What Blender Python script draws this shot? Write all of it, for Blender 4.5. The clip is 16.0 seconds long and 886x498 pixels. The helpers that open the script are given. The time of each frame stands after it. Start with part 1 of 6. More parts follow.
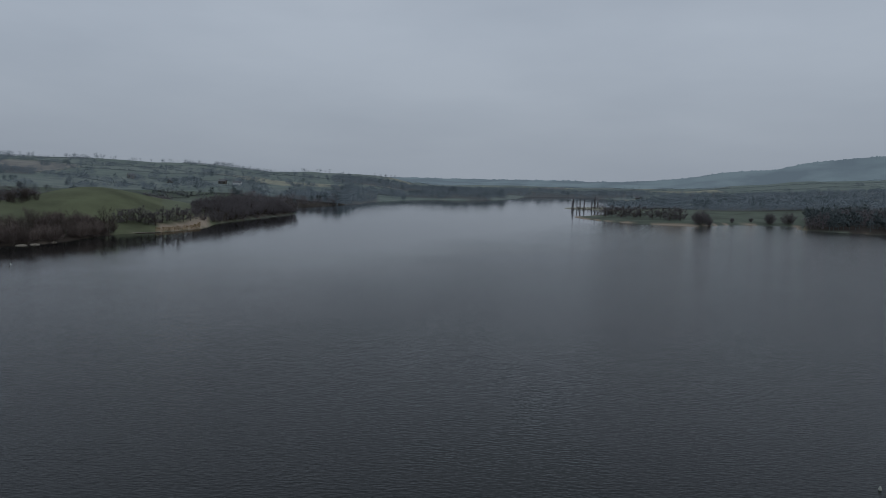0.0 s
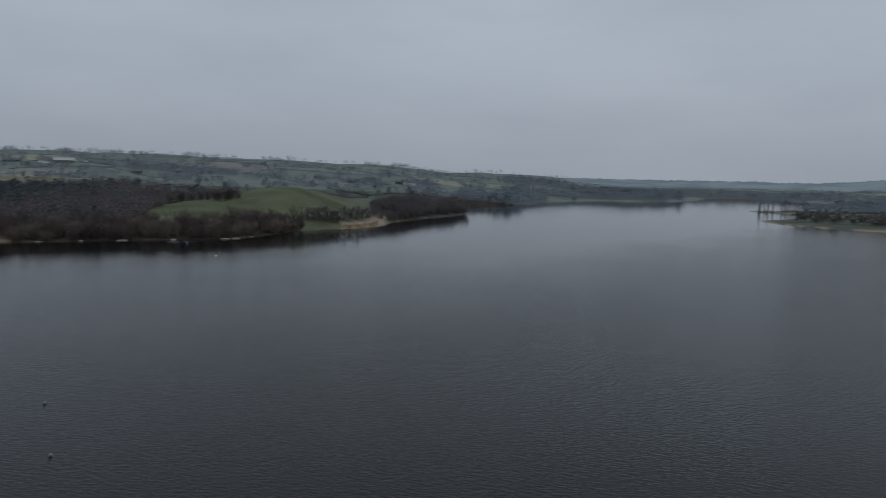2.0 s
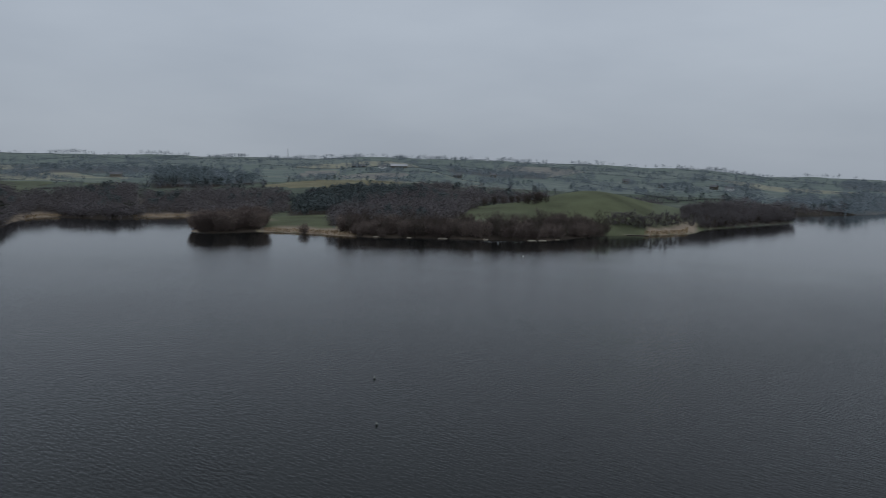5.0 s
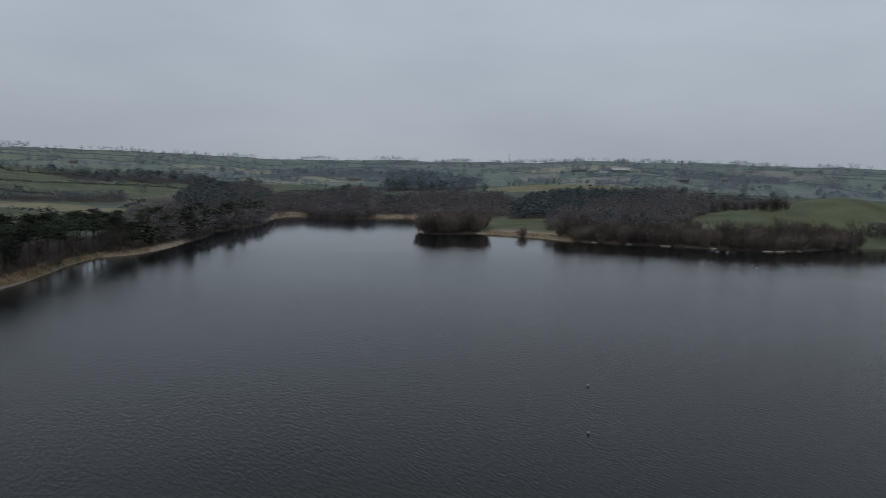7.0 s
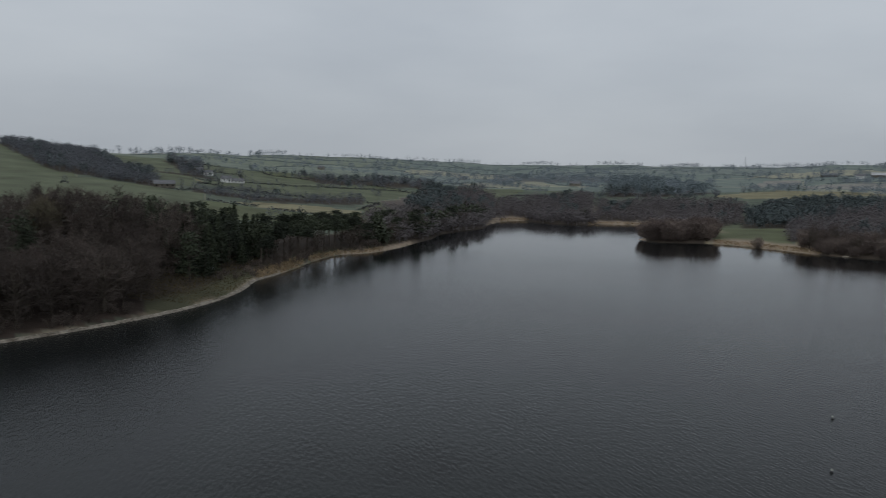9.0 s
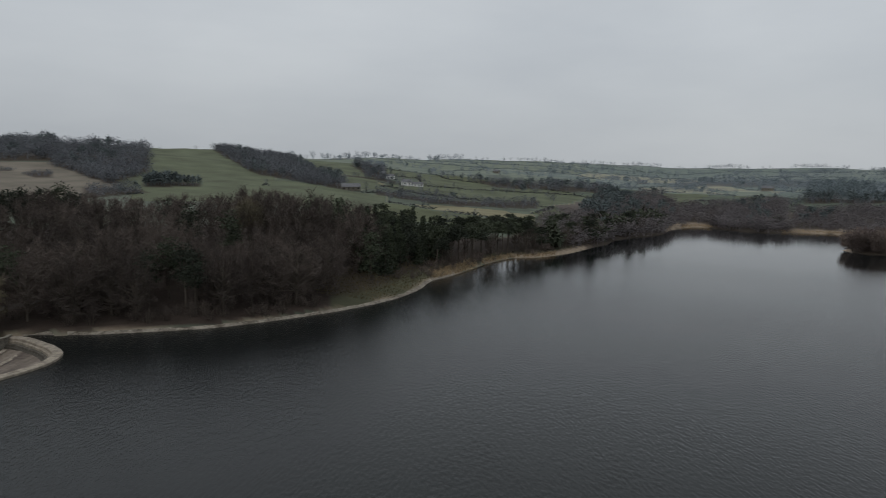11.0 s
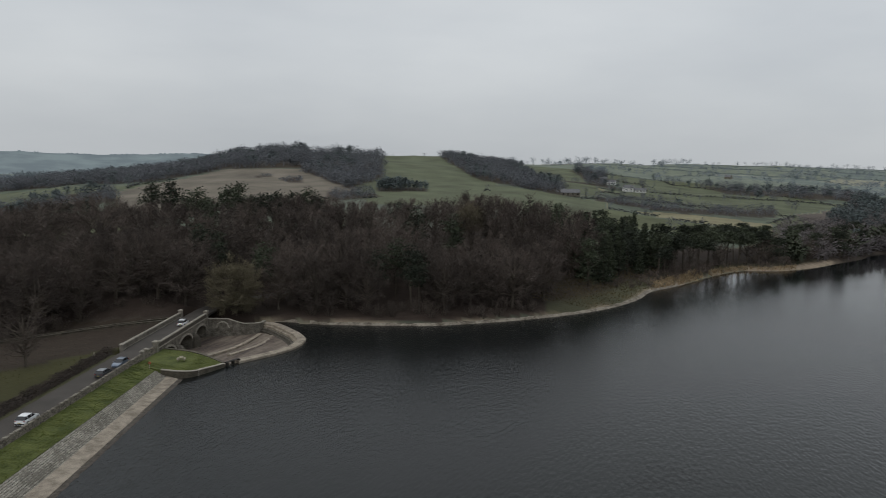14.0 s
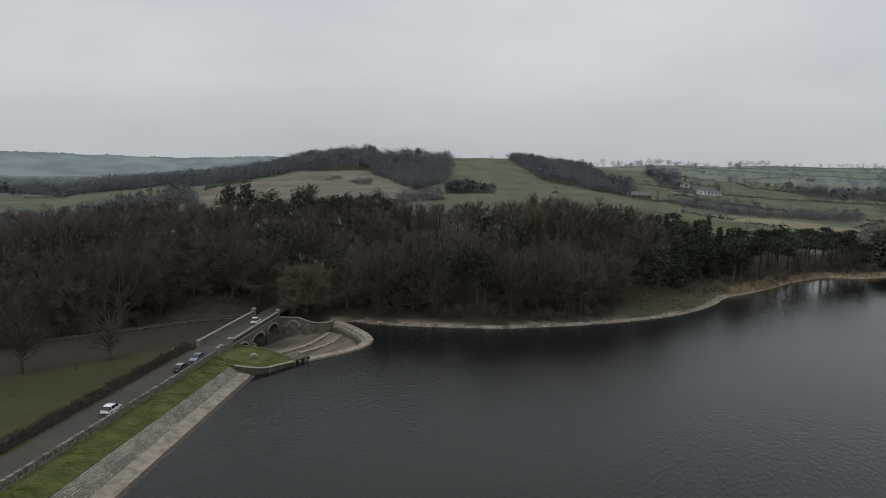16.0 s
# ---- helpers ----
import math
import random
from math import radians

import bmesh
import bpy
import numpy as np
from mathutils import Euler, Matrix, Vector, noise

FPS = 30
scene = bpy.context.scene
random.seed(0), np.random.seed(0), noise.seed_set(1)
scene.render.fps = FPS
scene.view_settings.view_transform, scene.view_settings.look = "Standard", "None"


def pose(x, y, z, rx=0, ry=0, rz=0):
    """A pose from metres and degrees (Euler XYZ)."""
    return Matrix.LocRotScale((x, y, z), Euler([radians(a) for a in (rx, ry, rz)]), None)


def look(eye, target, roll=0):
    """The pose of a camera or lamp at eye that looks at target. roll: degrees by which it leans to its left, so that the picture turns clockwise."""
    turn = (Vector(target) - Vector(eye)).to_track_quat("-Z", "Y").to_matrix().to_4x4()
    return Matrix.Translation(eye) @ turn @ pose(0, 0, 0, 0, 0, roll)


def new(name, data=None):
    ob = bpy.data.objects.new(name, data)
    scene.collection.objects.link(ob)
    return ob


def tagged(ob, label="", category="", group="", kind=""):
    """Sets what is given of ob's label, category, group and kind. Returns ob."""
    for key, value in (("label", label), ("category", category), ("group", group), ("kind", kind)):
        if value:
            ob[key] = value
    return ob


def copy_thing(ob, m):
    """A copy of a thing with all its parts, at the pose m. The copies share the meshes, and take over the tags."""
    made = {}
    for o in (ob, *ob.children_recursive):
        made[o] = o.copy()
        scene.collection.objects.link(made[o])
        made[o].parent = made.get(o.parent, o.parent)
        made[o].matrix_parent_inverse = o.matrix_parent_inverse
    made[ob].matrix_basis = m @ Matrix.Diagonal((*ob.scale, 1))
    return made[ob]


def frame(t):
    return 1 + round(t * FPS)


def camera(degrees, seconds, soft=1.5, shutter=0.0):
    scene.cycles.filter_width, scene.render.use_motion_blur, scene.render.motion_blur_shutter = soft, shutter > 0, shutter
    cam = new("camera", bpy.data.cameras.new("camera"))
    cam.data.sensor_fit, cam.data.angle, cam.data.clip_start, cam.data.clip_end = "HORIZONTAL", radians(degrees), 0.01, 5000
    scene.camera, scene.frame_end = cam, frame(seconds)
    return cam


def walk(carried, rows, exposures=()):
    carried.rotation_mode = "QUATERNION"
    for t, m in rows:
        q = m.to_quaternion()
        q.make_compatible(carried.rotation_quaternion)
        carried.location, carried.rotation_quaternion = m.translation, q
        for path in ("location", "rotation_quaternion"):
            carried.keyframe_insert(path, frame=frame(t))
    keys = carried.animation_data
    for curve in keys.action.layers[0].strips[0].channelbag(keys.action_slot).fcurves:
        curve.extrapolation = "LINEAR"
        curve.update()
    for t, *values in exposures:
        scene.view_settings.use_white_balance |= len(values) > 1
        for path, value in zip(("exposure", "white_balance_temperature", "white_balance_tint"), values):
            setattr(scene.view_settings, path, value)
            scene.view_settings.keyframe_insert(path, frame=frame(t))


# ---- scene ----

# ---------------------------------------------------------------- camera
EYE_Z = 42.0
ROLL = 1.126
cam = camera(64.64, 16.0, soft=0.85, shutter=0.5)
# seconds, heading in degrees to the left of +y, pitch
TURN = ((0, 0.00, -5.84), (0.5, 0.73, -5.84), (1, 3.63, -5.91), (1.5, 8.42, -5.97), (2, 13.82, -6.05), (2.5, 19.36, -6.11), (3, 24.69, -6.13), (3.2, 26.58, -6.10), (5.3, 41.16, -6.21), (5.5, 43.22, -6.22), (6, 47.82, -6.22), (6.5, 51.98, -6.20), (7, 56.22, -6.18), (7.5, 60.81, -6.18), (8, 65.42, -6.16), (8.5, 69.85, -6.13), (9, 74.06, -6.11), (9.5, 78.09, -6.13), (12, 94.22, -6.04), (12.5, 97.22, -6.04), (13, 100.03, -6.01), (13.5, 102.98, -5.99), (14, 105.96, -5.97), (14.5, 108.67, -5.97), (15, 110.49, -5.97), (15.5, 111.36, -5.96), (16, 111.47, -5.89))


def heading(yaw, pitch):
    a, p = radians(yaw), radians(pitch)
    return Vector((-math.sin(a) * math.cos(p), math.cos(a) * math.cos(p), math.sin(p)))


EYE = Vector((0, 0, EYE_Z))
EXPOSURE = ((0.0, -0.66, 5700, 10), (3.0, -0.57, 5780, 10), (5.5, -0.48, 5800, 10), (7.0, -0.42, 5850, 10), (9.5, -0.28, 6160, 10), (12.5, -0.06, 6370, 10), (16.0, 0.03, 6400, 10))
walk(cam, [(t, look(EYE, EYE + heading(a, p), ROLL)) for t, a, p in TURN], EXPOSURE)

# ---------------------------------------------------------------- light: overcast winter sky
SUN_EL, SUN_AZ = radians(48), radians(125)
world = bpy.data.worlds.new("overcast_sky")
scene.world = world
world.use_nodes = True
wn, wl = world.node_tree.nodes, world.node_tree.links
wn.clear()
w_out = wn.new("ShaderNodeOutputWorld")
w_bg = wn.new("ShaderNodeBackground")
w_sky = wn.new("ShaderNodeTexSky")
w_sky.sky_type, w_sky.sun_disc = "NISHITA", False
w_sky.sun_elevation, w_sky.sun_rotation = SUN_EL, SUN_AZ
w_sky.air_density, w_sky.dust_density = 1.0, 4.0
w_coord = wn.new("ShaderNodeTexCoord")
w_map = wn.new("ShaderNodeMapping")
w_map.inputs["Scale"].default_value = (1.0, 1.0, 3.5)
w_noise = wn.new("ShaderNodeTexNoise")
w_noise.inputs["Scale"].default_value, w_noise.inputs["Detail"].default_value, w_noise.inputs["Roughness"].default_value = 1.6, 6.0, 0.5
w_ramp = wn.new("ShaderNodeValToRGB")
w_ramp.color_ramp.elements[0].position, w_ramp.color_ramp.elements[0].color = 0.32, (5.2, 5.45, 5.65, 1)
w_ramp.color_ramp.elements[1].position, w_ramp.color_ramp.elements[1].color = 0.7, (6.6, 6.8, 6.85, 1)
w_mix = wn.new("ShaderNodeMix")
w_mix.data_type = "RGBA"
w_mix.inputs[0].default_value = 0.93
wl.new(w_coord.outputs["Generated"], w_map.inputs["Vector"])
wl.new(w_map.outputs["Vector"], w_noise.inputs["Vector"])
wl.new(w_noise.outputs["Fac"], w_ramp.inputs["Fac"])
wl.new(w_sky.outputs["Color"], w_mix.inputs[6])
wl.new(w_ramp.outputs["Color"], w_mix.inputs[7])
wl.new(w_mix.outputs[2], w_bg.inputs["Color"])
# an overcast sky: brightest overhead, dimmer towards the misty horizon
w_sep, w_rise = wn.new("ShaderNodeSeparateXYZ"), wn.new("ShaderNodeMapRange")
w_rise.inputs["From Min"].default_value, w_rise.inputs["From Max"].default_value = 0.0, 0.2
w_rise.inputs["To Min"].default_value, w_rise.inputs["To Max"].default_value = 0.088, 0.105
wl.new(w_coord.outputs["Generated"], w_sep.inputs[0])
wl.new(w_sep.outputs["Z"], w_rise.inputs["Value"])
w_top, w_sum = wn.new("ShaderNodeMapRange"), wn.new("ShaderNodeMath")
w_top.inputs["From Min"].default_value, w_top.inputs["From Max"].default_value = 0.25, 1.0
w_top.inputs["To Min"].default_value, w_top.inputs["To Max"].default_value = 0.0, 0.045
wl.new(w_sep.outputs["Z"], w_top.inputs["Value"])
wl.new(w_rise.outputs["Result"], w_sum.inputs[0])
wl.new(w_top.outputs["Result"], w_sum.inputs[1])
wl.new(w_sum.outputs[0], w_bg.inputs["Strength"])
wl.new(w_bg.outputs["Background"], w_out.inputs["Surface"])

sun = new("sun", bpy.data.lights.new("sun", "SUN"))
sun.data.energy, sun.data.angle, sun.data.color = 0.5, radians(40), (1.0, 0.98, 0.95)
sun.matrix_world = look((0, 0, 0), (-math.sin(SUN_AZ) * math.cos(SUN_EL), -math.cos(SUN_AZ) * math.cos(SUN_EL), -math.sin(SUN_EL)))

# ---------------------------------------------------------------- materials


def material(name, dark, light, scale=1.0, rough=0.9, bump=0.0, fine=8.0, metal=0.0, per_object=0.0, per_island=0.0, spec=0.3, thin=0.0):
    """Two-scale mottled surface between two base colours, in metres."""
    m = bpy.data.materials.new(name)
    m.use_nodes = True
    n, l = m.node_tree.nodes, m.node_tree.links
    b = n["Principled BSDF"]
    b.inputs["Roughness"].default_value, b.inputs["Metallic"].default_value = rough, metal
    b.inputs["Specular IOR Level"].default_value = spec
    g = n.new("ShaderNodeNewGeometry")
    big, small = n.new("ShaderNodeTexNoise"), n.new("ShaderNodeTexNoise")
    big.inputs["Scale"].default_value, big.inputs["Detail"].default_value = scale, 4
    small.inputs["Scale"].default_value, small.inputs["Detail"].default_value = scale * fine, 3
    for t in (big, small):
        l.new(g.outputs["Position"], t.inputs["Vector"])
    mixf = n.new("ShaderNodeMath")
    mixf.operation = "MULTIPLY_ADD"
    mixf.inputs[1].default_value = 0.55
    half = n.new("ShaderNodeMath")
    half.operation = "MULTIPLY"
    half.inputs[1].default_value = 0.45
    l.new(small.outputs["Fac"], half.inputs[0])
    l.new(big.outputs["Fac"], mixf.inputs[0])
    l.new(half.outputs[0], mixf.inputs[2])
    val = mixf.outputs[0]
    for amount, kind in ((per_object, "o"), (per_island, "i")):
        if amount:
            src = n.new("ShaderNodeObjectInfo").outputs["Random"] if kind == "o" else g.outputs["Random Per Island"]
            add = n.new("ShaderNodeMath")
            add.operation = "MULTIPLY_ADD"
            add.inputs[1].default_value = amount
            sub = n.new("ShaderNodeMath")
            sub.operation = "SUBTRACT"
            sub.inputs[1].default_value = amount / 2
            l.new(src, add.inputs[0])
            l.new(val, sub.inputs[0])
            l.new(sub.outputs[0], add.inputs[2])
            val = add.outputs[0]
    r = n.new("ShaderNodeValToRGB")
    r.color_ramp.elements[0].position, r.color_ramp.elements[0].color = 0.37, (*dark, 1)
    r.color_ramp.elements[1].position, r.color_ramp.elements[1].color = 0.63, (*light, 1)
    l.new(val, r.inputs["Fac"])
    l.new(r.outputs["Color"], b.inputs["Base Color"])
    if bump:
        bp = n.new("ShaderNodeBump")
        bp.inputs["Strength"].default_value, bp.inputs["Distance"].default_value = 0.8, bump
        l.new(small.outputs["Fac"], bp.inputs["Height"])
        l.new(bp.outputs["Normal"], b.inputs["Normal"])
    if thin:
        # light passes between the twigs and blades
        tr, mx = n.new("ShaderNodeBsdfTranslucent"), n.new("ShaderNodeMixShader")
        mx.inputs[0].default_value = thin
        l.new(r.outputs["Color"], tr.inputs["Color"])
        l.new(b.outputs[0], mx.inputs[1])
        l.new(tr.outputs[0], mx.inputs[2])
        l.new(mx.outputs[0], n["Material Output"].inputs["Surface"])
    return m


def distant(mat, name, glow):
    """The same surface with distance haze painted in as a faint blue emission."""
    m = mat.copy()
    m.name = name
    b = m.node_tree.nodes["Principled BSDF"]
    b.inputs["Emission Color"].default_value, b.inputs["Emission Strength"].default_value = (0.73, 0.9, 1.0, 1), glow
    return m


BARK = material("bark", (0.042, 0.034, 0.027), (0.095, 0.079, 0.063), 1.5, 0.95, 0.02, per_object=0.3)
TWIG = material("bare_twigs", (0.054, 0.043, 0.037), (0.103, 0.083, 0.071), 0.12, 0.95, fine=12, per_object=0.4)
TWIG_RED = material("willow_twigs", (0.088, 0.068, 0.06), (0.18, 0.142, 0.122), 0.1, 0.95, fine=12, per_object=0.5)
TWIG_GREEN = material("budding_twigs", (0.098, 0.085, 0.055), (0.16, 0.138, 0.09), 0.2, 0.95, fine=12)
NEEDLE = material("pine_needles", (0.02, 0.025, 0.016), (0.052, 0.062, 0.037), 0.4, 0.9, fine=10, per_object=0.4)
# haze is put into these wood, conifer and hedge colours: lighter and bluer
FAR_WOOD = material("hazed_winter_wood", (0.108, 0.114, 0.125), (0.158, 0.165, 0.177), 0.03, 0.95, fine=14, per_island=0.04, thin=0.4)
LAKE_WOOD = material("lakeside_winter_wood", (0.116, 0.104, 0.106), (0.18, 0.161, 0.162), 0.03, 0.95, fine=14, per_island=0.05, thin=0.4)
MISTY_WOOD = material("hazed_far_wood", (0.062, 0.068, 0.072), (0.092, 0.1, 0.104), 0.02, 0.95, fine=14, per_island=0.04, thin=0.1)
FAR_PINE = material("hazed_conifer", (0.08, 0.097, 0.098), (0.12, 0.142, 0.141), 0.03, 0.95, fine=12, per_island=0.06, thin=0.35)
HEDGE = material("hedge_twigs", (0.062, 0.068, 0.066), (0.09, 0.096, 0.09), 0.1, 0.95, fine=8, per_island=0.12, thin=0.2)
# copies for beyond 1000 m, with haze painted in as a blue glow
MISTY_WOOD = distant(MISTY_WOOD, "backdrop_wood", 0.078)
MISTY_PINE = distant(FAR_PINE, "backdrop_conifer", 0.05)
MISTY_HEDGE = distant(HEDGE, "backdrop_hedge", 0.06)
GRASS = material("mown_grass", (0.042, 0.055, 0.013), (0.108, 0.122, 0.034), 0.35, 0.95, 0.06, fine=9)
ROAD = material("asphalt", (0.042, 0.037, 0.032), (0.066, 0.058, 0.051), 0.25, 0.85, 0.006, fine=20)
STONE = material("grey_stone", (0.062, 0.054, 0.043), (0.195, 0.177, 0.147), 0.9, 0.9, 0.03, fine=6, per_object=0.35, per_island=0.35)
COPING = material("pale_coping_stone", (0.165, 0.15, 0.124), (0.33, 0.303, 0.256), 1.2, 0.9, 0.01, fine=8)
CONCRETE = material("weathered_concrete", (0.135, 0.113, 0.086), (0.33, 0.285, 0.228), 0.7, 0.9, 0.01, fine=12)
SAND = material("pale_shore_shingle", (0.2, 0.17, 0.13), (0.36, 0.32, 0.26), 0.5, 0.95, 0.03, fine=8)
REED = material("dead_reeds", (0.17, 0.125, 0.07), (0.36, 0.27, 0.165), 0.2, 0.95, fine=8)
TURF = material("grass_blades", (0.066, 0.086, 0.02), (0.145, 0.16, 0.046), 0.3, 0.95, fine=9, thin=0.4)
LITTER = material("leaf_litter", (0.034, 0.026, 0.022), (0.115, 0.087, 0.073), 1.5, 0.95, fine=4)


def paint(name, colour, rough=0.35, metal=0.0, coat=0.0):
    m = bpy.data.materials.new(name)
    m.use_nodes = True
    b = m.node_tree.nodes["Principled BSDF"]
    b.inputs["Base Color"].default_value = (*colour, 1)
    b.inputs["Roughness"].default_value, b.inputs["Metallic"].default_value = rough, metal
    b.inputs["Coat Weight"].default_value = coat
    return m


WHITE_PAINT = paint("white_car_paint", (0.75, 0.76, 0.77), 0.3, 0, 0.6)
BLUE_PAINT = paint("blue_grey_car_paint", (0.16, 0.2, 0.26), 0.3, 0.5, 0.6)
SILVER_PAINT = paint("silver_car_paint", (0.2, 0.21, 0.225), 0.35, 0.0, 0.5)
CAR_GLASS = paint("dark_car_glass", (0.012, 0.014, 0.016), 0.08)
TYRE = paint("tyre_rubber", (0.02, 0.02, 0.02), 0.9)
ALLOY = paint("wheel_alloy", (0.45, 0.45, 0.46), 0.35, 0.9)
LAMP_RED = paint("red_lamp", (0.35, 0.02, 0.015), 0.25)
LAMP_CLEAR = paint("clear_lamp", (0.7, 0.72, 0.74), 0.15)
WHITE_WALL = material("white_render", (0.55, 0.55, 0.54), (0.75, 0.75, 0.73), 0.3, 0.9)
SLATE = material("slate_roof", (0.08, 0.08, 0.085), (0.16, 0.16, 0.165), 0.4, 0.8)
WOOD = material("weathered_timber", (0.2, 0.17, 0.13), (0.38, 0.34, 0.28), 1.5, 0.9, 0.005)
ORANGE = paint("orange_plastic", (0.32, 0.085, 0.03), 0.6)
BUOY_PALE = paint("pale_buoy_plastic", (0.36, 0.36, 0.31), 0.5)
BUOY_DARK = paint("dark_buoy_plastic", (0.05, 0.05, 0.05), 0.5)

# lake water
WATER = bpy.data.materials.new("lake_water")
WATER.use_nodes = True
an, al = WATER.node_tree.nodes, WATER.node_tree.links
wb = an["Principled BSDF"]
wb.inputs["Base Color"].default_value = (0.007, 0.0085, 0.0085, 1)
wb.inputs["Roughness"].default_value, wb.inputs["IOR"].default_value = 0.06, 1.225
wg = an.new("ShaderNodeNewGeometry")
wmap = an.new("ShaderNodeMapping")
wmap.inputs["Rotation"].default_value = (0, 0, radians(35))
wmap.inputs["Scale"].default_value = (0.55, 1.5, 1)
wr1, wr2 = an.new("ShaderNodeTexNoise"), an.new("ShaderNodeTexNoise")
wr1.inputs["Scale"].default_value, wr1.inputs["Detail"].default_value = 1.25, 4
wr2.inputs["Scale"].default_value, wr2.inputs["Detail"].default_value = 0.012, 3
al.new(wg.outputs["Position"], wmap.inputs["Vector"])
al.new(wmap.outputs["Vector"], wr1.inputs["Vector"])
al.new(wg.outputs["Position"], wr2.inputs["Vector"])
# wind ruffles the open water, faded by distance from the camera; far banks calm
wfar, wdown = an.new("ShaderNodeVectorMath"), an.new("ShaderNodeMath")
wfar.operation = "LENGTH"
wdown.operation, wdown.inputs[1].default_value = "MULTIPLY_ADD", 140.0
al.new(wg.outputs["Position"], wfar.inputs[0])
al.new(wr2.outputs["Fac"], wdown.inputs[0])
wsep, weast, wopen = an.new("ShaderNodeSeparateXYZ"), an.new("ShaderNodeMath"), an.new("ShaderNodeMath")
weast.operation, weast.inputs[1].default_value = "MAXIMUM", -60.0
wopen.operation, wopen.inputs[1].default_value = "MULTIPLY_ADD", -1.6
al.new(wg.outputs["Position"], wsep.inputs[0])
al.new(wsep.outputs["X"], weast.inputs[0])
al.new(weast.outputs[0], wopen.inputs[0])
al.new(wfar.outputs["Value"], wopen.inputs[2])
al.new(wopen.outputs[0], wdown.inputs[2])
wcalm = an.new("ShaderNodeMapRange")
wcalm.inputs["From Min"].default_value, wcalm.inputs["From Max"].default_value = 280.0, 570.0
wcalm.inputs["To Min"].default_value, wcalm.inputs["To Max"].default_value = 0.66, 0.05
al.new(wdown.outputs[0], wcalm.inputs["Value"])
wbump = an.new("ShaderNodeBump")
wbump.inputs["Distance"].default_value = 0.24
al.new(wcalm.outputs["Result"], wbump.inputs["Strength"])
al.new(wr1.outputs["Fac"], wbump.inputs["Height"])
al.new(wbump.outputs["Normal"], wb.inputs["Normal"])

# ---------------------------------------------------------------- small building helpers


def mesh_object(name, verts, faces, mat, parent=None, label=""):
    me = bpy.data.meshes.new(name)
    me.from_pydata([tuple(v) for v in verts], [], [tuple(f) for f in faces])
    me.update()
    me.materials.append(mat)
    ob = new(name, me)
    ob.parent = parent
    if label:
        tagged(ob, label)
    return ob


def part(name, bm, mat, parent, label=""):
    """One mesh object from a bmesh under a thing or a part."""
    me = bpy.data.meshes.new(name)
    bm.to_mesh(me)
    bm.free()
    me.materials.append(mat)
    ob = new(name, me)
    ob.parent = parent
    if label:
        tagged(ob, label)
    return ob


def box(bm, cx, cy, cz, sx, sy, sz, bevel=0.0, rz=0.0):
    r = bmesh.ops.create_cube(bm, size=1.0)
    vs = r["verts"]
    bmesh.ops.scale(bm, vec=(sx, sy, sz), verts=vs)
    if bevel:
        es = list({e for v in vs for e in v.link_edges})
        vs = list({v for f in bmesh.ops.bevel(bm, geom=es, offset=bevel, segments=2, affect="EDGES")["faces"] for v in f.verts} | {v for v in vs if v.is_valid})
    if rz:
        bmesh.ops.rotate(bm, cent=(0, 0, 0), matrix=Matrix.Rotation(rz, 3, "Z"), verts=vs)
    bmesh.ops.translate(bm, vec=(cx, cy, cz), verts=vs)
    return vs


def loft(bm, rings, closed=True, caps=True):
    """Skins rings of equal length."""
    made = [[bm.verts.new(p) for p in ring] for ring in rings]
    n = len(made[0])
    for a, b in zip(made, made[1:]):
        for i in range(n if closed else n - 1):
            j = (i + 1) % n
            bm.faces.new((a[i], a[j], b[j], b[i]))
    if caps and closed:
        bm.faces.new(list(reversed(made[0])))
        bm.faces.new(made[-1])
    return made


def thing(name, label, category, group="", at=(0, 0, 0), rz=0.0):
    ob = new(name)
    ob.matrix_basis = pose(*at, 0, 0, rz)
    return tagged(ob, label, category, group)


# plan of the dam: s runs along the road from the near bridge pillar to the wood, w from the road to the lake
DAM_O = np.array((-127.3, -101.2))
DAM_A = radians(17.0)
DAM_E = np.array((-math.cos(DAM_A), -math.sin(DAM_A)))
DAM_N = np.array((-math.sin(DAM_A), math.cos(DAM_A)))
DAM_YAW = 180 + 17.0


def dam(s, w, z=0.0):
    p = DAM_O + s * DAM_E + w * DAM_N
    return (float(p[0]), float(p[1]), z)


def polar(az, r):
    a = radians(az)
    return (-r * math.sin(a), r * math.cos(a))


# ---------------------------------------------------------------- lake outline
def smooth_line(points, n=6):
    """Catmull-Rom curve through points."""
    p = np.array(points, float)
    p = np.vstack([2 * p[0] - p[1], p, 2 * p[-1] - p[-2]])
    out = []
    for i in range(1, len(p) - 2):
        for k in range(n):
            t = k / n
            a, b, c, d = p[i - 1:i + 3]
            out.append(0.5 * (2 * b + (c - a) * t + (2 * a - 5 * b + 4 * c - d) * t * t + (3 * b - a - 3 * c + d) * t ** 3))
    out.append(p[-2])
    return np.array(out)


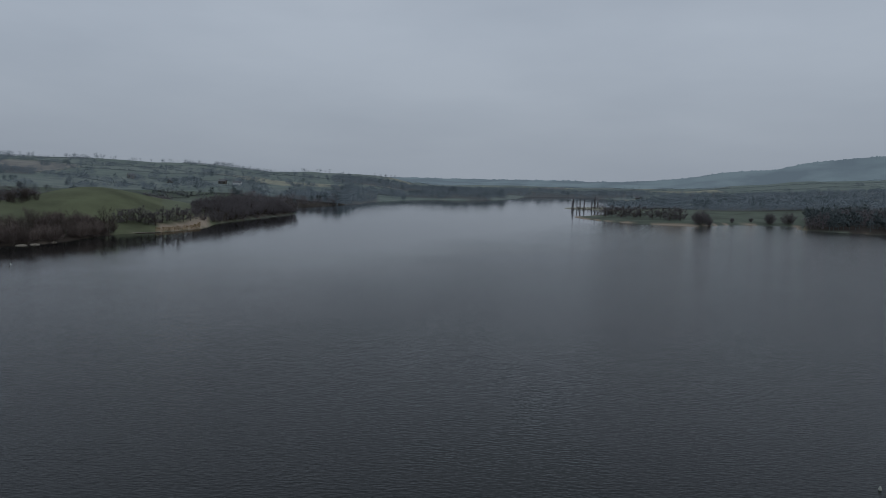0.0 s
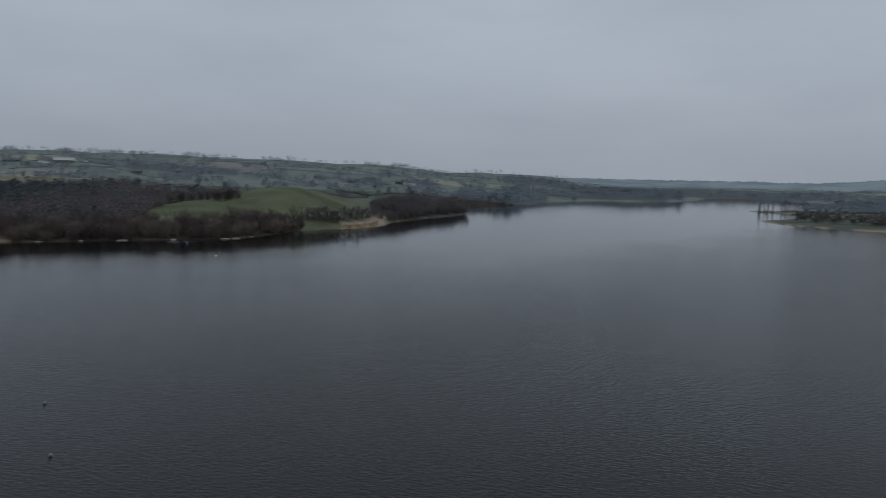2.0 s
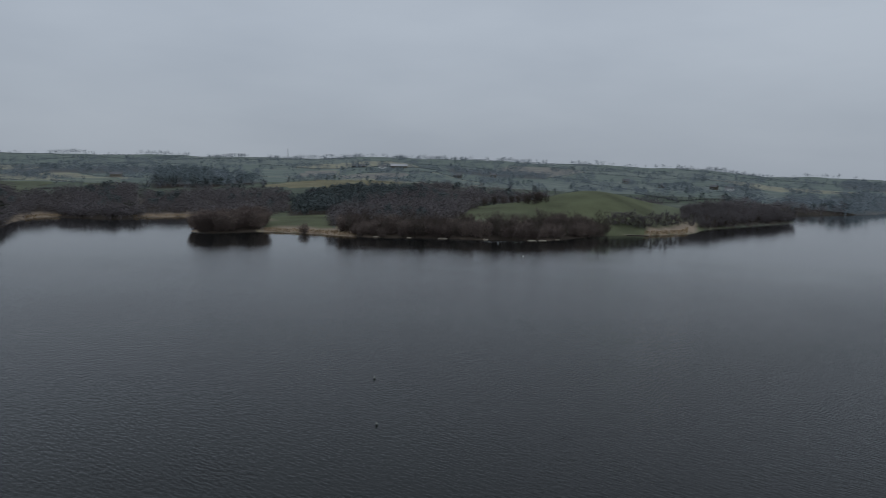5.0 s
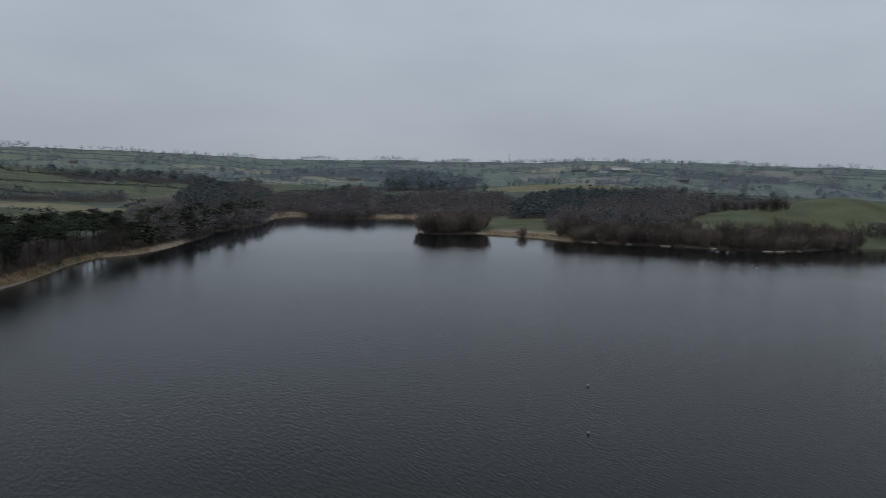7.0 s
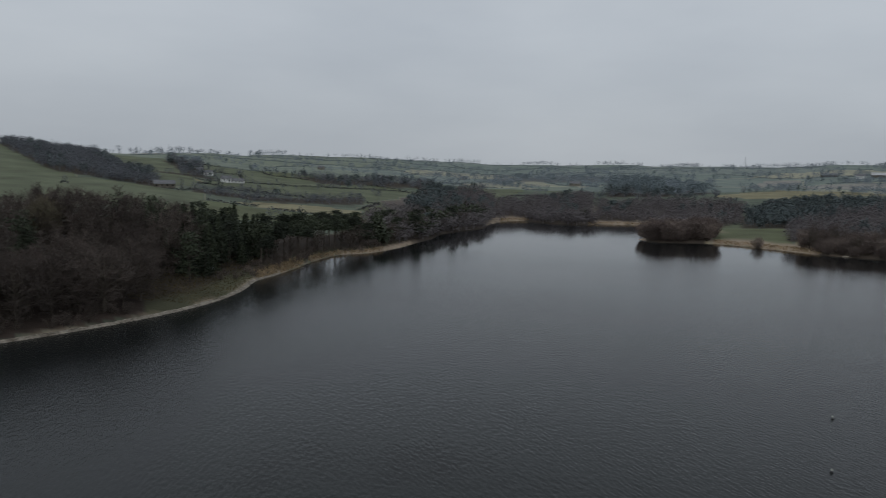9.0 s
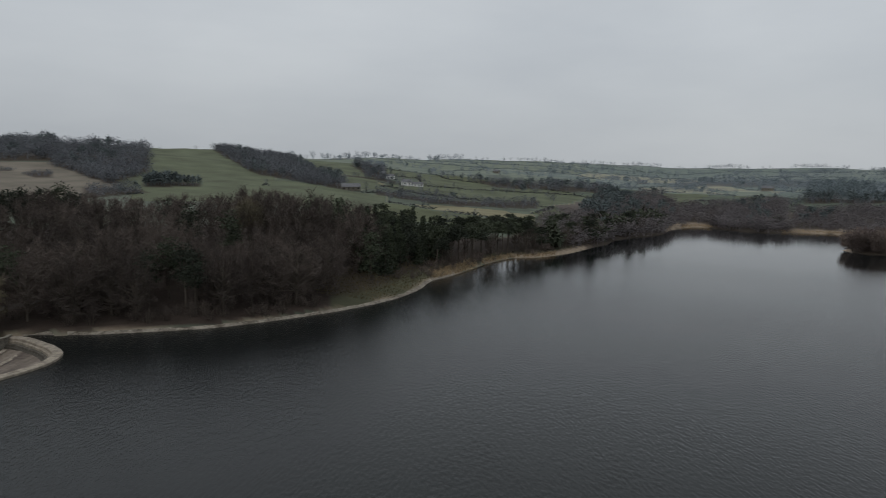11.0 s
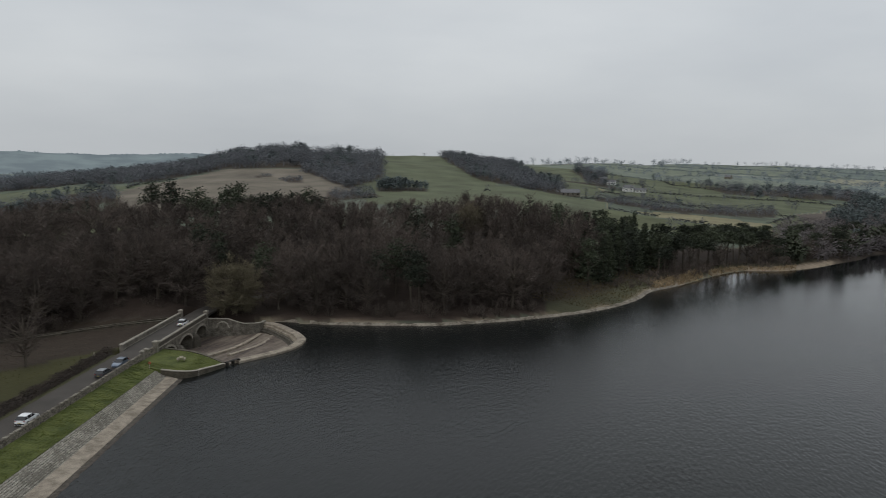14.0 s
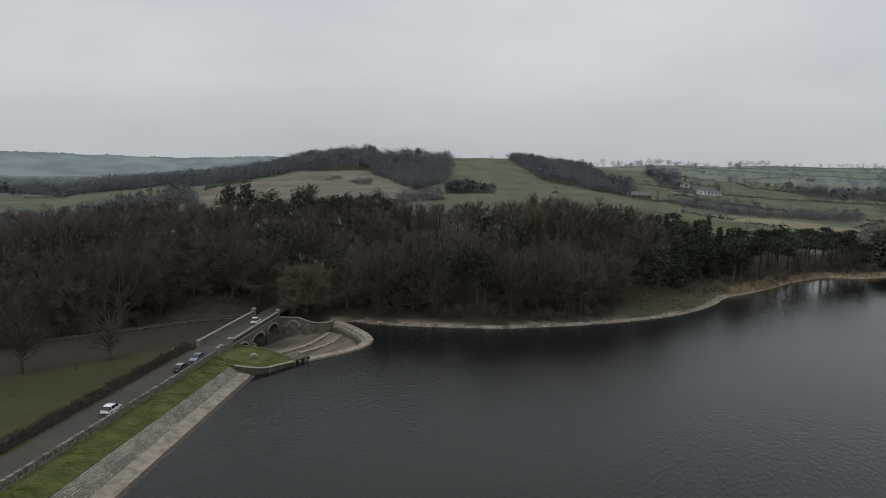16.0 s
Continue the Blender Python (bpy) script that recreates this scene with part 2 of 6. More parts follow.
WEIR = smooth_line([(0, 18), (10.8, 26.4), (20.3, 28.8), (27.6, 26.6), (34, 22.6), (40, 18), (42.7, 13)], 6)
shore_wood = [(-176, -84), (-184, -59), (-193, -45), (-205, -31), (-218, -19), (-232, -9.5), (-244, -4), (-256, 0), (-274, 4), (-290, 13), (-307, 21), (-330, 31), (-346, 40), (-356, 48),
              (-361, 62), (-382, 82), (-412, 101), (-440, 119), (-463, 129), (-488, 149), (-518, 180), (-558, 199), (-590, 222), (-610, 246), (-570, 262), (-550, 282), (-560, 300), (-545, 342)]
shore_opposite = [(-470, 330), (-440, 290), (-428, 262), (-402, 262), (-389, 296), (-346, 313), (-320, 320), (-277, 352), (-256, 367), (-227, 394), (-219, 457),
                  (-200, 488), (-182, 530), (-188, 580), (-176, 650), (-158, 745), (-172, 790), (-198, 850), (-205, 905), (-165, 955), (-125, 1050), (-118, 1120), (-80, 1225), (-22, 1311), (39, 1312), (104, 1375), (160, 1510), (190, 1640), (287, 1690)]
shore_right = [(384, 1560), (390, 1250), (300, 1100), (215, 1060), (175, 1042), (180, 1025), (225, 1000), (215, 900), (160, 815), (147, 798), (159, 741), (188, 695), (226, 673),
               (247, 671), (295, 705), (348, 692), (330, 645), (380, 597), (430, 540), (480, 430), (470, 300), (400, 180), (300, 90), (200, 34)]
natural = smooth_line(shore_wood + shore_opposite + shore_right, 3)
GATE = [(-13, 9.3), (-11.3, 9.9), (-9.2, 11.9), (-6, 13.9), (-3, 15.3), (0, 18)]
built = [dam(-290, 16.0)[:2], dam(-66.7, 11.6)[:2]] + [dam(s, w)[:2] for s, w in GATE[:-1]] + [dam(s, w)[:2] for s, w in WEIR]
LAKE = np.vstack([natural, np.array(built)])


def seg_dist(px, py, line, closed):
    d = np.full(px.shape, 1e9)
    m = len(line)
    for i in range(m if closed else m - 1):
        a, b = line[i], line[(i + 1) % m]
        ab = b - a
        t = np.clip(((px - a[0]) * ab[0] + (py - a[1]) * ab[1]) / (ab @ ab + 1e-9), 0, 1)
        d = np.minimum(d, np.hypot(px - a[0] - t * ab[0], py - a[1] - t * ab[1]))
    return d


def inside(px, py, line):
    res = np.zeros(px.shape, bool)
    m = len(line)
    for i in range(m):
        (x0, y0), (x1, y1) = line[i], line[(i + 1) % m]
        if y0 == y1:
            continue
        cross = ((y0 > py) != (y1 > py)) & (px < (x1 - x0) * (py - y0) / (y1 - y0) + x0)
        res ^= cross
    return res


# ---------------------------------------------------------------- terrain
# valley sides by bearing: foot slope, middle slope, ridge and farthest distance (metres out, metres up)
VALLEY_A = ((-60, 900, 8, 1500, 28, 2600, 134, 4300, 100), (-32, 900, 8, 1700, 25, 2600, 60, 4300, 20), (-27, 950, 6, 1800, 18, 2700, 50, 4300, 20),
            (-21.6, 1000, 5, 1900, 12, 2900, 30, 4300, 10), (-18, 1000, 5, 1900, 10, 3000, 20, 4300, 8), (-10, 1700, 6, 2400, 9, 3400, 12, 4300, 8),
            (-3, 1500, 5, 2200, 8, 3400, 8, 4300, 6), (0.3, 1500, 5, 2000, 8, 3000, 8, 4300, 6), (3, 1450, 5, 1800, 12, 2200, 28, 4300, 8))
VALLEY_B = ((4.5, 1400, 6, 1750, 20, 2150, 38, 4300, 36), (7, 1300, 6, 1700, 26, 2100, 47, 4300, 36), (13, 1100, 8, 1500, 27, 2000, 49, 4300, 40), (17, 900, 7, 1300, 26, 1900, 60, 4300, 50),
            (25, 850, 8, 1200, 27, 1800, 66, 4300, 55), (32, 800, 9, 1100, 26, 1750, 72, 4300, 60), (39.5, 620, 6, 950, 21, 1700, 76, 4300, 60), (43, 600, 5, 900, 20, 1650, 76, 4300, 60),
            (49, 640, 5, 900, 20, 1700, 71, 4300, 60))
VALLEY_C = ((58.6, 700, 4, 1000, 20, 1800, 71, 4300, 60), (64.5, 750, 5, 1050, 20, 1900, 74, 4300, 60), (70, 700, 6, 1000, 19, 2000, 70, 4300, 60), (80, 480, 8, 800, 21, 1800, 79, 4300, 60),
            (86, 420, 10, 750, 22, 1600, 76, 4300, 60), (90, 380, 11, 700, 23, 1450, 71, 4300, 60), (95, 320, 12, 650, 27, 1200, 66, 4300, 60), (100, 300, 15, 620, 33, 1080, 62, 4300, 60))
VALLEY_D = ((105, 300, 14, 600, 35, 950, 67, 4300, 60), (111, 300, 14, 600, 36, 900, 66, 4300, 60), (118, 300, 13, 700, 43, 950, 70, 4300, 70), (122, 300, 13, 650, 39, 1000, 66, 4300, 80),
            (126, 300, 14, 600, 33, 1050, 48, 4000, 20), (130, 300, 14, 600, 28, 1100, 37, 3600, 20), (134, 300, 10, 600, 24, 1200, 29, 3500, 20), (140, 300, 0, 600, 8, 1300, 20, 3500, 20),
            (150, 300, -4, 600, 4, 1300, 20, 3500, 20), (200, 300, -4, 700, 5, 1500, 30, 3500, 100), (300, 900, 8, 1500, 28, 2600, 134, 4300, 100))
VALLEY = np.array(VALLEY_A + VALLEY_B + VALLEY_C + VALLEY_D, float)
ROAD_LINE = [(-300, -2.9), (-100, -2.9), (0, -3.3), (34, -3.6), (48, -3.0), (60, 1), (70, 9), (84, 22)]


def lumps(x, y, scale, seed):
    """Smooth rolling noise from a few sines."""
    rng = np.random.RandomState(seed)
    z = np.zeros_like(x)
    for k in range(7):
        a, f, p = rng.uniform(0, 2 * np.pi), rng.uniform(0.5, 2.2) / scale, rng.uniform(0, 6.28)
        z += np.sin((x * np.cos(a) + y * np.sin(a)) * f * 2 * np.pi + p) / 7
    return z


def ground_z(x, y):
    x, y = np.asarray(x, float), np.asarray(y, float)
    r = np.hypot(x, y)
    az = np.degrees(np.arctan2(-x, y))
    az = np.where(az < -60, az + 360, az)
    c = [np.interp(az, VALLEY[:, 0], VALLEY[:, k]) for k in range(1, 9)]
    z = np.zeros_like(r)
    rr = [np.full_like(r, 60.0), c[0], c[2], c[4], c[6], np.full_like(r, 4900.0)]
    zz = [np.zeros_like(r), c[1], c[3], c[5], c[7], c[7] - 10]
    for i in range(5):
        t = np.clip((r - rr[i]) / (rr[i + 1] - rr[i]), 0, 1)
        if i == 3:  # the far side of the ridge falls away before it climbs again
            z = np.where(r >= rr[i], zz[i] * (1 - t) + zz[i + 1] * t - 30 * np.sin(np.pi * t) ** 0.8, z)
        else:
            z = np.where(r >= rr[i], zz[i] * (1 - t) + zz[i + 1] * t, z)
    z = z + lumps(x, y, 420, 3) * np.clip(r / 900 - 0.4, 0, 1.2) * 5 + lumps(x, y, 130, 5) * np.clip(r / 600 - 0.5, 0, 1) * 1.6
    # grassy mound behind the opposite shore
    for maz, mr, mz, st, sr in ((26.6, 640, 20.5, 40, 55), (20.0, 690, 6, 45, 50), (34.0, 640, 4.5, 40, 55)):
        mx, my = polar(maz, mr)
        a = radians(maz)
        dr, dt = (x - mx) * -math.sin(a) + (y - my) * math.cos(a), (x - mx) * math.cos(a) + (y - my) * math.sin(a)
        z = z + mz * np.exp(-0.5 * ((dt / st) ** 2 + (dr / sr) ** 2))
    sd = np.where(inside(x, y, LAKE), -1, 1) * seg_dist(x, y, LAKE, True)
    z = np.where(sd > 0, z * np.clip(sd / 70, 0, 1) ** 0.8 + 0.7 * np.clip(sd / 4, 0, 1), np.maximum(-3, 0.3 * sd))
    # the dam, the spillway and the low ground below them
    s = (x - DAM_O[0]) * DAM_E[0] + (y - DAM_O[1]) * DAM_E[1]
    w = (x - DAM_O[0]) * DAM_N[0] + (y - DAM_O[1]) * DAM_N[1]
    low = np.clip((45 - s) / 12, 0, 1) * np.clip((-w + 1) / 4, 0, 1)
    field = 2.6 + np.clip(-w - 6, 0, 60) * -0.09
    near = np.clip((400 - r) / 120, 0, 1)
    z = z * (1 - low * near) + np.minimum(field, 99) * low * near
    pit = (w > -8.2) & (w < 32) & (s < 43.5) & (s > -330) & (sd > -16) & ~((s > 0) & (w > 9) & (sd < 0))
    z = np.where(pit, -4.0, z)
    road = seg_dist(s, w, np.array(ROAD_LINE, float), False)
    on = np.clip((7 - road) / 4, 0, 1) * (s > 43.5)
    z = z * (1 - on) + 3.1 * on
    return z, sd


az_list = np.concatenate([np.arange(-42, 152, 0.4), np.arange(152, 318, 3.0)])
r_list = np.concatenate([[4, 50], 80 * 1.03 ** np.arange(0, 25), 167 * 1.0115 ** np.arange(0, 94), 489 * 1.02 ** np.arange(0, 117)])
AZ, RR = np.meshgrid(np.radians(az_list), r_list)
GX, GY = -RR * np.sin(AZ), RR * np.cos(AZ)
GZ, GSD = ground_z(GX, GY)
nr, na = GX.shape
idx = np.arange(nr * na).reshape(nr, na)
nxt = np.roll(idx, -1, axis=1)
quads = np.stack([idx[:-1], nxt[:-1], nxt[1:], idx[1:]], -1).reshape(-1, 4)
me = bpy.data.meshes.new("ground")
me.from_pydata(np.stack([GX, GY, GZ], -1).reshape(-1, 3).tolist(), [], quads.tolist())
me.update()
me.polygons.foreach_set("use_smooth", np.ones(len(me.polygons), bool))
ground = tagged(new("ground", me), "rolling winter farmland round a reservoir", "ground", kind="structure")

# fields: cells round scattered centres, longer along the slopes
rng = np.random.RandomState(11)
cells = []
r = 380.0
while r < 3000:
    step = 95 + r * 0.035
    for a in np.arange(-45, 152, np.degrees(step * 1.5 / r)):
        cells.append(polar(a + rng.uniform(-0.35, 0.35) * np.degrees(step * 1.5 / r), r + rng.uniform(-0.32, 0.32) * step))
    r += step
CELLS = np.array(cells)


def nearest_cells(x, y):
    """Index of the nearest cell."""
    best, d1 = np.zeros(x.shape, int), np.full(x.shape, 1e9)
    for i, (cx, cy) in enumerate(CELLS):
        d = np.hypot(x - cx, y - cy)
        m = d < d1
        best, d1 = np.where(m, i, best), np.where(m, d, d1)
    return best


# woods: outline as bearing and distance, spacing, height, share of conifers
WOODS_FAR = (
    (((50.8, 608), (50.8, 700), (49.4, 790), (46.4, 880), (43, 870), (40, 850), (41, 790), (44, 680), (47.6, 598)), 7.5, 9.5, 0.97),
    (((62, 650), (61.5, 830), (55, 890), (51, 850), (50.9, 660), (52.8, 605), (55, 600), (57.2, 655)), 8, 9, 0.04),
    (((61, 950), (60.8, 1200), (58.8, 1265), (54.9, 1100), (53, 1010), (54.9, 985)), 10, 13, 0.72),
    (((47.6, 500), (47.8, 590), (44, 690), (41, 800), (37, 720), (35.5, 640), (38, 520)), 7.6, 11, 0.06),
    (((77.3, 560), (77, 700), (75.6, 800), (76.3, 950), (74.4, 930), (73, 780), (72.6, 640)), 8, 10, 0.6),
    (((73.2, 560), (73.2, 900), (71, 960), (69.6, 800), (67.6, 840), (65, 930), (62, 960), (62, 650), (66, 640), (70, 615)), 8.2, 9.5, 0.12),
    (((80.5, 470), (80, 560), (78, 560), (74.6, 610), (74, 520), (77, 450)), 7.6, 10, 0.05),
    (((41, 830), (41, 960), (36, 900), (33, 860), (30, 900), (30, 830), (35, 760)), 9, 11, 0.1),
    (((34, 690), (33.4, 800), (29, 860), (26, 800), (22, 850), (21, 760), (24.5, 740), (28, 740)), 9, 10, 0.1),
    (((7.2, 990), (9.6, 968), (9.8, 1015), (7.2, 1045)), 6.5, 15, 0.3), (((9, 900), (17, 860), (17, 1020), (10, 1020)), 9, 10, 0.1), (((5.5, 1000), (12.5, 1000), (12.5, 1300), (5.5, 1300)), 11, 9, 0.1),
    (((-4, 1340), (9, 1320), (9, 1430), (-4, 1470)), 10, 10, 0.2), (((-5, 1440), (2, 1440), (2, 1560), (-5, 1560)), 9, 14, 0.3),
    (((-16, 1640), (9, 1640), (9, 1900), (-16, 1900)), 14, 11, 0.1), (((-24, 1010), (-13, 1010), (-13, 1120), (-24, 1120)), 9, 12, 0.3),
    (((-34, 1000), (-24, 1000), (-24, 1150), (-34, 1150)), 10, 12, 0.2), (((-34.5, 700), (-27.4, 720), (-27.6, 840), (-34.5, 860)), 7.5, 13, 0.6),
    (((-34, 1350), (-14, 1350), (-14, 1520), (-34, 1520)), 12, 10, 0.1))
WOODS_HILL = (
    (((117, 712), (117.1, 960), (123, 1000), (135.5, 1080), (143, 1180), (147, 1180), (147, 1010), (136.5, 830), (128.6, 664), (123.8, 730)), 8, 12, 0.05),
    (((117.3, 700), (117.3, 930), (111.2, 908), (110.9, 640), (113.6, 520), (114.6, 560)), 7, 9.5, 0.05),
    (((103.9, 690), (106.3, 900), (106.3, 955), (104.2, 962), (102.5, 985), (100.7, 1005), (98.5, 800), (96.2, 690), (96.2, 598), (99.5, 620), (102.8, 655)), 6.6, 9.5, 0.08),
    (((111.3, 503), (111.3, 540), (107.4, 545), (107.4, 515)), 4.6, 8, 0.97),
    (((95.7, 960), (95.4, 1010), (93, 1075), (93, 784), (94.4, 820)), 8, 9, 0.08),
    (((93.6, 590), (87, 560), (80.6, 600), (80.6, 690), (87, 610), (93.6, 640)), 9, 7, 0.1),
    (((92, 760), (96, 770), (96, 800), (92, 800)), 10, 8, 0.1), (((74, 900), (84, 860), (86, 960), (76, 1040)), 11, 10, 0.25),
    (((119.2, 610), (117.4, 630), (117.3, 585), (118.3, 575)), 4, 2.6, 0.05), (((120.8, 642), (119.6, 646), (119.6, 624), (120.8, 620)), 4, 2.6, 0.05),
    (((115.2, 505), (113, 508), (110.8, 470), (115.5, 440)), 6, 5, 0.05),
    (((131, 480), (147, 480), (147, 620), (138, 560), (131, 580)), 10, 8, 0.4), (((147, 1150), (147, 1500), (130, 1500), (130, 1100), (140, 1210)), 18, 9, 0.1),
    (((-36, 1550), (-22.5, 1550), (-22.5, 1750), (-36, 1750)), 17, 11, 0.1), (((60, 1200), (70, 1200), (70, 1330), (60, 1330)), 14, 10, 0.2), (((30, 1250), (38, 1250), (38, 1400), (30, 1400)), 14, 9, 0.1))
# fields that stand out, by outline: tone, corners
FIELD_ZONES = (
    (0.3, ((39, 555), (34, 640), (31.2, 665), (28, 730), (24, 730), (21.6, 700), (21.6, 590), (24, 535), (28, 520), (33, 520))),
    (0.05, ((21.6, 640), (21.6, 740), (17, 790), (16.6, 690), (19.2, 636))), (0.3, ((25.8, 440), (25.4, 590), (18.5, 640), (18, 560), (22, 500))),
    (0.3, ((52.9, 440), (52.9, 606), (47.6, 598), (47.2, 440))),
    (0.05, ((70.9, 1020), (67.6, 1045), (69.3, 822), (70.4, 842))), (0.1, ((67.4, 1125), (63.2, 1100), (63.2, 1000), (64.9, 966))),
    (0.955, ((79.4, 655), (76.7, 765), (74.7, 700), (74.9, 630), (78.4, 575))), (0.5, ((78.6, 880), (77, 920), (75.6, 845), (77, 820))),
    (0.93, ((47.3, 1143), (41.2, 1158), (43.2, 1030), (47.0, 1062))), (0.93, ((51, 1100), (49.7, 1245), (47.2, 1258), (46.9, 1150))),
    (0.12, ((111.2, 940), (104.3, 965), (101.6, 612), (104, 430), (111, 440), (113.2, 580))), (0.12, ((104.2, 985), (100.9, 1056), (95.7, 1066), (93.3, 676), (95.6, 612), (98.2, 790))),
    (0.12, ((104, 425), (101.6, 612), (96, 595), (92.8, 588), (93.2, 470), (98, 410))), (0.8, ((88.5, 500), (80.4, 490), (80.6, 545), (87, 560), (91, 545))), (0.93, ((131, 560), (123.8, 730), (117, 714), (112.6, 520), (118, 400), (131, 400))),
    (0.1, ((147, 620), (147, 830), (137.5, 815), (131, 650), (136, 600))), (0.86, ((-9, 640), (-9, 990), (-30, 990), (-27, 700), (-22, 640))))

GAZ = np.degrees(AZ)
GR = RR
cell = nearest_cells(GX, GY)
cell_tone = np.random.RandomState(5).uniform(0, 0.955, len(CELLS))
field_tone = cell_tone[cell]
# the opposite hillside takes the greyed tones: haze put into the field colour
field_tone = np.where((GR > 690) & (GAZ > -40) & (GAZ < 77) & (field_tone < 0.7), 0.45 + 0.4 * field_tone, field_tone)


def band(v, lo, hi, soft):
    return np.clip((v - lo) / soft + 0.5, 0, 1) * np.clip((hi - v) / soft + 0.5, 0, 1)


def in_zone(az, r, outline):
    """Inside an outline of bearings and distances."""
    return inside(np.asarray(az, float), np.asarray(r, float), np.array(outline, float))


wood_mask = np.zeros_like(GX)
for outline, *_ in WOODS_FAR + WOODS_HILL:
    wood_mask = np.maximum(wood_mask, 0.9 * in_zone(GAZ, GR, outline))
wood_mask = np.maximum(wood_mask, band(GAZ, 97, 150, 1) * band(GR, 180, 335, 6) * (GSD > 1.5))
wood_mask = np.maximum(wood_mask, band(GAZ, 24.5, 46.5, 0.5) * band(GR, 430, 500, 12))
field_tone = np.where((GAZ > 76) & (GAZ < 112) & (GR > 430) & (GR < 1500) & (field_tone > 0.45) & (field_tone < 0.75), 0.1, field_tone)
for tone, outline in FIELD_ZONES:
    field_tone = np.where(in_zone(GAZ, GR, outline), tone, field_tone)
GS = (GX - DAM_O[0]) * DAM_E[0] + (GY - DAM_O[1]) * DAM_E[1]
GW = (GX - DAM_O[0]) * DAM_N[0] + (GY - DAM_O[1]) * DAM_N[1]
below = (GW < -5) & (GS < 36) & (GR < 330)
wood_mask = np.where(below, np.where(GS > -3.4 + 0.84 * (GW + 19), 0.9, 0), wood_mask)
shore_belt = (GAZ > 66) & (GAZ < 97.5) & (GSD > 0) & (GSD < 42)
wood_mask = np.where(shore_belt, np.clip(GSD / 10 - 0.3, 0.45, 0.95), wood_mask)
wood_mask = np.maximum(wood_mask, 0.9 * ((GAZ > 12) & (GAZ < 18.2) & (GSD > 1) & (GSD < 60) & (GR < 800)))
bay_banks = ((GAZ > 53.2) & (GAZ < 77) & (GSD > -25) & (GSD < 42) & (GR > 400)) | ((GAZ > 25.5) & (GAZ < 46.3) & (GSD > -25) & (GSD < 12) & (GR > 400) & (GR < 560))
wood_mask = np.where(bay_banks, 0.95, wood_mask)
field_tone = np.where(shore_belt, np.where(GAZ > 89.5, 0.3, 0.97), field_tone)
field_tone = np.where(below, 0.97, field_tone)
sand_mask = np.clip(1.3 - GSD / 2.2, 0, 1) * (GSD > -1) * np.where((GAZ > 53) & (GAZ < 77), 0.0, np.where((GAZ > -9) & (GAZ < 83), 0.25, 1.0)) * np.clip(0.55 + 1.6 * lumps(GX, GY, 22, 9) + 0.8 * lumps(GX, GY, 60, 10), 0, 1)
for a0, a1, wide in ((45.8, 53.2, 26), (67.6, 70.4, 24), (57.8, 61.9, 26), (18.6, 22.2, 22), (76.5, 82.5, 5), (-27, -10, 5)):
    sand_mask = np.maximum(sand_mask, band(GAZ, a0, a1, 0.4) * np.clip(2.2 * (1.1 - GSD / wide + 0.5 * lumps(GX, GY, 30, 12)), 0, 1) * (GSD > -1) * (GR < 900))
for key, values in (("field_tone", field_tone), ("wood_floor", wood_mask), ("shingle", sand_mask)):
    att = ground.data.attributes.new(key, "FLOAT", "POINT")
    att.data.foreach_set("value", np.ascontiguousarray(values, np.float32).reshape(-1))

GROUND = bpy.data.materials.new("winter_farmland")
GROUND.use_nodes = True
gn, gl = GROUND.node_tree.nodes, GROUND.node_tree.links
gb = gn["Principled BSDF"]
gb.inputs["Roughness"].default_value = 0.95
gb.inputs["Specular IOR Level"].default_value = 0.15
gg = gn.new("ShaderNodeNewGeometry")


def attribute(key):
    n = gn.new("ShaderNodeAttribute")
    n.attribute_name = key
    return n.outputs["Fac"]


def blend(fac, a, b):
    n = gn.new("ShaderNodeMix")
    n.data_type = "RGBA"
    for k, v in ((0, fac), (6, a), (7, b)):
        if isinstance(v, (tuple, float)):
            n.inputs[k].default_value = v
        else:
            gl.new(v, n.inputs[k])
    return n.outputs[2]


def gnoise(scale, detail=4):
    n = gn.new("ShaderNodeTexNoise")
    n.inputs["Scale"].default_value, n.inputs["Detail"].default_value = scale, detail
    gl.new(gg.outputs["Position"], n.inputs["Vector"])
    return n.outputs["Fac"]


fields = gn.new("ShaderNodeValToRGB")
ramp = fields.color_ramp
ramp.interpolation = "CONSTANT"
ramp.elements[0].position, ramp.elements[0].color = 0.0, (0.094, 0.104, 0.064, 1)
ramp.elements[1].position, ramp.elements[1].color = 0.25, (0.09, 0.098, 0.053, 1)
# tones from 0.45, 0.6 and 0.84 are greyed to paint in haze
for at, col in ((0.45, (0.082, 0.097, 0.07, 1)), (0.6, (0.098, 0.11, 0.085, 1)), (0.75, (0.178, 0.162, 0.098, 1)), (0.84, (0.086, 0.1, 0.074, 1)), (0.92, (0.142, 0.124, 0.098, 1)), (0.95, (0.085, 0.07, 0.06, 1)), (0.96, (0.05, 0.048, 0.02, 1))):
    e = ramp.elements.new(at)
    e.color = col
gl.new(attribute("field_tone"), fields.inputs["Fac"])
mott = gn.new("ShaderNodeMapRange")
mott.inputs["From Min"].default_value, mott.inputs["From Max"].default_value = 0.3, 0.7
mott.inputs["To Min"].default_value, mott.inputs["To Max"].default_value = 0.72, 1.25
gl.new(gnoise(0.035, 8), mott.inputs["Value"])
toned = gn.new("ShaderNodeVectorMath")
toned.operation = "SCALE"
gl.new(fields.outputs["Color"], toned.inputs[0])
gl.new(mott.outputs["Result"], toned.inputs["Scale"])
# brown leaf floor, with the wood's shade darkened into its colour
shaded_floor_col = blend(gnoise(0.25), (0.022, 0.016, 0.013, 1), (0.052, 0.039, 0.031, 1))
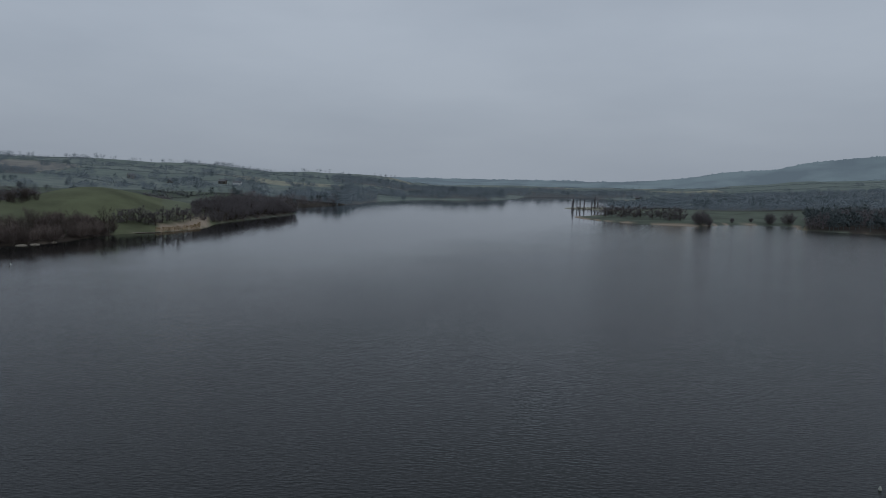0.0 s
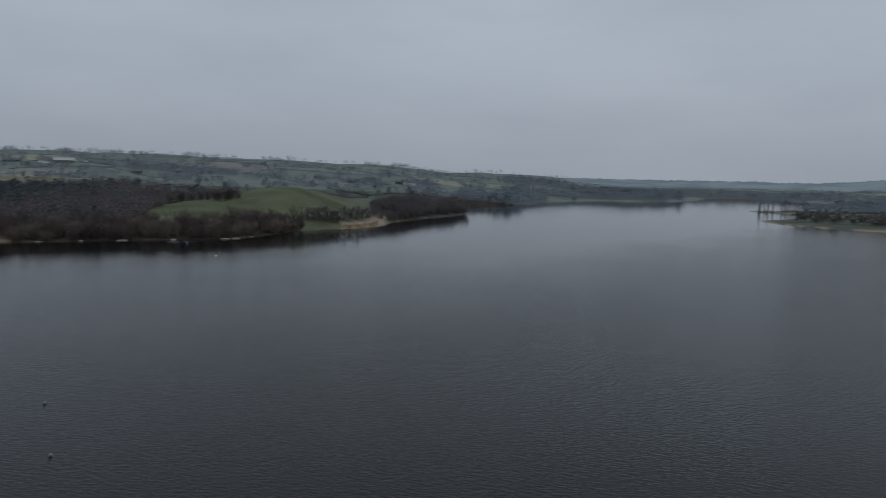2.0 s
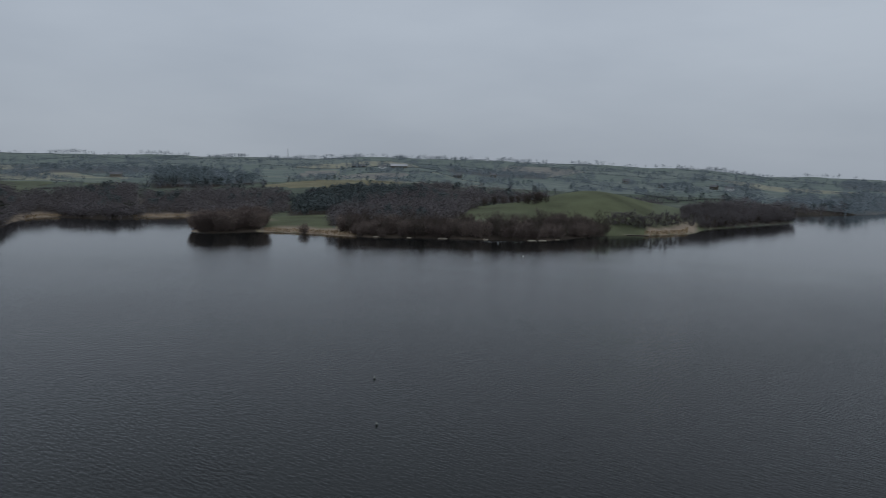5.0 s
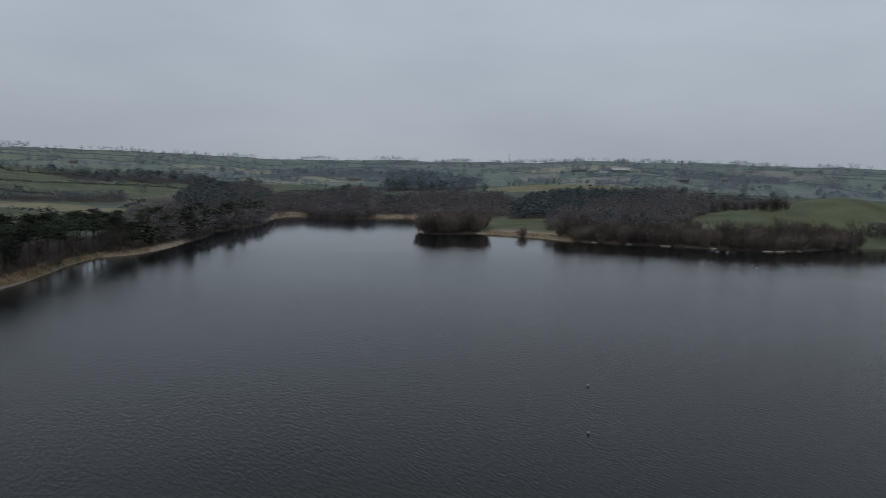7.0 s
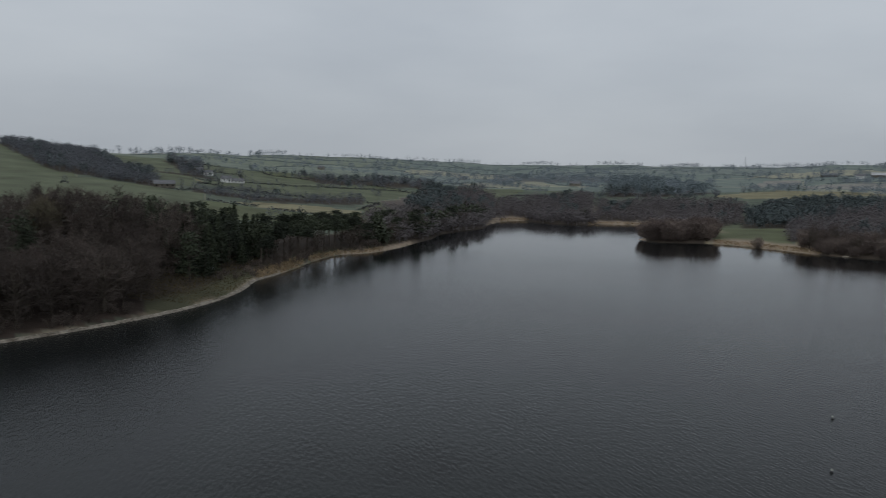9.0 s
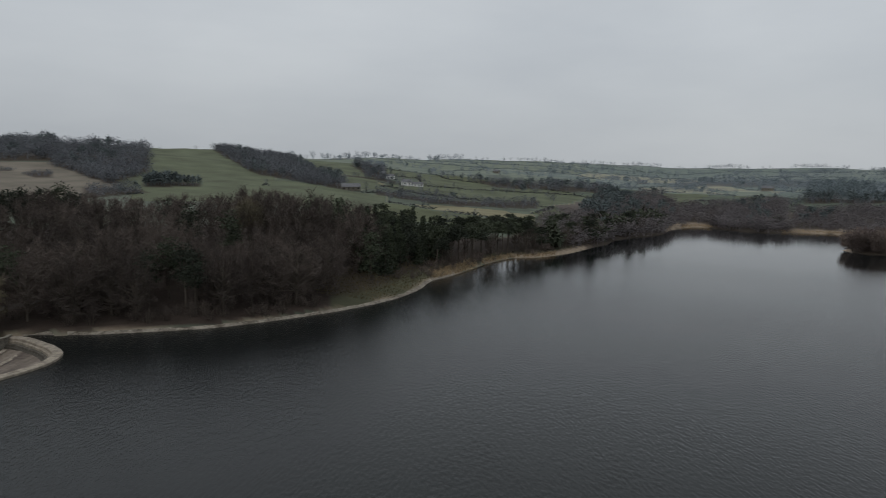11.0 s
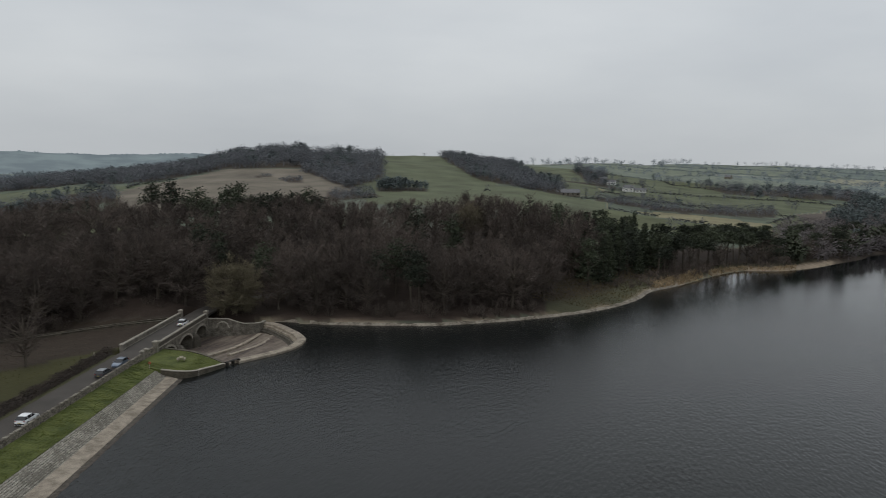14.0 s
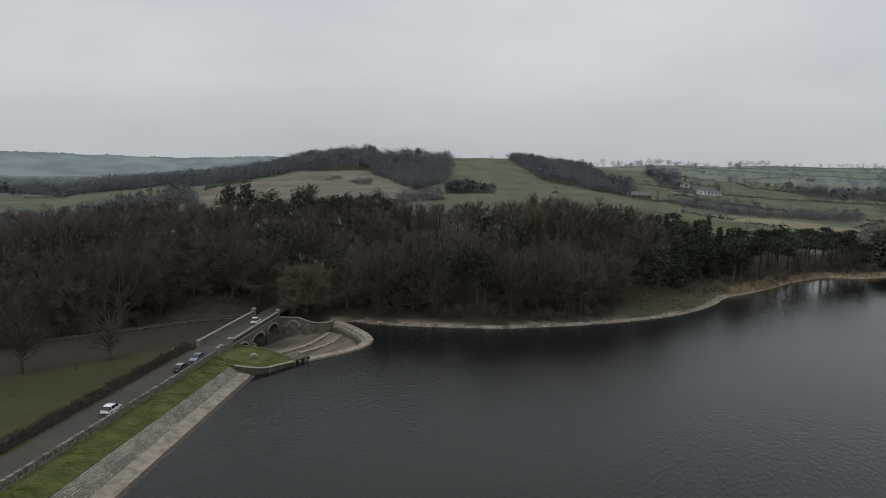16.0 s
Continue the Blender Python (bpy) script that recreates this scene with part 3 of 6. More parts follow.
shingle_col = blend(gnoise(0.8), (0.17, 0.128, 0.09, 1), (0.35, 0.285, 0.215, 1))
col = blend(attribute("wood_floor"), toned.outputs[0], shaded_floor_col)
col = blend(attribute("shingle"), col, shingle_col)
gl.new(col, gb.inputs["Base Color"])
gbump = gn.new("ShaderNodeBump")
gbump.inputs["Strength"].default_value, gbump.inputs["Distance"].default_value = 0.6, 0.25
gl.new(gnoise(0.9, 5), gbump.inputs["Height"])
gl.new(gbump.outputs["Normal"], gb.inputs["Normal"])
ground.data.materials.append(GROUND)
# ground beyond 1000 m glows faintly blue: haze put into its emission
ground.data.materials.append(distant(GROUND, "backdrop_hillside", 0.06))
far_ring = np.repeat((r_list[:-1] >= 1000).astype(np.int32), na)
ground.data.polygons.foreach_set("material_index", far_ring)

# lake surface: reaches under the natural banks, ends at the dam and the weir
lake_ring = [(330 + 900, 1900), (-900, 1900), (-1000, 0)] + [dam(90, 30)[:2], dam(46, 14)[:2]]
lake_ring = lake_ring + [dam(s, w)[:2] for s, w in reversed([tuple(p) for p in WEIR])] + [dam(s, w)[:2] for s, w in reversed(GATE[:-1])] + [dam(-66.7, 11.0)[:2], dam(-290, 15.0)[:2], (400, 20), (1230, 20)]
bm = bmesh.new()
f = bm.faces.new([bm.verts.new((x, y, 0.0)) for x, y in lake_ring])
bmesh.ops.triangulate(bm, faces=[f])
bmesh.ops.recalc_face_normals(bm, faces=bm.faces)
if sum(q.normal.z for q in bm.faces) < 0:
    bmesh.ops.reverse_faces(bm, faces=bm.faces)
water = part("water", bm, WATER, None)
tagged(water, "grey rippled reservoir water under overcast sky", "lake", kind="structure")

# ---------------------------------------------------------------- far woods and hedges


def flakes(rng, centres, size, stretch, up=0.0, out=None):
    """Thin triangles round centres, as vertices and faces."""
    n = len(centres)
    d = rng.normal(size=(n, 3))
    if out is not None:
        d = d * 0.55 + out
    d[:, 2] = d[:, 2] * 0.8 + up
    d /= np.linalg.norm(d, axis=1)[:, None]
    side = np.cross(d, rng.normal(size=(n, 3)))
    side /= np.linalg.norm(side, axis=1)[:, None] + 1e-9
    ln = size * rng.uniform(0.6, 1.4, (n, 1))
    v = np.stack([centres - side * ln * stretch, centres + side * ln * stretch, centres + d * ln], 1).reshape(-1, 3)
    return v, np.arange(3 * n).reshape(-1, 3)


def cone_tube(p, q, r0, r1, sides=3):
    p, q = np.array(p, float), np.array(q, float)
    d = (q - p) / (np.linalg.norm(q - p) + 1e-9)
    a = np.cross(d, (0.3, 0.9, 0.2))
    a /= np.linalg.norm(a) + 1e-9
    b = np.cross(d, a)
    ang = np.arange(sides) * 2 * np.pi / sides
    ring = np.cos(ang)[:, None] * a + np.sin(ang)[:, None] * b
    v = np.vstack([p + ring * r0, q + ring * r1])
    f = []
    for i in range(sides):
        j = (i + 1) % sides
        f += [(i, j, sides + j), (i, sides + j, sides + i)]
    return v, np.array(f)


def gather(pieces):
    vs, fs, base = [], [], 0
    for v, f in pieces:
        vs.append(v)
        fs.append(f + base)
        base += len(v)
    return np.vstack(vs), np.vstack(fs)


def crown_normals(v):
    """Normals that round the whole crown off, so that its twigs read as one soft mass."""
    n = v - (0, 0, 0.5)
    n /= np.linalg.norm(n, axis=1)[:, None] + 1e-9
    n = n * 0.35 + (0, 0, 0.8)
    return n / (np.linalg.norm(n, axis=1)[:, None] + 1e-9)


def facing_out(v, f):
    """Turns each face to the side of its soft normal."""
    soft = crown_normals(v)[f].mean(1)
    own = np.cross(v[f[:, 1]] - v[f[:, 0]], v[f[:, 2]] - v[f[:, 0]])
    return v, np.where((soft * own).sum(1)[:, None] < 0, f[:, ::-1], f)


def far_tree(seed, kind, many):
    """A tree one metre high, seen from far off: a fuzz of fine branches round a denser middle."""
    rng = np.random.RandomState(seed)
    d = rng.normal(size=(many, 3))
    d /= np.linalg.norm(d, axis=1)[:, None]
    lobes = 1 + 0.22 * np.sin(d[:, 0] * 4 + seed) * np.cos(d[:, 1] * 5 + 2 * seed) + 0.12 * rng.uniform(-1, 1, many)
    size = 0.115 * math.sqrt(110 / many)
    if kind == "conifer":
        c = d * (lobes * rng.uniform(0.45, 1.05, many))[:, None] * (0.28, 0.28, 0.37) + (0, 0, 0.62)
        v, f = flakes(rng, c, size * 1.1, 0.36, 0.1, d * 0.5)
        return facing_out(*gather([(v, f), cone_tube((0, 0, -0.05), (0, 0, 0.8), 0.03, 0.015)]))
    limbs = [cone_tube((0, 0, 0.2), (0.2 * math.cos(k * 2.1), 0.2 * math.sin(k * 2.1), 0.75), 0.016, 0.005) for k in range(3)]
    if kind == "lacy":
        c = d * (lobes * rng.uniform(0.3, 1.05, many))[:, None] * (0.36, 0.36, 0.37) + (0, 0, 0.6)
        v, f = flakes(rng, c, size, 0.15, 0.3, d)
        return facing_out(*gather([(v, f), cone_tube((0, 0, -0.05), (0, 0, 0.6), 0.028, 0.012)] + limbs))
    c = d * (lobes * rng.uniform(0.35, 1.08, many))[:, None] * (0.42, 0.42, 0.46) + (0, 0, 0.52)
    c[:, 2] = np.abs(c[:, 2])
    v, f = flakes(rng, c, size, 0.2, 0.3, d * 0.7)
    return facing_out(*gather([(v, f), cone_tube((0, 0, -0.05), (0, 0, 0.6), 0.028, 0.012)]))


FAR_BARE = [far_tree(k, "lacy", 52) for k in range(5)]
FAR_DENSE = [far_tree(40 + k, "bare", 84) for k in range(7)]
FAR_LIGHT = [far_tree(60 + k, "bare", 44) for k in range(6)]
FAR_CONE = [far_tree(20 + k, "conifer", 62) for k in range(4)]


def scatter(name, label, category, spots, templates, mat, seed, wide=1.0):
    """Many trees joined into one mesh. spots: x, y, z, height."""
    rng = np.random.RandomState(seed)
    spots = np.array(spots)
    which = rng.randint(len(templates), size=len(spots))
    pieces, normals = [], []
    for k, (tv, tf) in enumerate(templates):
        sel = spots[which == k]
        if not len(sel):
            continue
        a = rng.uniform(0, 6.28, len(sel))
        w = sel[:, 3] * rng.uniform(0.85, 1.2, len(sel)) * wide
        v = np.empty((len(sel), len(tv), 3))
        v[:, :, 0] = (tv[None, :, 0] * np.cos(a)[:, None] - tv[None, :, 1] * np.sin(a)[:, None]) * w[:, None] + sel[:, 0:1]
        v[:, :, 1] = (tv[None, :, 0] * np.sin(a)[:, None] + tv[None, :, 1] * np.cos(a)[:, None]) * w[:, None] + sel[:, 1:2]
        v[:, :, 2] = tv[None, :, 2] * sel[:, 3:4] + sel[:, 2:3]
        soft = crown_normals(tv)
        turned = np.stack([soft[None, :, 0] * np.cos(a)[:, None] - soft[None, :, 1] * np.sin(a)[:, None], soft[None, :, 0] * np.sin(a)[:, None] + soft[None, :, 1] * np.cos(a)[:, None], np.broadcast_to(soft[None, :, 2], v.shape[:2])], -1)
        normals.append(turned.reshape(-1, 3))
        f = tf[None] + (np.arange(len(sel)) * len(tv))[:, None, None]
        pieces.append((v.reshape(-1, 3), f.reshape(-1, 3)))
    v, f = gather(pieces)
    me = bpy.data.meshes.new(name)
    me.vertices.add(len(v))
    me.vertices.foreach_set("co", v.astype(np.float32).reshape(-1))
    me.loops.add(3 * len(f))
    me.loops.foreach_set("vertex_index", f.astype(np.int32).reshape(-1))
    me.polygons.add(len(f))
    me.polygons.foreach_set("loop_start", np.arange(0, 3 * len(f), 3, dtype=np.int32))
    me.polygons.foreach_set("use_smooth", np.ones(len(f), bool))
    me.update(calc_edges=True)
    me.normals_split_custom_set_from_vertices(np.vstack(normals).tolist())
    me.materials.append(mat)
    return tagged(new(name, me), label, category, kind="stuff")


def wood_spots(patches, seed, clumps=None):
    """Tree spots in outlines of bearing and distance; clumps: how strongly they gather into groups."""
    rng = np.random.RandomState(seed)
    bare, cone = [], []
    for outline, gap, high, share in patches:
        o = np.array(outline, float)
        (a0, r0), (a1, r1) = o.min(0), o.max(0)
        n = int(radians(a1 - a0) * (r1 * r1 - r0 * r0) / 2 / gap ** 2)
        a = rng.uniform(a0, a1, n)
        r = np.sqrt(rng.uniform(r0 ** 2, r1 ** 2, n))
        x, y = -r * np.sin(np.radians(a)), r * np.cos(np.radians(a))
        # ragged rims
        wob = lumps(x, y, 60, seed + 1)
        keep = in_zone(a + wob * 500 / r, r + 22 * lumps(x, y, 75, seed + 3), o)
        if clumps is not None:
            keep &= lumps(x, y, 190, seed + 4) + 0.5 * lumps(x, y, 70, seed + 5) + rng.uniform(-0.15, 0.15, n) > clumps
        for _, zone in FIELD_ZONES:
            keep &= ~in_zone(a, r, zone) | (clumps is None)
        x, y = x[keep], y[keep]
        z, sd = ground_z(x, y)
        h = high * rng.uniform(0.6, 1.15, len(x))
        con = lumps(x, y, 70, seed + 2) * 0.9 + rng.uniform(-0.25, 0.25, len(x)) + 0.5 < share
        for p in np.stack([x, y, z, h], 1)[(sd > 2) & ~con]:
            bare.append(p)
        for p in np.stack([x, y, z, h * 1.05], 1)[(sd > 2) & con]:
            cone.append(p)
    return bare, cone


def wedge(a0, a1, r0, r1):
    return ((a0, r0), (a1, r0), (a1, r1), (a0, r1))


# loose trees and copses over the rough pasture
SCATTERED = ((wedge(3, 20, 1050, 1350), 11, 9, 0.15), (wedge(3, 20, 1350, 1900), 15, 9, 0.1), (wedge(18, 76, 890, 1250), 11.5, 9, 0.2), (wedge(18, 80, 1250, 1700), 16, 9, 0.1), (wedge(78, 99, 640, 900), 17, 8, 0.1),
             (wedge(76, 98, 900, 1500), 19, 8, 0.1), (wedge(-34, -12, 1150, 1900), 15, 9, 0.15), (wedge(128, 147, 650, 1300), 16, 9, 0.2))
for k, (patches, where) in enumerate(((WOODS_FAR, "on the far shores"), (WOODS_HILL, "on the hillsides"), (SCATTERED, "scattered over far pasture"))):
    bare, cone = wood_spots(patches, 40 + 7 * k, 0.1 if k == 2 else None)
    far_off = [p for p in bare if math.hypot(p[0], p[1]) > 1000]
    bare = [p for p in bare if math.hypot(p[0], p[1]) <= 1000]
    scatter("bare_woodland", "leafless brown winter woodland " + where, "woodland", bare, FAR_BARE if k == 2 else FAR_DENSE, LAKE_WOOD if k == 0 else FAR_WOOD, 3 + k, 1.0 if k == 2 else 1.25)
    scatter("distant_woodland", "haze-lightened grey leafless woodland " + where, "woodland", far_off, FAR_LIGHT, MISTY_WOOD, 30 + k, 1.35)
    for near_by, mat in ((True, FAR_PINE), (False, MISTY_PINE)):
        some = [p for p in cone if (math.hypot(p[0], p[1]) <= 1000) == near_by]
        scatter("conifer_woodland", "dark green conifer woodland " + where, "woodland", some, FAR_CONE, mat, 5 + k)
# trees that stand close along the bays: bearing from, to, distance from, to, farthest from the water, spacing, height, share of conifers
belt_b, belt_c = [], []
rng = np.random.RandomState(29)
for a0, a1, r0, r1, deep, gap, high, share in ((61.9, 67.4, 580, 700, 34, 6.5, 10, 0.05), (69.6, 77, 440, 690, 34, 6.0, 11, 0.4), (77, 79.6, 385, 480, 40, 6.5, 11, 0.3), (53, 57.6, 560, 700, 36, 7, 9, 0.05)):
    n = int(radians(a1 - a0) * (r1 * r1 - r0 * r0) / 2 / gap ** 2 * 1.3)
    a, r = np.radians(rng.uniform(a0, a1, n)), rng.uniform(r0, r1, n)
    x, y = -r * np.sin(a), r * np.cos(a)
    z, sd = ground_z(x, y)
    con = lumps(x, y, 50, 66) + rng.uniform(-0.1, 0.1, n) + 0.5 < share
    for p, c, d in zip(np.stack([x, y, z, high * rng.uniform(0.55, 1.15, n)], 1), con, sd):
        bear = math.degrees(math.atan2(-p[0], p[1]))
        spit = 67.6 < bear < 70.4 or 57.8 < bear < 61.9
        if (24 if spit else 4 if a0 > 76 else 0.4) < d < deep:
            (belt_c if c else belt_b).append(p)
scatter("bare_woodland", "leafless brown trees close along the bays", "woodland", belt_b, FAR_DENSE, LAKE_WOOD, 71, 1.4)
scatter("conifer_woodland", "dark pines close along the bays", "woodland", belt_c, FAR_CONE, NEEDLE, 72)

# hedgerows along the field edges
near_pairs = [(i, j) for i in range(len(CELLS)) for j in np.nonzero(np.hypot(*(CELLS[i + 1:] - CELLS[i]).T) < 330)[0] + i + 1]
hx, hy, hdir = [], [], []
rng = np.random.RandomState(8)
for i, j in near_pairs:
    a, b = CELLS[i], CELLS[j]
    if np.hypot(*a) > 600 and rng.uniform() < 0.3:
        continue
    d = np.hypot(*(b - a))
    t = np.array((-(b - a)[1], (b - a)[0])) / d
    step = 4.5 if np.hypot(*a) < 1300 else 8.0
    k = np.arange(-160, 160, step)
    pts = (a + b) / 2 + k[:, None] * t
    near = np.argsort(np.hypot(*(CELLS - (a + b) / 2).T))[:26]
    dist = np.hypot(pts[:, None, 0] - CELLS[None, near, 0], pts[:, None, 1] - CELLS[None, near, 1])
    own = np.hypot(*(pts - a).T)
    ok = own <= dist.min(1) + 0.01
    for p in pts[ok]:
        hx.append(p[0]), hy.append(p[1]), hdir.append(math.atan2(t[1], t[0]))
hx, hy, hdir = np.array(hx), np.array(hy), np.array(hdir)
wob = lumps(hx, hy, 60, 21) * 5
hx, hy = hx + wob * -np.sin(hdir), hy + wob * np.cos(hdir)
hr, haz = np.hypot(hx, hy), np.degrees(np.arctan2(-hx, hy))
hz, hsd = ground_z(hx, hy)
ok = (hsd > 25) & (hr > 430) & (hr < 2700) & (haz > -36) & (haz < 148)
for outline, *_ in WOODS_FAR + WOODS_HILL:
    ok &= ~in_zone(haz, hr, outline)
for _, outline in FIELD_ZONES:
    ok &= ~in_zone(haz, hr, outline)
hx, hy, hz, hdir, hr = hx[ok], hy[ok], hz[ok], hdir[ok], hr[ok]


def hedge_lump(seed, n=15):
    """A metre cube of hedge twigs."""
    rng = np.random.RandomState(seed)
    c = rng.uniform(-0.5, 0.5, (n, 3)) * (1, 0.8, 0.8) + (0, 0, 0.4)
    return flakes(rng, c, 0.5, 0.32, 0.45)


pieces = []
lumpy = [hedge_lump(k) for k in range(4)]
for x, y, z, a, r in zip(hx, hy, hz, hdir, hr):
    tv, tf = lumpy[rng.randint(4)]
    ln, wd, ht = (5.6 if r < 1300 else 9.6), rng.uniform(1.6, 2.6), rng.uniform(1.3, 2.8)
    v = tv * (ln * 0.8, wd, ht)
    pieces.append((np.stack([v[:, 0] * math.cos(a) - v[:, 1] * math.sin(a) + x, v[:, 0] * math.sin(a) + v[:, 1] * math.cos(a) + y, v[:, 2] + z], 1), tf))
v, f = gather(pieces)
hedges = mesh_object("hedgerow", v.tolist(), f.tolist(), HEDGE)
tagged(hedges, "dark clipped hedgerows between winter fields", "hedge", kind="stuff")
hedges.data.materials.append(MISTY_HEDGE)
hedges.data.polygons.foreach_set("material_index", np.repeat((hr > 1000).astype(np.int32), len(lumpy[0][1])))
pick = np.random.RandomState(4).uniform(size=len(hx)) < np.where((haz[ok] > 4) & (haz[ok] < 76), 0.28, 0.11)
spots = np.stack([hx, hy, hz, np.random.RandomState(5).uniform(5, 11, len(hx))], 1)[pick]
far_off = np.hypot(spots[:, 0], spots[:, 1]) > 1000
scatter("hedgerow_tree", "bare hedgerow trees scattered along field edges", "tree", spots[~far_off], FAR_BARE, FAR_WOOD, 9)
scatter("hedgerow_tree", "haze-lightened bare hedgerow trees on distant hills", "tree", spots[far_off], FAR_BARE, MISTY_WOOD, 10)
# trees along the skyline
rng = np.random.RandomState(77)
sky = []
for az in np.arange(4, 101, 0.11):
    if lumps(np.array([az * 10.0]), np.array([0.0]), 34, 31)[0] + rng.uniform(-0.35, 0.35) > 0.19:
        rad = np.interp(az, VALLEY[:, 0], VALLEY[:, 5]) + rng.uniform(-12, 12)
        x, y = polar(az, rad)
        sky.append((x, y, 0.0, rng.uniform(4.5, 12.5)))
sky = np.array(sky)
sky[:, 2] = ground_z(sky[:, 0], sky[:, 1])[0]
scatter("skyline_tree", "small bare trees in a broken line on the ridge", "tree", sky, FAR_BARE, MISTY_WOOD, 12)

# ---------------------------------------------------------------- misty hills closing the distance
HAZY = bpy.data.materials.new("haze_painted_hill")
HAZY.use_nodes = True
zn, zl = HAZY.node_tree.nodes, HAZY.node_tree.links
zb = zn["Principled BSDF"]
zb.inputs["Roughness"].default_value = 1.0
zb.inputs["Specular IOR Level"].default_value = 0.0
zg, zt, zm, zr = zn.new("ShaderNodeNewGeometry"), zn.new("ShaderNodeTexNoise"), zn.new("ShaderNodeMapping"), zn.new("ShaderNodeValToRGB")
zm.inputs["Scale"].default_value = (0.005, 0.005, 0.012)
zt.inputs["Scale"].default_value, zt.inputs["Detail"].default_value = 1.0, 7
zl.new(zg.outputs["Position"], zm.inputs["Vector"])
zl.new(zm.outputs["Vector"], zt.inputs["Vector"])
zl.new(zt.outputs["Fac"], zr.inputs["Fac"])
# blue-grey base and a bluish glow paint the haze onto the hills
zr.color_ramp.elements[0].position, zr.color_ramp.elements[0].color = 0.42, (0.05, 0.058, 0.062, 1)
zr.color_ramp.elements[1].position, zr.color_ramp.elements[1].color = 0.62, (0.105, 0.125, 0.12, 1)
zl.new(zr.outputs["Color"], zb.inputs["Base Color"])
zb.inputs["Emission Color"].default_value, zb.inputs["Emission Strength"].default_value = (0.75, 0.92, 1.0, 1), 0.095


def hill_range(label, stations, dist, seed, glow):
    """A long rounded ridge far off. stations: bearing, height."""
    st = np.array(stations, float)
    az = np.arange(st[0, 0], st[-1, 0], 0.08)
    rng = np.random.RandomState(seed)
    base = np.interp(az, st[:, 0], st[:, 1]) + lumps(az * 60, az * 0, 300, seed) * dist * 0.0012
    top = base + np.abs(rng.normal(size=len(az))) * dist * 0.0007 * (lumps(az * 60, az * 0, 90, seed + 1) > -0.1)
    verts, faces = [], []
    prof = ((-0.16, -0.03), (-0.11, 0.25), (-0.06, 0.62), (-0.025, 0.88), (0.0, 1.0), (0.06, 0.6), (0.12, -0.03))
    for a, h, ht in zip(az, base, top):
        for d, k in prof:
            x, y = polar(a, dist * (1 + d))
            verts.append((x, y, (ht if k == 1.0 else h * k) + (8 * lumps(np.array([x]), np.array([y]), 300, seed + 2)[0] if 0 < k < 1 else 0)))
    m = len(prof)
    for i in range(len(az) - 1):
        for k in range(m - 1):
            faces.append((i * m + k, (i + 1) * m + k, (i + 1) * m + k + 1, i * m + k + 1))
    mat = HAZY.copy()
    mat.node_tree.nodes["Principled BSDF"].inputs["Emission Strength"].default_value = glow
    ob = mesh_object("backdrop_hills", verts, faces, mat)
    return tagged(ob, label, "hills", kind="structure")


hill_range("hills painted hazy grey-blue beyond the valley end", ((-16, 20), (-10, 36), (-3, 34), (3, 36), (7, 34), (12, 20)), 4150, 5, 0.17)
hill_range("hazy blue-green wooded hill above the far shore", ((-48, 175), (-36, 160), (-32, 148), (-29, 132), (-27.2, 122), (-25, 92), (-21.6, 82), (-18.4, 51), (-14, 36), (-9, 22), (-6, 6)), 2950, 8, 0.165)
hill_range("hills painted hazy grey-blue behind the wooded crest", ((119, 120), (125.5, 132), (132, 113), (137.5, 115), (141, 121), (150, 125), (160, 110)), 3900, 11, 0.14)

# ---------------------------------------------------------------- trees near enough to tell apart


def twig_mesh(name, v, f, mat, parent, label=""):
    return mesh_object(name, v.tolist(), f.tolist(), mat, parent, label)


def bare_tree(name, label, group, seed, high, crown_r, crown_low, twigs=9, mat=None, limbs=34, lean=0.5, fat=1.0):
    """Trunk and limbs in one mesh, fine branches and twigs in another."""
    rng = np.random.RandomState(seed)
    root = thing(name, label, "tree", group)
    mid = (1 + crown_low) / 2
    wood, fine = [cone_tube((0, 0, -0.6), (0, 0, high * 0.3), high * 0.022, high * 0.017, 6), cone_tube((0, 0, high * 0.3), (0.2, 0.1, high * 0.8), high * 0.017, high * 0.005, 5)], []
    for _ in range(limbs):
        d = rng.normal(size=3)
        d /= np.linalg.norm(d)
        rad = rng.uniform(0.55, 1.0) ** 0.6 * rng.uniform(0.82, 1.12)
        tip = np.array((d[0] * crown_r * rad, d[1] * crown_r * rad, high * (mid + d[2] * rad * (1 - crown_low) / 2)))
        z0 = min(high * rng.uniform(0.18, 0.5), tip[2] - 0.15 * high) if tip[2] > 0.35 * high else max(0.12 * high, tip[2] * 0.6)
        a = np.array((0, 0, z0))
        b = a + (tip - a) * (0.5, 0.5, lean) + rng.normal(size=3) * 0.03 * high
        wood.append(cone_tube(a, b, high * 0.009, high * 0.006, 4))
        wood.append(cone_tube(b, tip, high * 0.006, high * 0.0022, 3))
        for t in rng.uniform(0.25, 1.0, 5):
            p = b + (tip - b) * t
            out = (tip - a) / np.linalg.norm(tip - a) + rng.normal(size=3) * 0.75 + (0, 0, 0.35)
            q = p + out / np.linalg.norm(out) * high * rng.uniform(0.07, 0.15)
            fine.append(flakes(rng, p[None], high * 0.13, 0.02 * fat, 0.2, (out / np.linalg.norm(out))[None]))
            c = p + (q - p) * rng.uniform(0.1, 1.0, (twigs, 1)) + rng.normal(size=(twigs, 3)) * high * 0.012
            radial = c - (0, 0, high * mid * 0.8)
            radial /= np.linalg.norm(radial, axis=1)[:, None] + 1e-9
            fine.append(flakes(rng, c, high * 0.085, 0.017 * fat, 0.3, radial * 0.6))
    twig_mesh("trunk", *gather(wood), BARK, root)
    twig_mesh("crown", *gather(fine), mat or TWIG, root)
    return root


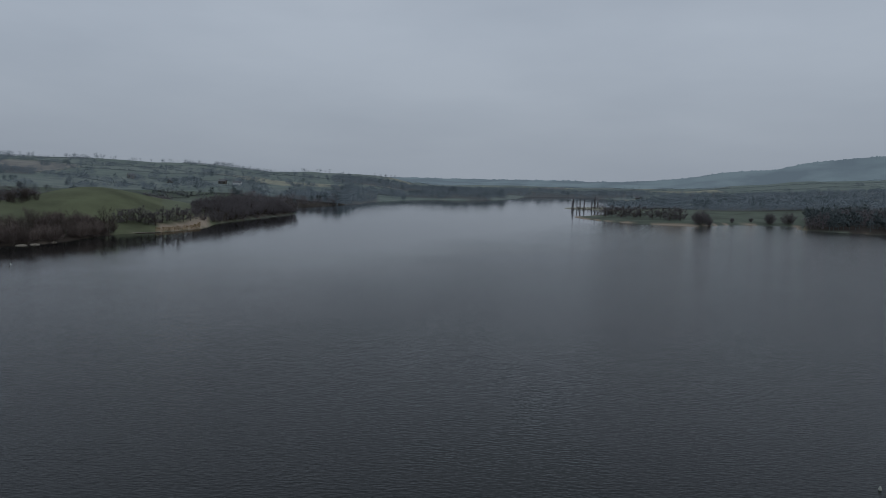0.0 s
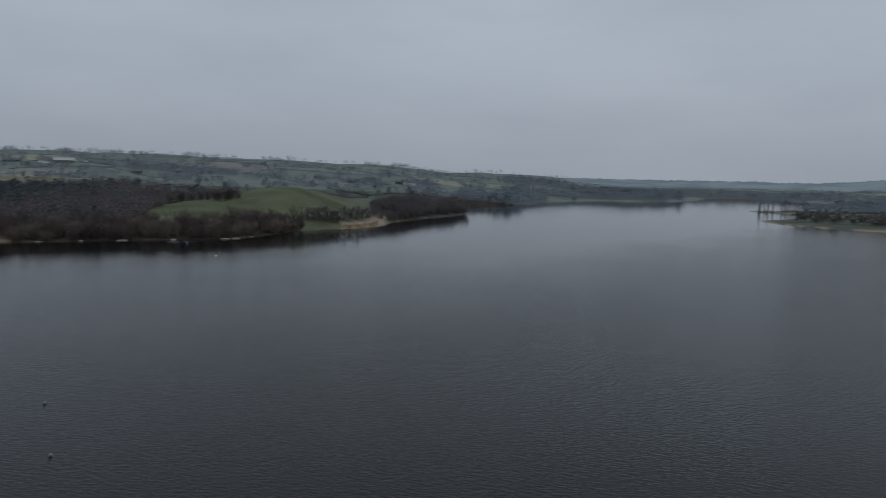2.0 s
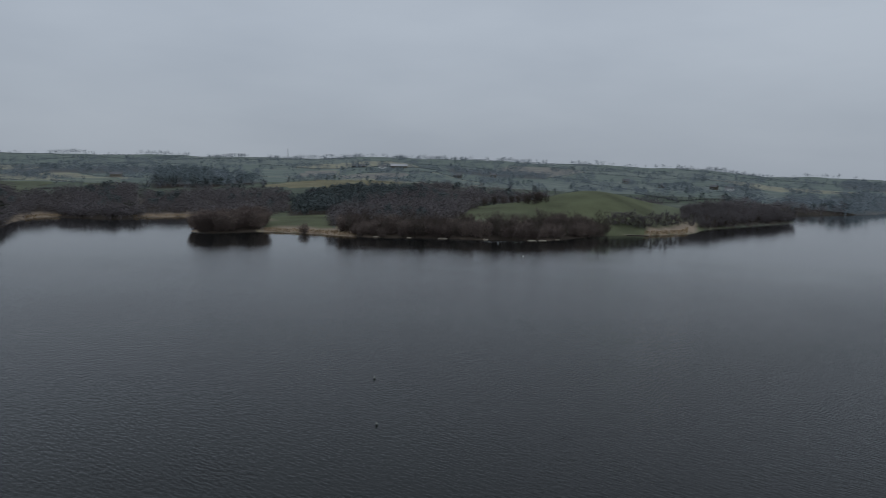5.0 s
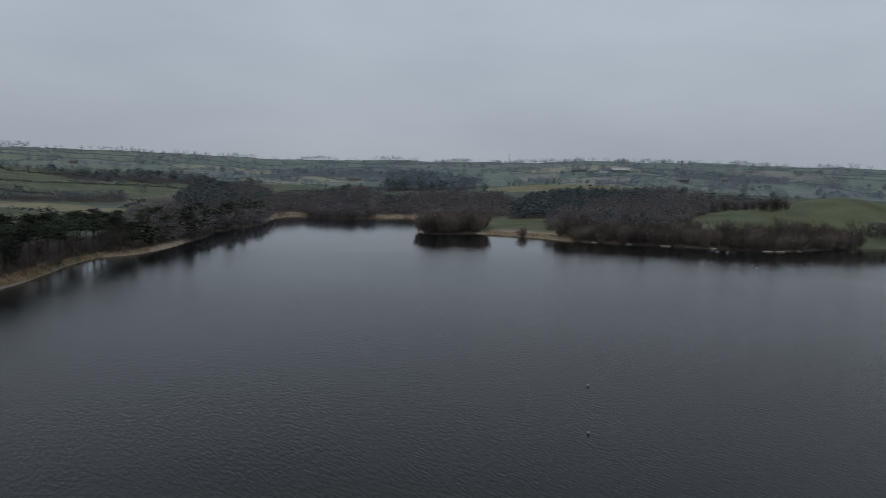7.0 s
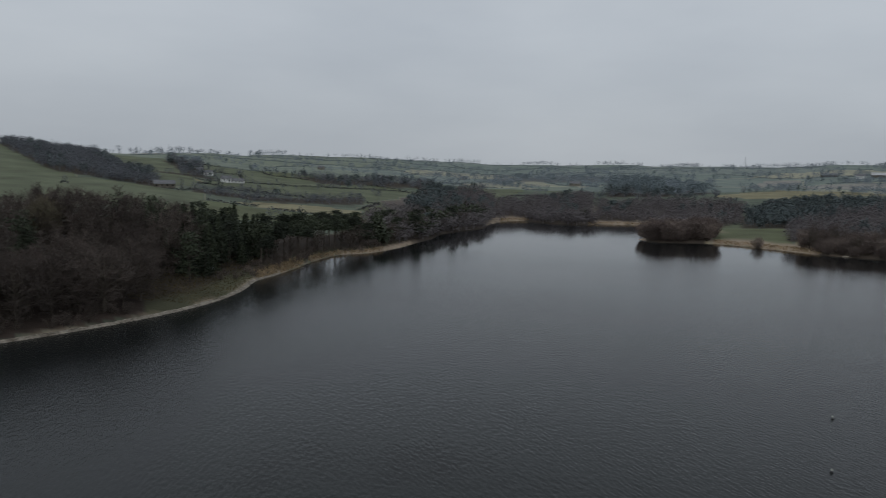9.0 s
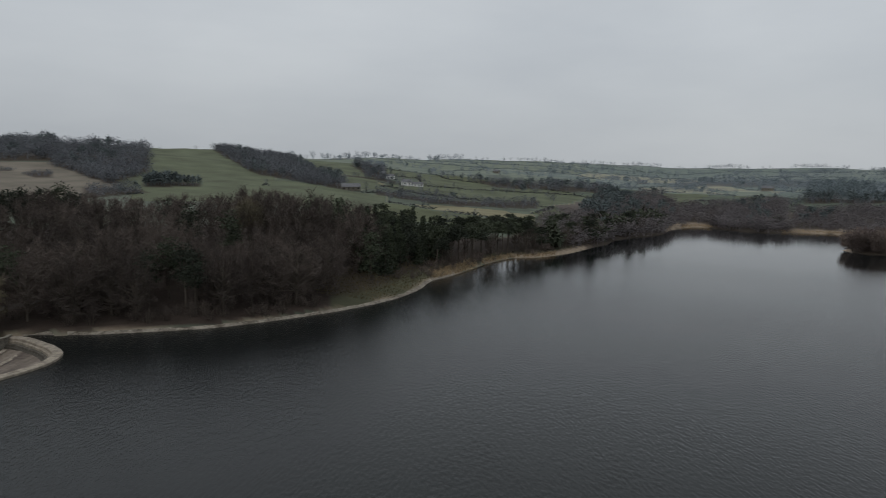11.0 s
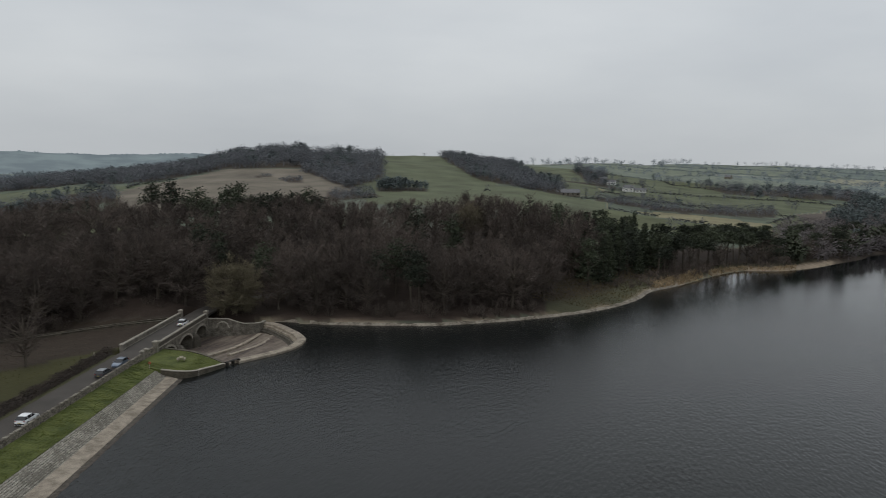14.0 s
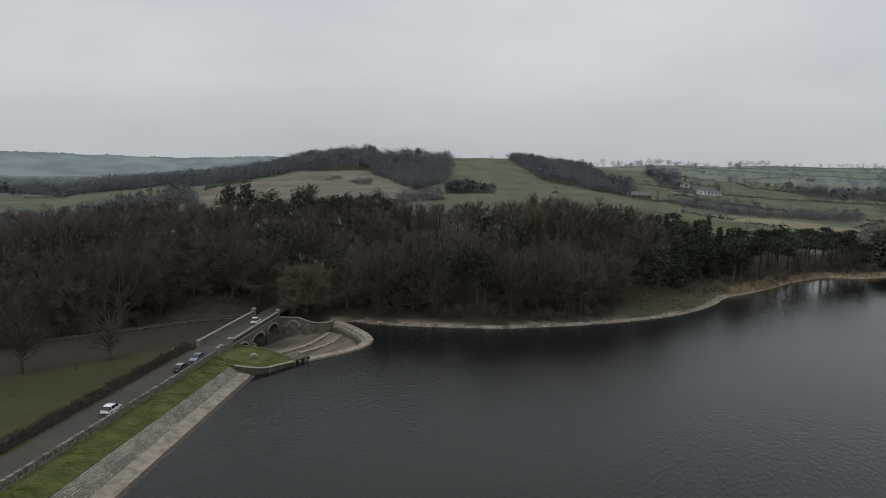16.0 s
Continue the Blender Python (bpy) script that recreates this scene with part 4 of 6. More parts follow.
def scrub(name, label, group, seed, high, wide, mat, stems=26, twigs=34):
    """A many-stemmed leafless bush."""
    rng = np.random.RandomState(seed)
    root = thing(name, label, "bush", group)
    wood, fine = [], []
    for _ in range(stems):
        a = rng.uniform(0, 6.28)
        rad = wide * rng.uniform(0.1, 1) ** 0.7
        p = np.array((rad * 0.35 * math.cos(a), rad * 0.35 * math.sin(a), -0.3))
        q = np.array((rad * math.cos(a), rad * math.sin(a), high * rng.uniform(0.7, 1.05) * (1 - 0.35 * (rad / wide) ** 2)))
        m = p + (q - p) * (0.35, 0.35, 0.55)
        wood += [cone_tube(p, m, 0.07, 0.05), cone_tube(m, q, 0.05, 0.02)]
        c = p + (q - p) * rng.uniform(0.2, 1.0, (int(1.6 * twigs), 1)) + rng.normal(size=(int(1.6 * twigs), 3)) * 0.11 * wide
        c[:, 2] = np.maximum(c[:, 2], 0.05)
        outw = c * (1, 1, 0.6) / (np.linalg.norm(c, axis=1)[:, None] + 1e-9)
        fine.append(flakes(rng, c, high * 0.115, 0.085, 0.45, outw))
    twig_mesh("trunk", *gather(wood), BARK, root)
    twig_mesh("crown", *gather(fine), mat, root)
    return root


def pine(name, label, group, seed, high, wide, crown_low):
    """A pine with flat pads of needles on a bare stem."""
    rng = np.random.RandomState(seed)
    root = thing(name, label, "tree", group)
    wood, pads = [cone_tube((0, 0, -0.6), (0.2, 0, high * 0.55), high * 0.02, high * 0.013, 6), cone_tube((0.2, 0, high * 0.55), (0, 0.2, high * 0.97), high * 0.013, high * 0.004, 5)], []
    for _ in range(26):
        z = rng.uniform(crown_low, 1.0)
        a, rad = rng.uniform(0, 6.28), wide * rng.uniform(0.25, 1.0) * (1.1 - ((z - crown_low) / (1 - crown_low)) ** 2 * 0.75)
        p = np.array((rad * math.cos(a), rad * math.sin(a), z * high))
        wood.append(cone_tube((0, 0, (z - 0.07) * high), p, high * 0.005, high * 0.002))
        c = p + rng.normal(size=(44, 3)) * (0.3 * wide, 0.3 * wide, 0.028 * high)
        pads.append(flakes(rng, c, 0.75, 0.3, 0.2))
    twig_mesh("trunk", *gather(wood), BARK, root)
    twig_mesh("crown", *gather(pads), NEEDLE, root)
    return root


def fir(name, label, group, seed, high, wide):
    rng = np.random.RandomState(seed)
    root = thing(name, label, "tree", group)
    n = 1100
    t = rng.uniform(0, 1, n) ** 1.35
    z = high * (0.08 + 0.92 * t)
    tier = 0.75 + 0.25 * np.sin(t * 55)
    rad = wide * (1.02 - t) ** 0.8 * tier * rng.uniform(0.35, 1.05, n)
    a = rng.uniform(0, 6.28, n)
    c = np.stack([rad * np.cos(a), rad * np.sin(a), z - rad * 0.25], 1)
    twig_mesh("trunk", *cone_tube((0, 0, -0.6), (0, 0, high * 0.96), high * 0.018, high * 0.003, 6), BARK, root)
    twig_mesh("crown", *flakes(rng, c, 0.95, 0.26, -0.1), NEEDLE, root)
    return root


def stand(makers, spots, seed):
    """Plants copies of a few built trees. spots: x, y, size."""
    rng = np.random.RandomState(seed)
    spots = np.array(spots, float)
    z, _ = ground_z(spots[:, 0], spots[:, 1])
    order = rng.randint(len(makers), size=len(spots))
    used = set()
    for (x, y, size), h, k in zip(spots, z, order):
        s = size * rng.uniform(0.93, 1.07)
        m = Matrix.LocRotScale((x, y, float(h)), Euler((rng.uniform(-0.03, 0.03), rng.uniform(-0.03, 0.03), rng.uniform(0, 6.28))), (s * rng.uniform(0.9, 1.12), s * rng.uniform(0.9, 1.12), s))
        if k in used:
            o = copy_thing(makers[k], Matrix())
            o.matrix_basis = m
        else:
            used.add(k)
            first.append((makers[k], m))
    for ob, m in first:
        ob.matrix_basis = m
    first.clear()
    for k in range(len(makers)):
        if k not in used:
            for o in (*makers[k].children_recursive, makers[k]):
                bpy.data.objects.remove(o)


first = []


def darts(rng, n, sample, gap, allowed):
    """Scattered spots at least a gap apart."""
    got = []
    for _ in range(n):
        x, y = sample(rng)
        if not allowed(x, y):
            continue
        g = gap(x, y)
        if all((x - p[0]) ** 2 + (y - p[1]) ** 2 > g * g for p in got):
            got.append((x, y))
    return got


def to_dam(x, y):
    d = np.array((x, y)) - DAM_O
    return float(d @ DAM_E), float(d @ DAM_N)


SEG_A, SEG_B = LAKE, np.roll(LAKE, -1, axis=0)


def shore_d(x, y):
    """Distance to the shoreline, negative over water."""
    ab = SEG_B - SEG_A
    t = np.clip(((x - SEG_A[:, 0]) * ab[:, 0] + (y - SEG_A[:, 1]) * ab[:, 1]) / ((ab ** 2).sum(1) + 1e-9), 0, 1)
    d = np.hypot(x - SEG_A[:, 0] - t * ab[:, 0], y - SEG_A[:, 1] - t * ab[:, 1]).min()
    with np.errstate(divide="ignore", invalid="ignore"):
        cross = ((SEG_A[:, 1] > y) != (SEG_B[:, 1] > y)) & (x < ab[:, 0] * (y - SEG_A[:, 1]) / ab[:, 1] + SEG_A[:, 0])
    return -float(d) if cross.sum() % 2 else float(d)


def road_d(s, w):
    return float(seg_dist(np.array([s]), np.array([w]), np.array(ROAD_LINE, float), False)[0])


def in_wood(x, y):
    az, r = math.degrees(math.atan2(-x, y)), math.hypot(x, y)
    s, w = to_dam(x, y)
    if r > 335 or az < 94.5 or road_d(s, w) < 6:
        return False
    if w < -6:
        return s > min(43, 43 + 0.78 * (w + 22))
    return shore_d(x, y) > (7 if az > 97.5 else 24) and s > 46


def front_gap(x, y):
    s, w = to_dam(x, y)
    depth = s - min(43, 43 + 0.78 * (w + 22)) if w < -6 else shore_d(x, y) - 8
    return 5.9 if depth < 18 else 9.0 if depth < 55 else 11.5


rng = np.random.RandomState(101)
wood = darts(rng, 5000, lambda g: polar(g.uniform(94, 147), math.sqrt(g.uniform(185 ** 2, 335 ** 2))), front_gap, in_wood)
LABEL_WOOD = "tall leafless brown tree in dense winter wood"
makers = [bare_tree("bare_tree", LABEL_WOOD, "trees of the lakeside wood", 200 + k, 16.5 + (k % 3), 6.6 + 0.6 * (k % 2), 0.05 + 0.04 * (k % 3), 17, limbs=41, fat=1.75) for k in range(5)]
dark = [pine("pine_tree", "dark green pine among bare trees", "pines of the lakeside wood", 230 + k, 19, 3.6, 0.5) for k in range(2)]
conifer_here = lambda x, y: lumps(np.array([x]), np.array([y]), 55, 61)[0] > 0.34
# tree heights fit the canopy outline seen from the camera: bearing, elevation angle
CANOPY = np.array(((94.1, -2.8), (96, -2.1), (99.7, -1.6), (103.4, -1.45), (107.9, -1.9), (112.3, -2.1), (116.5, -1.8), (121.3, -1.75), (125.7, -1.95), (135, -2.1), (147, -2.3)))


def wood_size(x, y, high):
    az, r = math.degrees(math.atan2(-x, y)), math.hypot(x, y)
    room = 42 + r * math.tan(radians(float(np.interp(az, CANOPY[:, 0], CANOPY[:, 1])))) - float(ground_z(x, y)[0])
    grown = min(max(room / high, 0.75), 1.45)
    return (grown * rng.uniform(0.9, 1.0)) if r > 262 else min(rng.uniform(0.85, 1.15), grown)


inner = [bare_tree("bare_tree", LABEL_WOOD, "trees of the lakeside wood", 220 + k, 17 + k, 7.0, 0.3, 12, limbs=30, fat=2.0) for k in range(3)]
stand(makers, [(x, y, wood_size(x, y, 17.8)) for x, y in wood if not conifer_here(x, y) and front_gap(x, y) < 10], 1)
stand(inner, [(x, y, wood_size(x, y, 18.0)) for x, y in wood if not conifer_here(x, y) and front_gap(x, y) > 10], 41)
stand(dark, [(x, y, wood_size(x, y, 19.5)) for x, y in wood if conifer_here(x, y)], 2)
# undergrowth along the front of the wood
under = darts(np.random.RandomState(7), 1500, lambda g: polar(g.uniform(96, 147), g.uniform(190, 260)), lambda x, y: 3.4,
              lambda x, y: (2.2 < shore_d(x, y) < 12 and to_dam(x, y)[0] > 46 and math.degrees(math.atan2(-x, y)) > 98) or (to_dam(x, y)[1] < -10 and -2 < to_dam(x, y)[0] - min(43, 43 + 0.78 * (to_dam(x, y)[1] + 22)) < 5))
stand([scrub("bramble_bush", "low tangled brown undergrowth at wood edge", "undergrowth", 300 + k, 3.6, 3.0, TWIG, 14, 26) for k in range(2)], [(x, y, 0.6 + 0.6 * ((7 * x + 3 * y) % 1)) for x, y in under[:230]], 3)
# firs and pines on the next stretch of shore
rng = np.random.RandomState(55)
shore_strip = lambda lo, hi: (lambda x, y: lo < shore_d(x, y) < hi)
spots = darts(rng, 600, lambda g: polar(g.uniform(88.3, 95), g.uniform(250, 345)), lambda x, y: 5.0, shore_strip(14, 52))
stand([fir("fir_tree", "dark green fir in lakeside stand", "lakeside firs", 320 + k, 17, 4.3) for k in range(2)] + [pine("pine_tree", "dark pine in lakeside stand", "lakeside pines", 325, 15.5, 4.2, 0.2)],
      [(x, y, rng.uniform(0.8, 1.15)) for x, y in spots[:64]], 4)
spots = darts(rng, 600, lambda g: polar(g.uniform(80.5, 89), g.uniform(290, 430)), lambda x, y: 5.4, shore_strip(5, 32))
stand([pine("pine_tree", "flat-topped pine with bare stem by the shore", "shore pines", 330 + k, 15, 3.4, 0.7) for k in range(2)] + [bare_tree("bare_tree", "leafless tree between shore pines", "shore trees", 335, 12, 4.0, 0.2)],
      [(x, y, rng.uniform(0.85, 1.1)) for x, y in spots[:70]], 5)
spots = darts(rng, 600, lambda g: polar(g.uniform(70, 82), g.uniform(370, 600)), lambda x, y: 7, shore_strip(4, 34))
stand([bare_tree("bare_tree", "spreading leafless tree on lake shore", "shore trees", 340 + k, 12, 5.5, 0.15, 8) for k in range(2)] + [pine("pine_tree", "dark broad pine on lake shore", "shore pines", 345, 13, 4.0, 0.35)],
      [(x, y, rng.uniform(0.75, 1.15)) for x, y in spots[:60]], 6)
# willow scrub on the opposite shore and its headland
spots = darts(rng, 2600, lambda g: polar(g.uniform(25.3, 46.8), g.uniform(440, 530)), lambda x, y: 5.0, shore_strip(0.5, 36))
stand([scrub("willow_scrub", "reddish-brown leafless willow scrub on the shore", "willow scrub", 360 + k, 10.5, 5.4, TWIG_RED, 24, 34) for k in range(3)] +
      [bare_tree("bare_tree", "leafless tree behind shore scrub", "shore trees", 366, 15, 6, 0.12, 12)], [(x, y, rng.uniform(0.65, 1.1)) for x, y in spots[:210]], 7)
spots = darts(rng, 500, lambda g: polar(g.uniform(52.8, 59.2), g.uniform(470, 560)), lambda x, y: 5.6, shore_strip(0.5, 40))
stand([scrub("willow_scrub", "rounded brown willow scrub on small headland", "headland scrub", 370 + k, 12.5, 6.2, TWIG_RED, 28, 40) for k in range(2)], [(x, y, rng.uniform(0.8, 1.15)) for x, y in spots[:40]], 8)
stand([scrub("willow_bush", "single rounded brown bush on grassy shore", "", 375, 8.5, 4.6, TWIG_RED, 30, 30)], [(*polar(49.8, 476), 1.0)], 9)
# dark clump on the near side of the mound
stand([scrub("thicket", "dark leafless thicket on the grassy mound", "thickets on the mound", 377, 9.0, 5.0, TWIG, 18, 30)], [(*polar(a, r), h) for a, r, h in ((30.2, 600, 0.8), (30.7, 604, 1.0), (31.1, 600, 1.05), (31.6, 606, 0.9), (30.9, 616, 1.0), (31.9, 612, 1.0), (32.4, 622, 0.9), (32.9, 630, 0.85), (33.6, 640, 0.9), (34.4, 640, 1.0), (35.2, 636, 0.9), (36.0, 628, 1.0))], 22)
# trees below the mound, on the point and on the peninsula
stand([bare_tree("oak_tree", "low spreading bare oak below the green mound", "oaks by the lake", 380 + k, 11.5, 6.8, 0.04, 20, LAKE_WOOD, limbs=36, fat=2.2) for k in range(2)],
      [(*polar(a, 550 + 4 * math.sin(a * 3) + 17 * max(0.0, 22.5 - a)), 0.95 + 0.1 * math.sin(a * 7)) for a in np.arange(19.9, 25.4, 0.5)], 10)
spots = darts(rng, 500, lambda g: polar(g.uniform(12.2, 19.5), g.uniform(600, 790)), lambda x, y: 6.2, shore_strip(1, 58))
stand([scrub("willow_scrub", "dark bare scrub on wooded point", "scrub on the point", 385, 9.5, 6.0, LAKE_WOOD, 24, 30), bare_tree("bare_tree", "dark leafless tree on wooded point", "trees on the point", 386, 12.5, 6.8, 0.02, 20, LAKE_WOOD, limbs=34, fat=2.2)],
      [(x, y, rng.uniform(0.75, 1.15)) for x, y in spots[:90]], 11)
pen = [(-13.0, 790), (-13.5, 800), (-14.2, 780), (-14.6, 800), (-15.2, 770), (-15.7, 790), (-16.6, 760), (-17.2, 765), (-17.9, 745), (-18.3, 760), (-18.7, 745), (-20.3, 735)]
stand([bare_tree("oak_tree", "bare spreading oak on grassy peninsula", "peninsula oaks", 390 + k, 12.5, 8.0, 0.05, 24, LAKE_WOOD, limbs=38, fat=2.6) for k in range(2)], [(*polar(a, r), 1.0) for a, r in pen], 12)
stand([scrub("willow_bush", "dark rounded bush at the water's edge", "peninsula bushes", 395, 12.0, 7.0, LAKE_WOOD, 34, 40)], [(*polar(-20.2, 722), 1.1), (*polar(-20.8, 728), 0.6), (*polar(-22.4, 775), 0.45), (*polar(-23.7, 790), 0.4), (*polar(-25.0, 782), 1.0), (*polar(-26.2, 785), 0.95)], 13)


def poplar(seed):
    rng = np.random.RandomState(seed)
    root = thing("poplar_tree", "slender bare poplar on small islet", "tree", "islet poplars")
    n = 700
    z = rng.uniform(1.0, 16.0, n)
    a, rad = rng.uniform(0, 6.28, n), 1.1 * np.sqrt(rng.uniform(0, 1, n)) * np.sin(np.clip(z / 16.5, 0, 1) ** 0.6 * 3.0) ** 0.5
    twig_mesh("trunk", *cone_tube((0, 0, -0.5), (0, 0, 15.5), 0.2, 0.04, 5), BARK, root)
    twig_mesh("crown", *flakes(rng, np.stack([rad * np.cos(a), rad * np.sin(a), z], 1), 1.1, 0.085, 2.0), LAKE_WOOD, root)
    return root


stand([poplar(400)], [(*polar(a, 1035), h) for a, h in ((-10.35, 0.75), (-10.45, 1.0), (-11.0, 0.95), (-11.3, 0.85), (-11.9, 0.8), (-12.15, 1.0), (-12.35, 0.95), (-10.75, 0.7))], 14)
stand([scrub("willow_bush", "low dark scrub beneath poplars", "islet scrub", 402, 6.5, 6, TWIG, 16, 26)], [(*polar(a, 1032), 0.9) for a in np.arange(-12.6, -10.2, 0.42)], 15)
# trees round the dam
stand([bare_tree("field_tree", "young bare tree in rough grass below dam", "trees below the dam", 410 + k, 15, 5.4, 0.2, 10, limbs=40) for k in range(2)],
      [(*dam(-8.5, -23.7)[:2], 1.0), (*dam(-17.3, -37.6)[:2], 1.12), (*dam(-23, -52)[:2], 1.1)], 16)
stand([bare_tree("round_tree", "rounded budding tree beside the bridge end", "", 415, 15.5, 8.4, 0.0, 30, TWIG_GREEN, 120, fat=1.9)], [(*dam(44.5, 4.5)[:2], 1.0)], 17)
stand([bare_tree("pale_tree", "paler tan crown rising from the wood", "", 418, 22, 4.5, 0.4, 14, TWIG_GREEN, 50)], [(*polar(103.9, 262), 1.0)], 18)

# brown scrub and dead reeds along the near shore
rng = np.random.RandomState(58)
spots = darts(rng, 900, lambda g: polar(g.uniform(79, 92), g.uniform(260, 420)), lambda x, y: 3.2, shore_strip(3.0, 12))
stand([scrub("bramble_bush", "low rusty-brown scrub along the shore", "shore scrub", 430 + k, 3.0, 2.4, TWIG_RED, 12, 30) for k in range(2)], [(x, y, rng.uniform(0.6, 1.3)) for x, y in spots[:60]], 21)

# dark pines and firs standing above the wood
rng = np.random.RandomState(64)
stand([pine("pine_tree", "tall dark pine above the bare wood", "pines above the wood", 440 + k, 21, 4.2, 0.62) for k in range(2)],
      [(*polar(a, 296 + 9 * math.sin(a * 5)), h) for a, h in ((123.0, 1.12), (122.3, 1.05), (121.4, 0.95), (120.4, 1.0), (119.4, 0.96), (118.2, 0.9), (117.0, 0.98), (116.2, 0.9), (125.4, 1.0), (127.0, 1.05), (128.6, 1.02))], 31)
stand([fir("fir_tree", "dark fir at the edge of the wood", "firs by the field", 446, 21, 3.6)],
      [(*polar(a, 318 + 8 * math.sin(a * 7)), h) for a, h in ((141.4, 1.0), (140.7, 0.9), (139.6, 0.95), (139.0, 1.05), (138.2, 1.0), (137.6, 1.08), (142.4, 1.0), (143.2, 0.9))], 32)

# ---------------------------------------------------------------- dam, road and spillway
def strip(name, label, category, section, mat, s_list, kind="structure", parent=None):
    """Skins a cross-section (w, z pairs) along the dam."""
    bm = bmesh.new()
    loft(bm, [[dam(s, w, z) for w, z in section(s)] for s in s_list], closed=True)
    bmesh.ops.recalc_face_normals(bm, faces=bm.faces)
    ob = part(name, bm, mat, parent)
    if label:
        tagged(ob, label, category, kind=kind)
    return ob


def top_w(s):
    """Where grass gives way to stone."""
    return 4.55 + 0.0135 * (-10 - s)


def mid_w(s):
    """Where stone gives way to concrete."""
    return 6.95 + 0.036 * (-14 - s)


def edge_w(s):
    """Where the apron meets the water."""
    return 9.2 + (-8 - s) * 0.040


def ribbon(name, mat, line, half, z0, z1, parent=None):
    """A slab of even width along a line of (s, w)."""
    p = smooth_line(line, 5)
    t = np.gradient(p, axis=0)
    t /= np.linalg.norm(t, axis=1)[:, None]
    nrm = np.stack([-t[:, 1], t[:, 0]], 1)
    bm = bmesh.new()
    loft(bm, [[dam(*(a - n * half), z1), dam(*(a + n * half), z1), dam(*(a + n * half), z0), dam(*(a - n * half), z0)] for a, n in zip(p, nrm)])
    bmesh.ops.recalc_face_normals(bm, faces=bm.faces)
    return part(name, bm, mat, parent)


S_DAM = [-300, -200, -130] + list(range(-90, -12, 6)) + [-12.6]
tagged(strip("road", "", "", lambda s: ((-6.1, 3.2), (-0.25, 3.2), (-0.25, -3.5), (-6.1, -3.5)), ROAD, [-300, -100, -50, 0.0]), "worn grey asphalt road along the dam", "road", kind="structure")
strip("verge", "narrow muddy verge beside the dam road", "verge", lambda s: ((-8.4, 3.0), (-6.1, 3.23), (-6.1, -3.5), (-8.4, -3.5)), material("muddy_verge", (0.036, 0.038, 0.017), (0.075, 0.07, 0.034), 0.7, 0.95, 0.04), [-300] + list(range(-90, -3, 4)))
lane = ribbon("road_bend", ROAD, [(34.0, -3.3), (41, -3.3), (48, -2.6), (57, 0.5), (68, 8), (84, 22)], 2.7, 2.6, 3.2)
tagged(lane, "asphalt road running on into the wood", "road", kind="structure")


def rough_strip(name, label, category, section, mat, s0, s1, step, jitter, seed):
    """A strip with uneven stones or turf: jittered cross-sections."""
    rng = np.random.RandomState(seed)
    bm = bmesh.new()
    rings = []
    for s in np.arange(s0, s1 + 0.01, step):
        rings.append([dam(s, w + rng.uniform(-jitter, jitter), z + rng.uniform(-jitter, jitter) * (z > -1)) for w, z in section(s)])
    loft(bm, rings)
    bmesh.ops.recalc_face_normals(bm, faces=bm.faces)
    ob = part(name, bm, mat, None)
    return tagged(ob, label, category, kind="structure")


def grass_section(s):
    e = top_w(s)
    return [(0.25, -3.5), (0.25, 2.95)] + [(0.3 + (e - 0.3) * k, 2.93 - 1.05 * k ** 1.1) for k in (0.2, 0.4, 0.6, 0.8, 1.0)] + [(e, -3.5)]


rough_strip("grass_bank", "mown green grass bank along the dam", "grass", grass_section, GRASS, -110, -12.0, 0.6, 0.05, 3)
strip("grass_bank_far", "mown green grass bank continuing along the dam", "grass", grass_section, GRASS, [-300, -200, -110])
strip("stone_bed", "grey mortar bed of the pitched slope", "embankment", lambda s: ((top_w(s), 1.78), (mid_w(s), 0.52), (mid_w(s), -3.5), (top_w(s), -3.5)),
      material("dark_mortar", (0.085, 0.078, 0.065), (0.17, 0.157, 0.13), 1.0, 0.95, 0.02), S_DAM)
rough_strip("apron", "pale weathered concrete apron at the waterline", "embankment", lambda s: ((mid_w(s), -3.5), (mid_w(s) - 0.02, 0.68), (mid_w(s) + 0.15, 0.7), (edge_w(s) - 0.6, 0.36), (edge_w(s) - 0.17, 0.26), (edge_w(s) - 0.15, -3.5)),
            CONCRETE, -110, -12.2, 0.9, 0.025, 5)
strip("apron_far", "concrete apron continuing along the dam", "embankment", lambda s: ((mid_w(s), -3.5), (mid_w(s) - 0.02, 0.68), (edge_w(s) - 0.22, 0.16), (edge_w(s) - 0.2, -3.5)), CONCRETE, [-300, -200, -110])
TOE = material("wet_toe_stone", (0.03, 0.024, 0.018), (0.09, 0.075, 0.06), 1.4, 0.7, 0.03)
rough_strip("apron_toe", "dark wet stone toe at the waterline", "embankment", lambda s: ((edge_w(s) - 0.17, -3.5), (edge_w(s) - 0.17, 0.21), (edge_w(s) + 0.25, 0.14), (edge_w(s) + 0.65, 0.02), (edge_w(s) + 0.9, -0.2), (edge_w(s) + 0.95, -3.5)), TOE, -110, -12.2, 0.5, 0.07, 6)

# roadside wall of rubble with a rough coping
def wall_section(s):
    return ((-0.25, -3.5), (-0.24, 3.1), (-0.22, 3.6), (-0.2, 4.02), (0.2, 4.02), (0.24, 3.6), (0.26, 3.1), (0.28, 2.5), (0.28, -3.5))


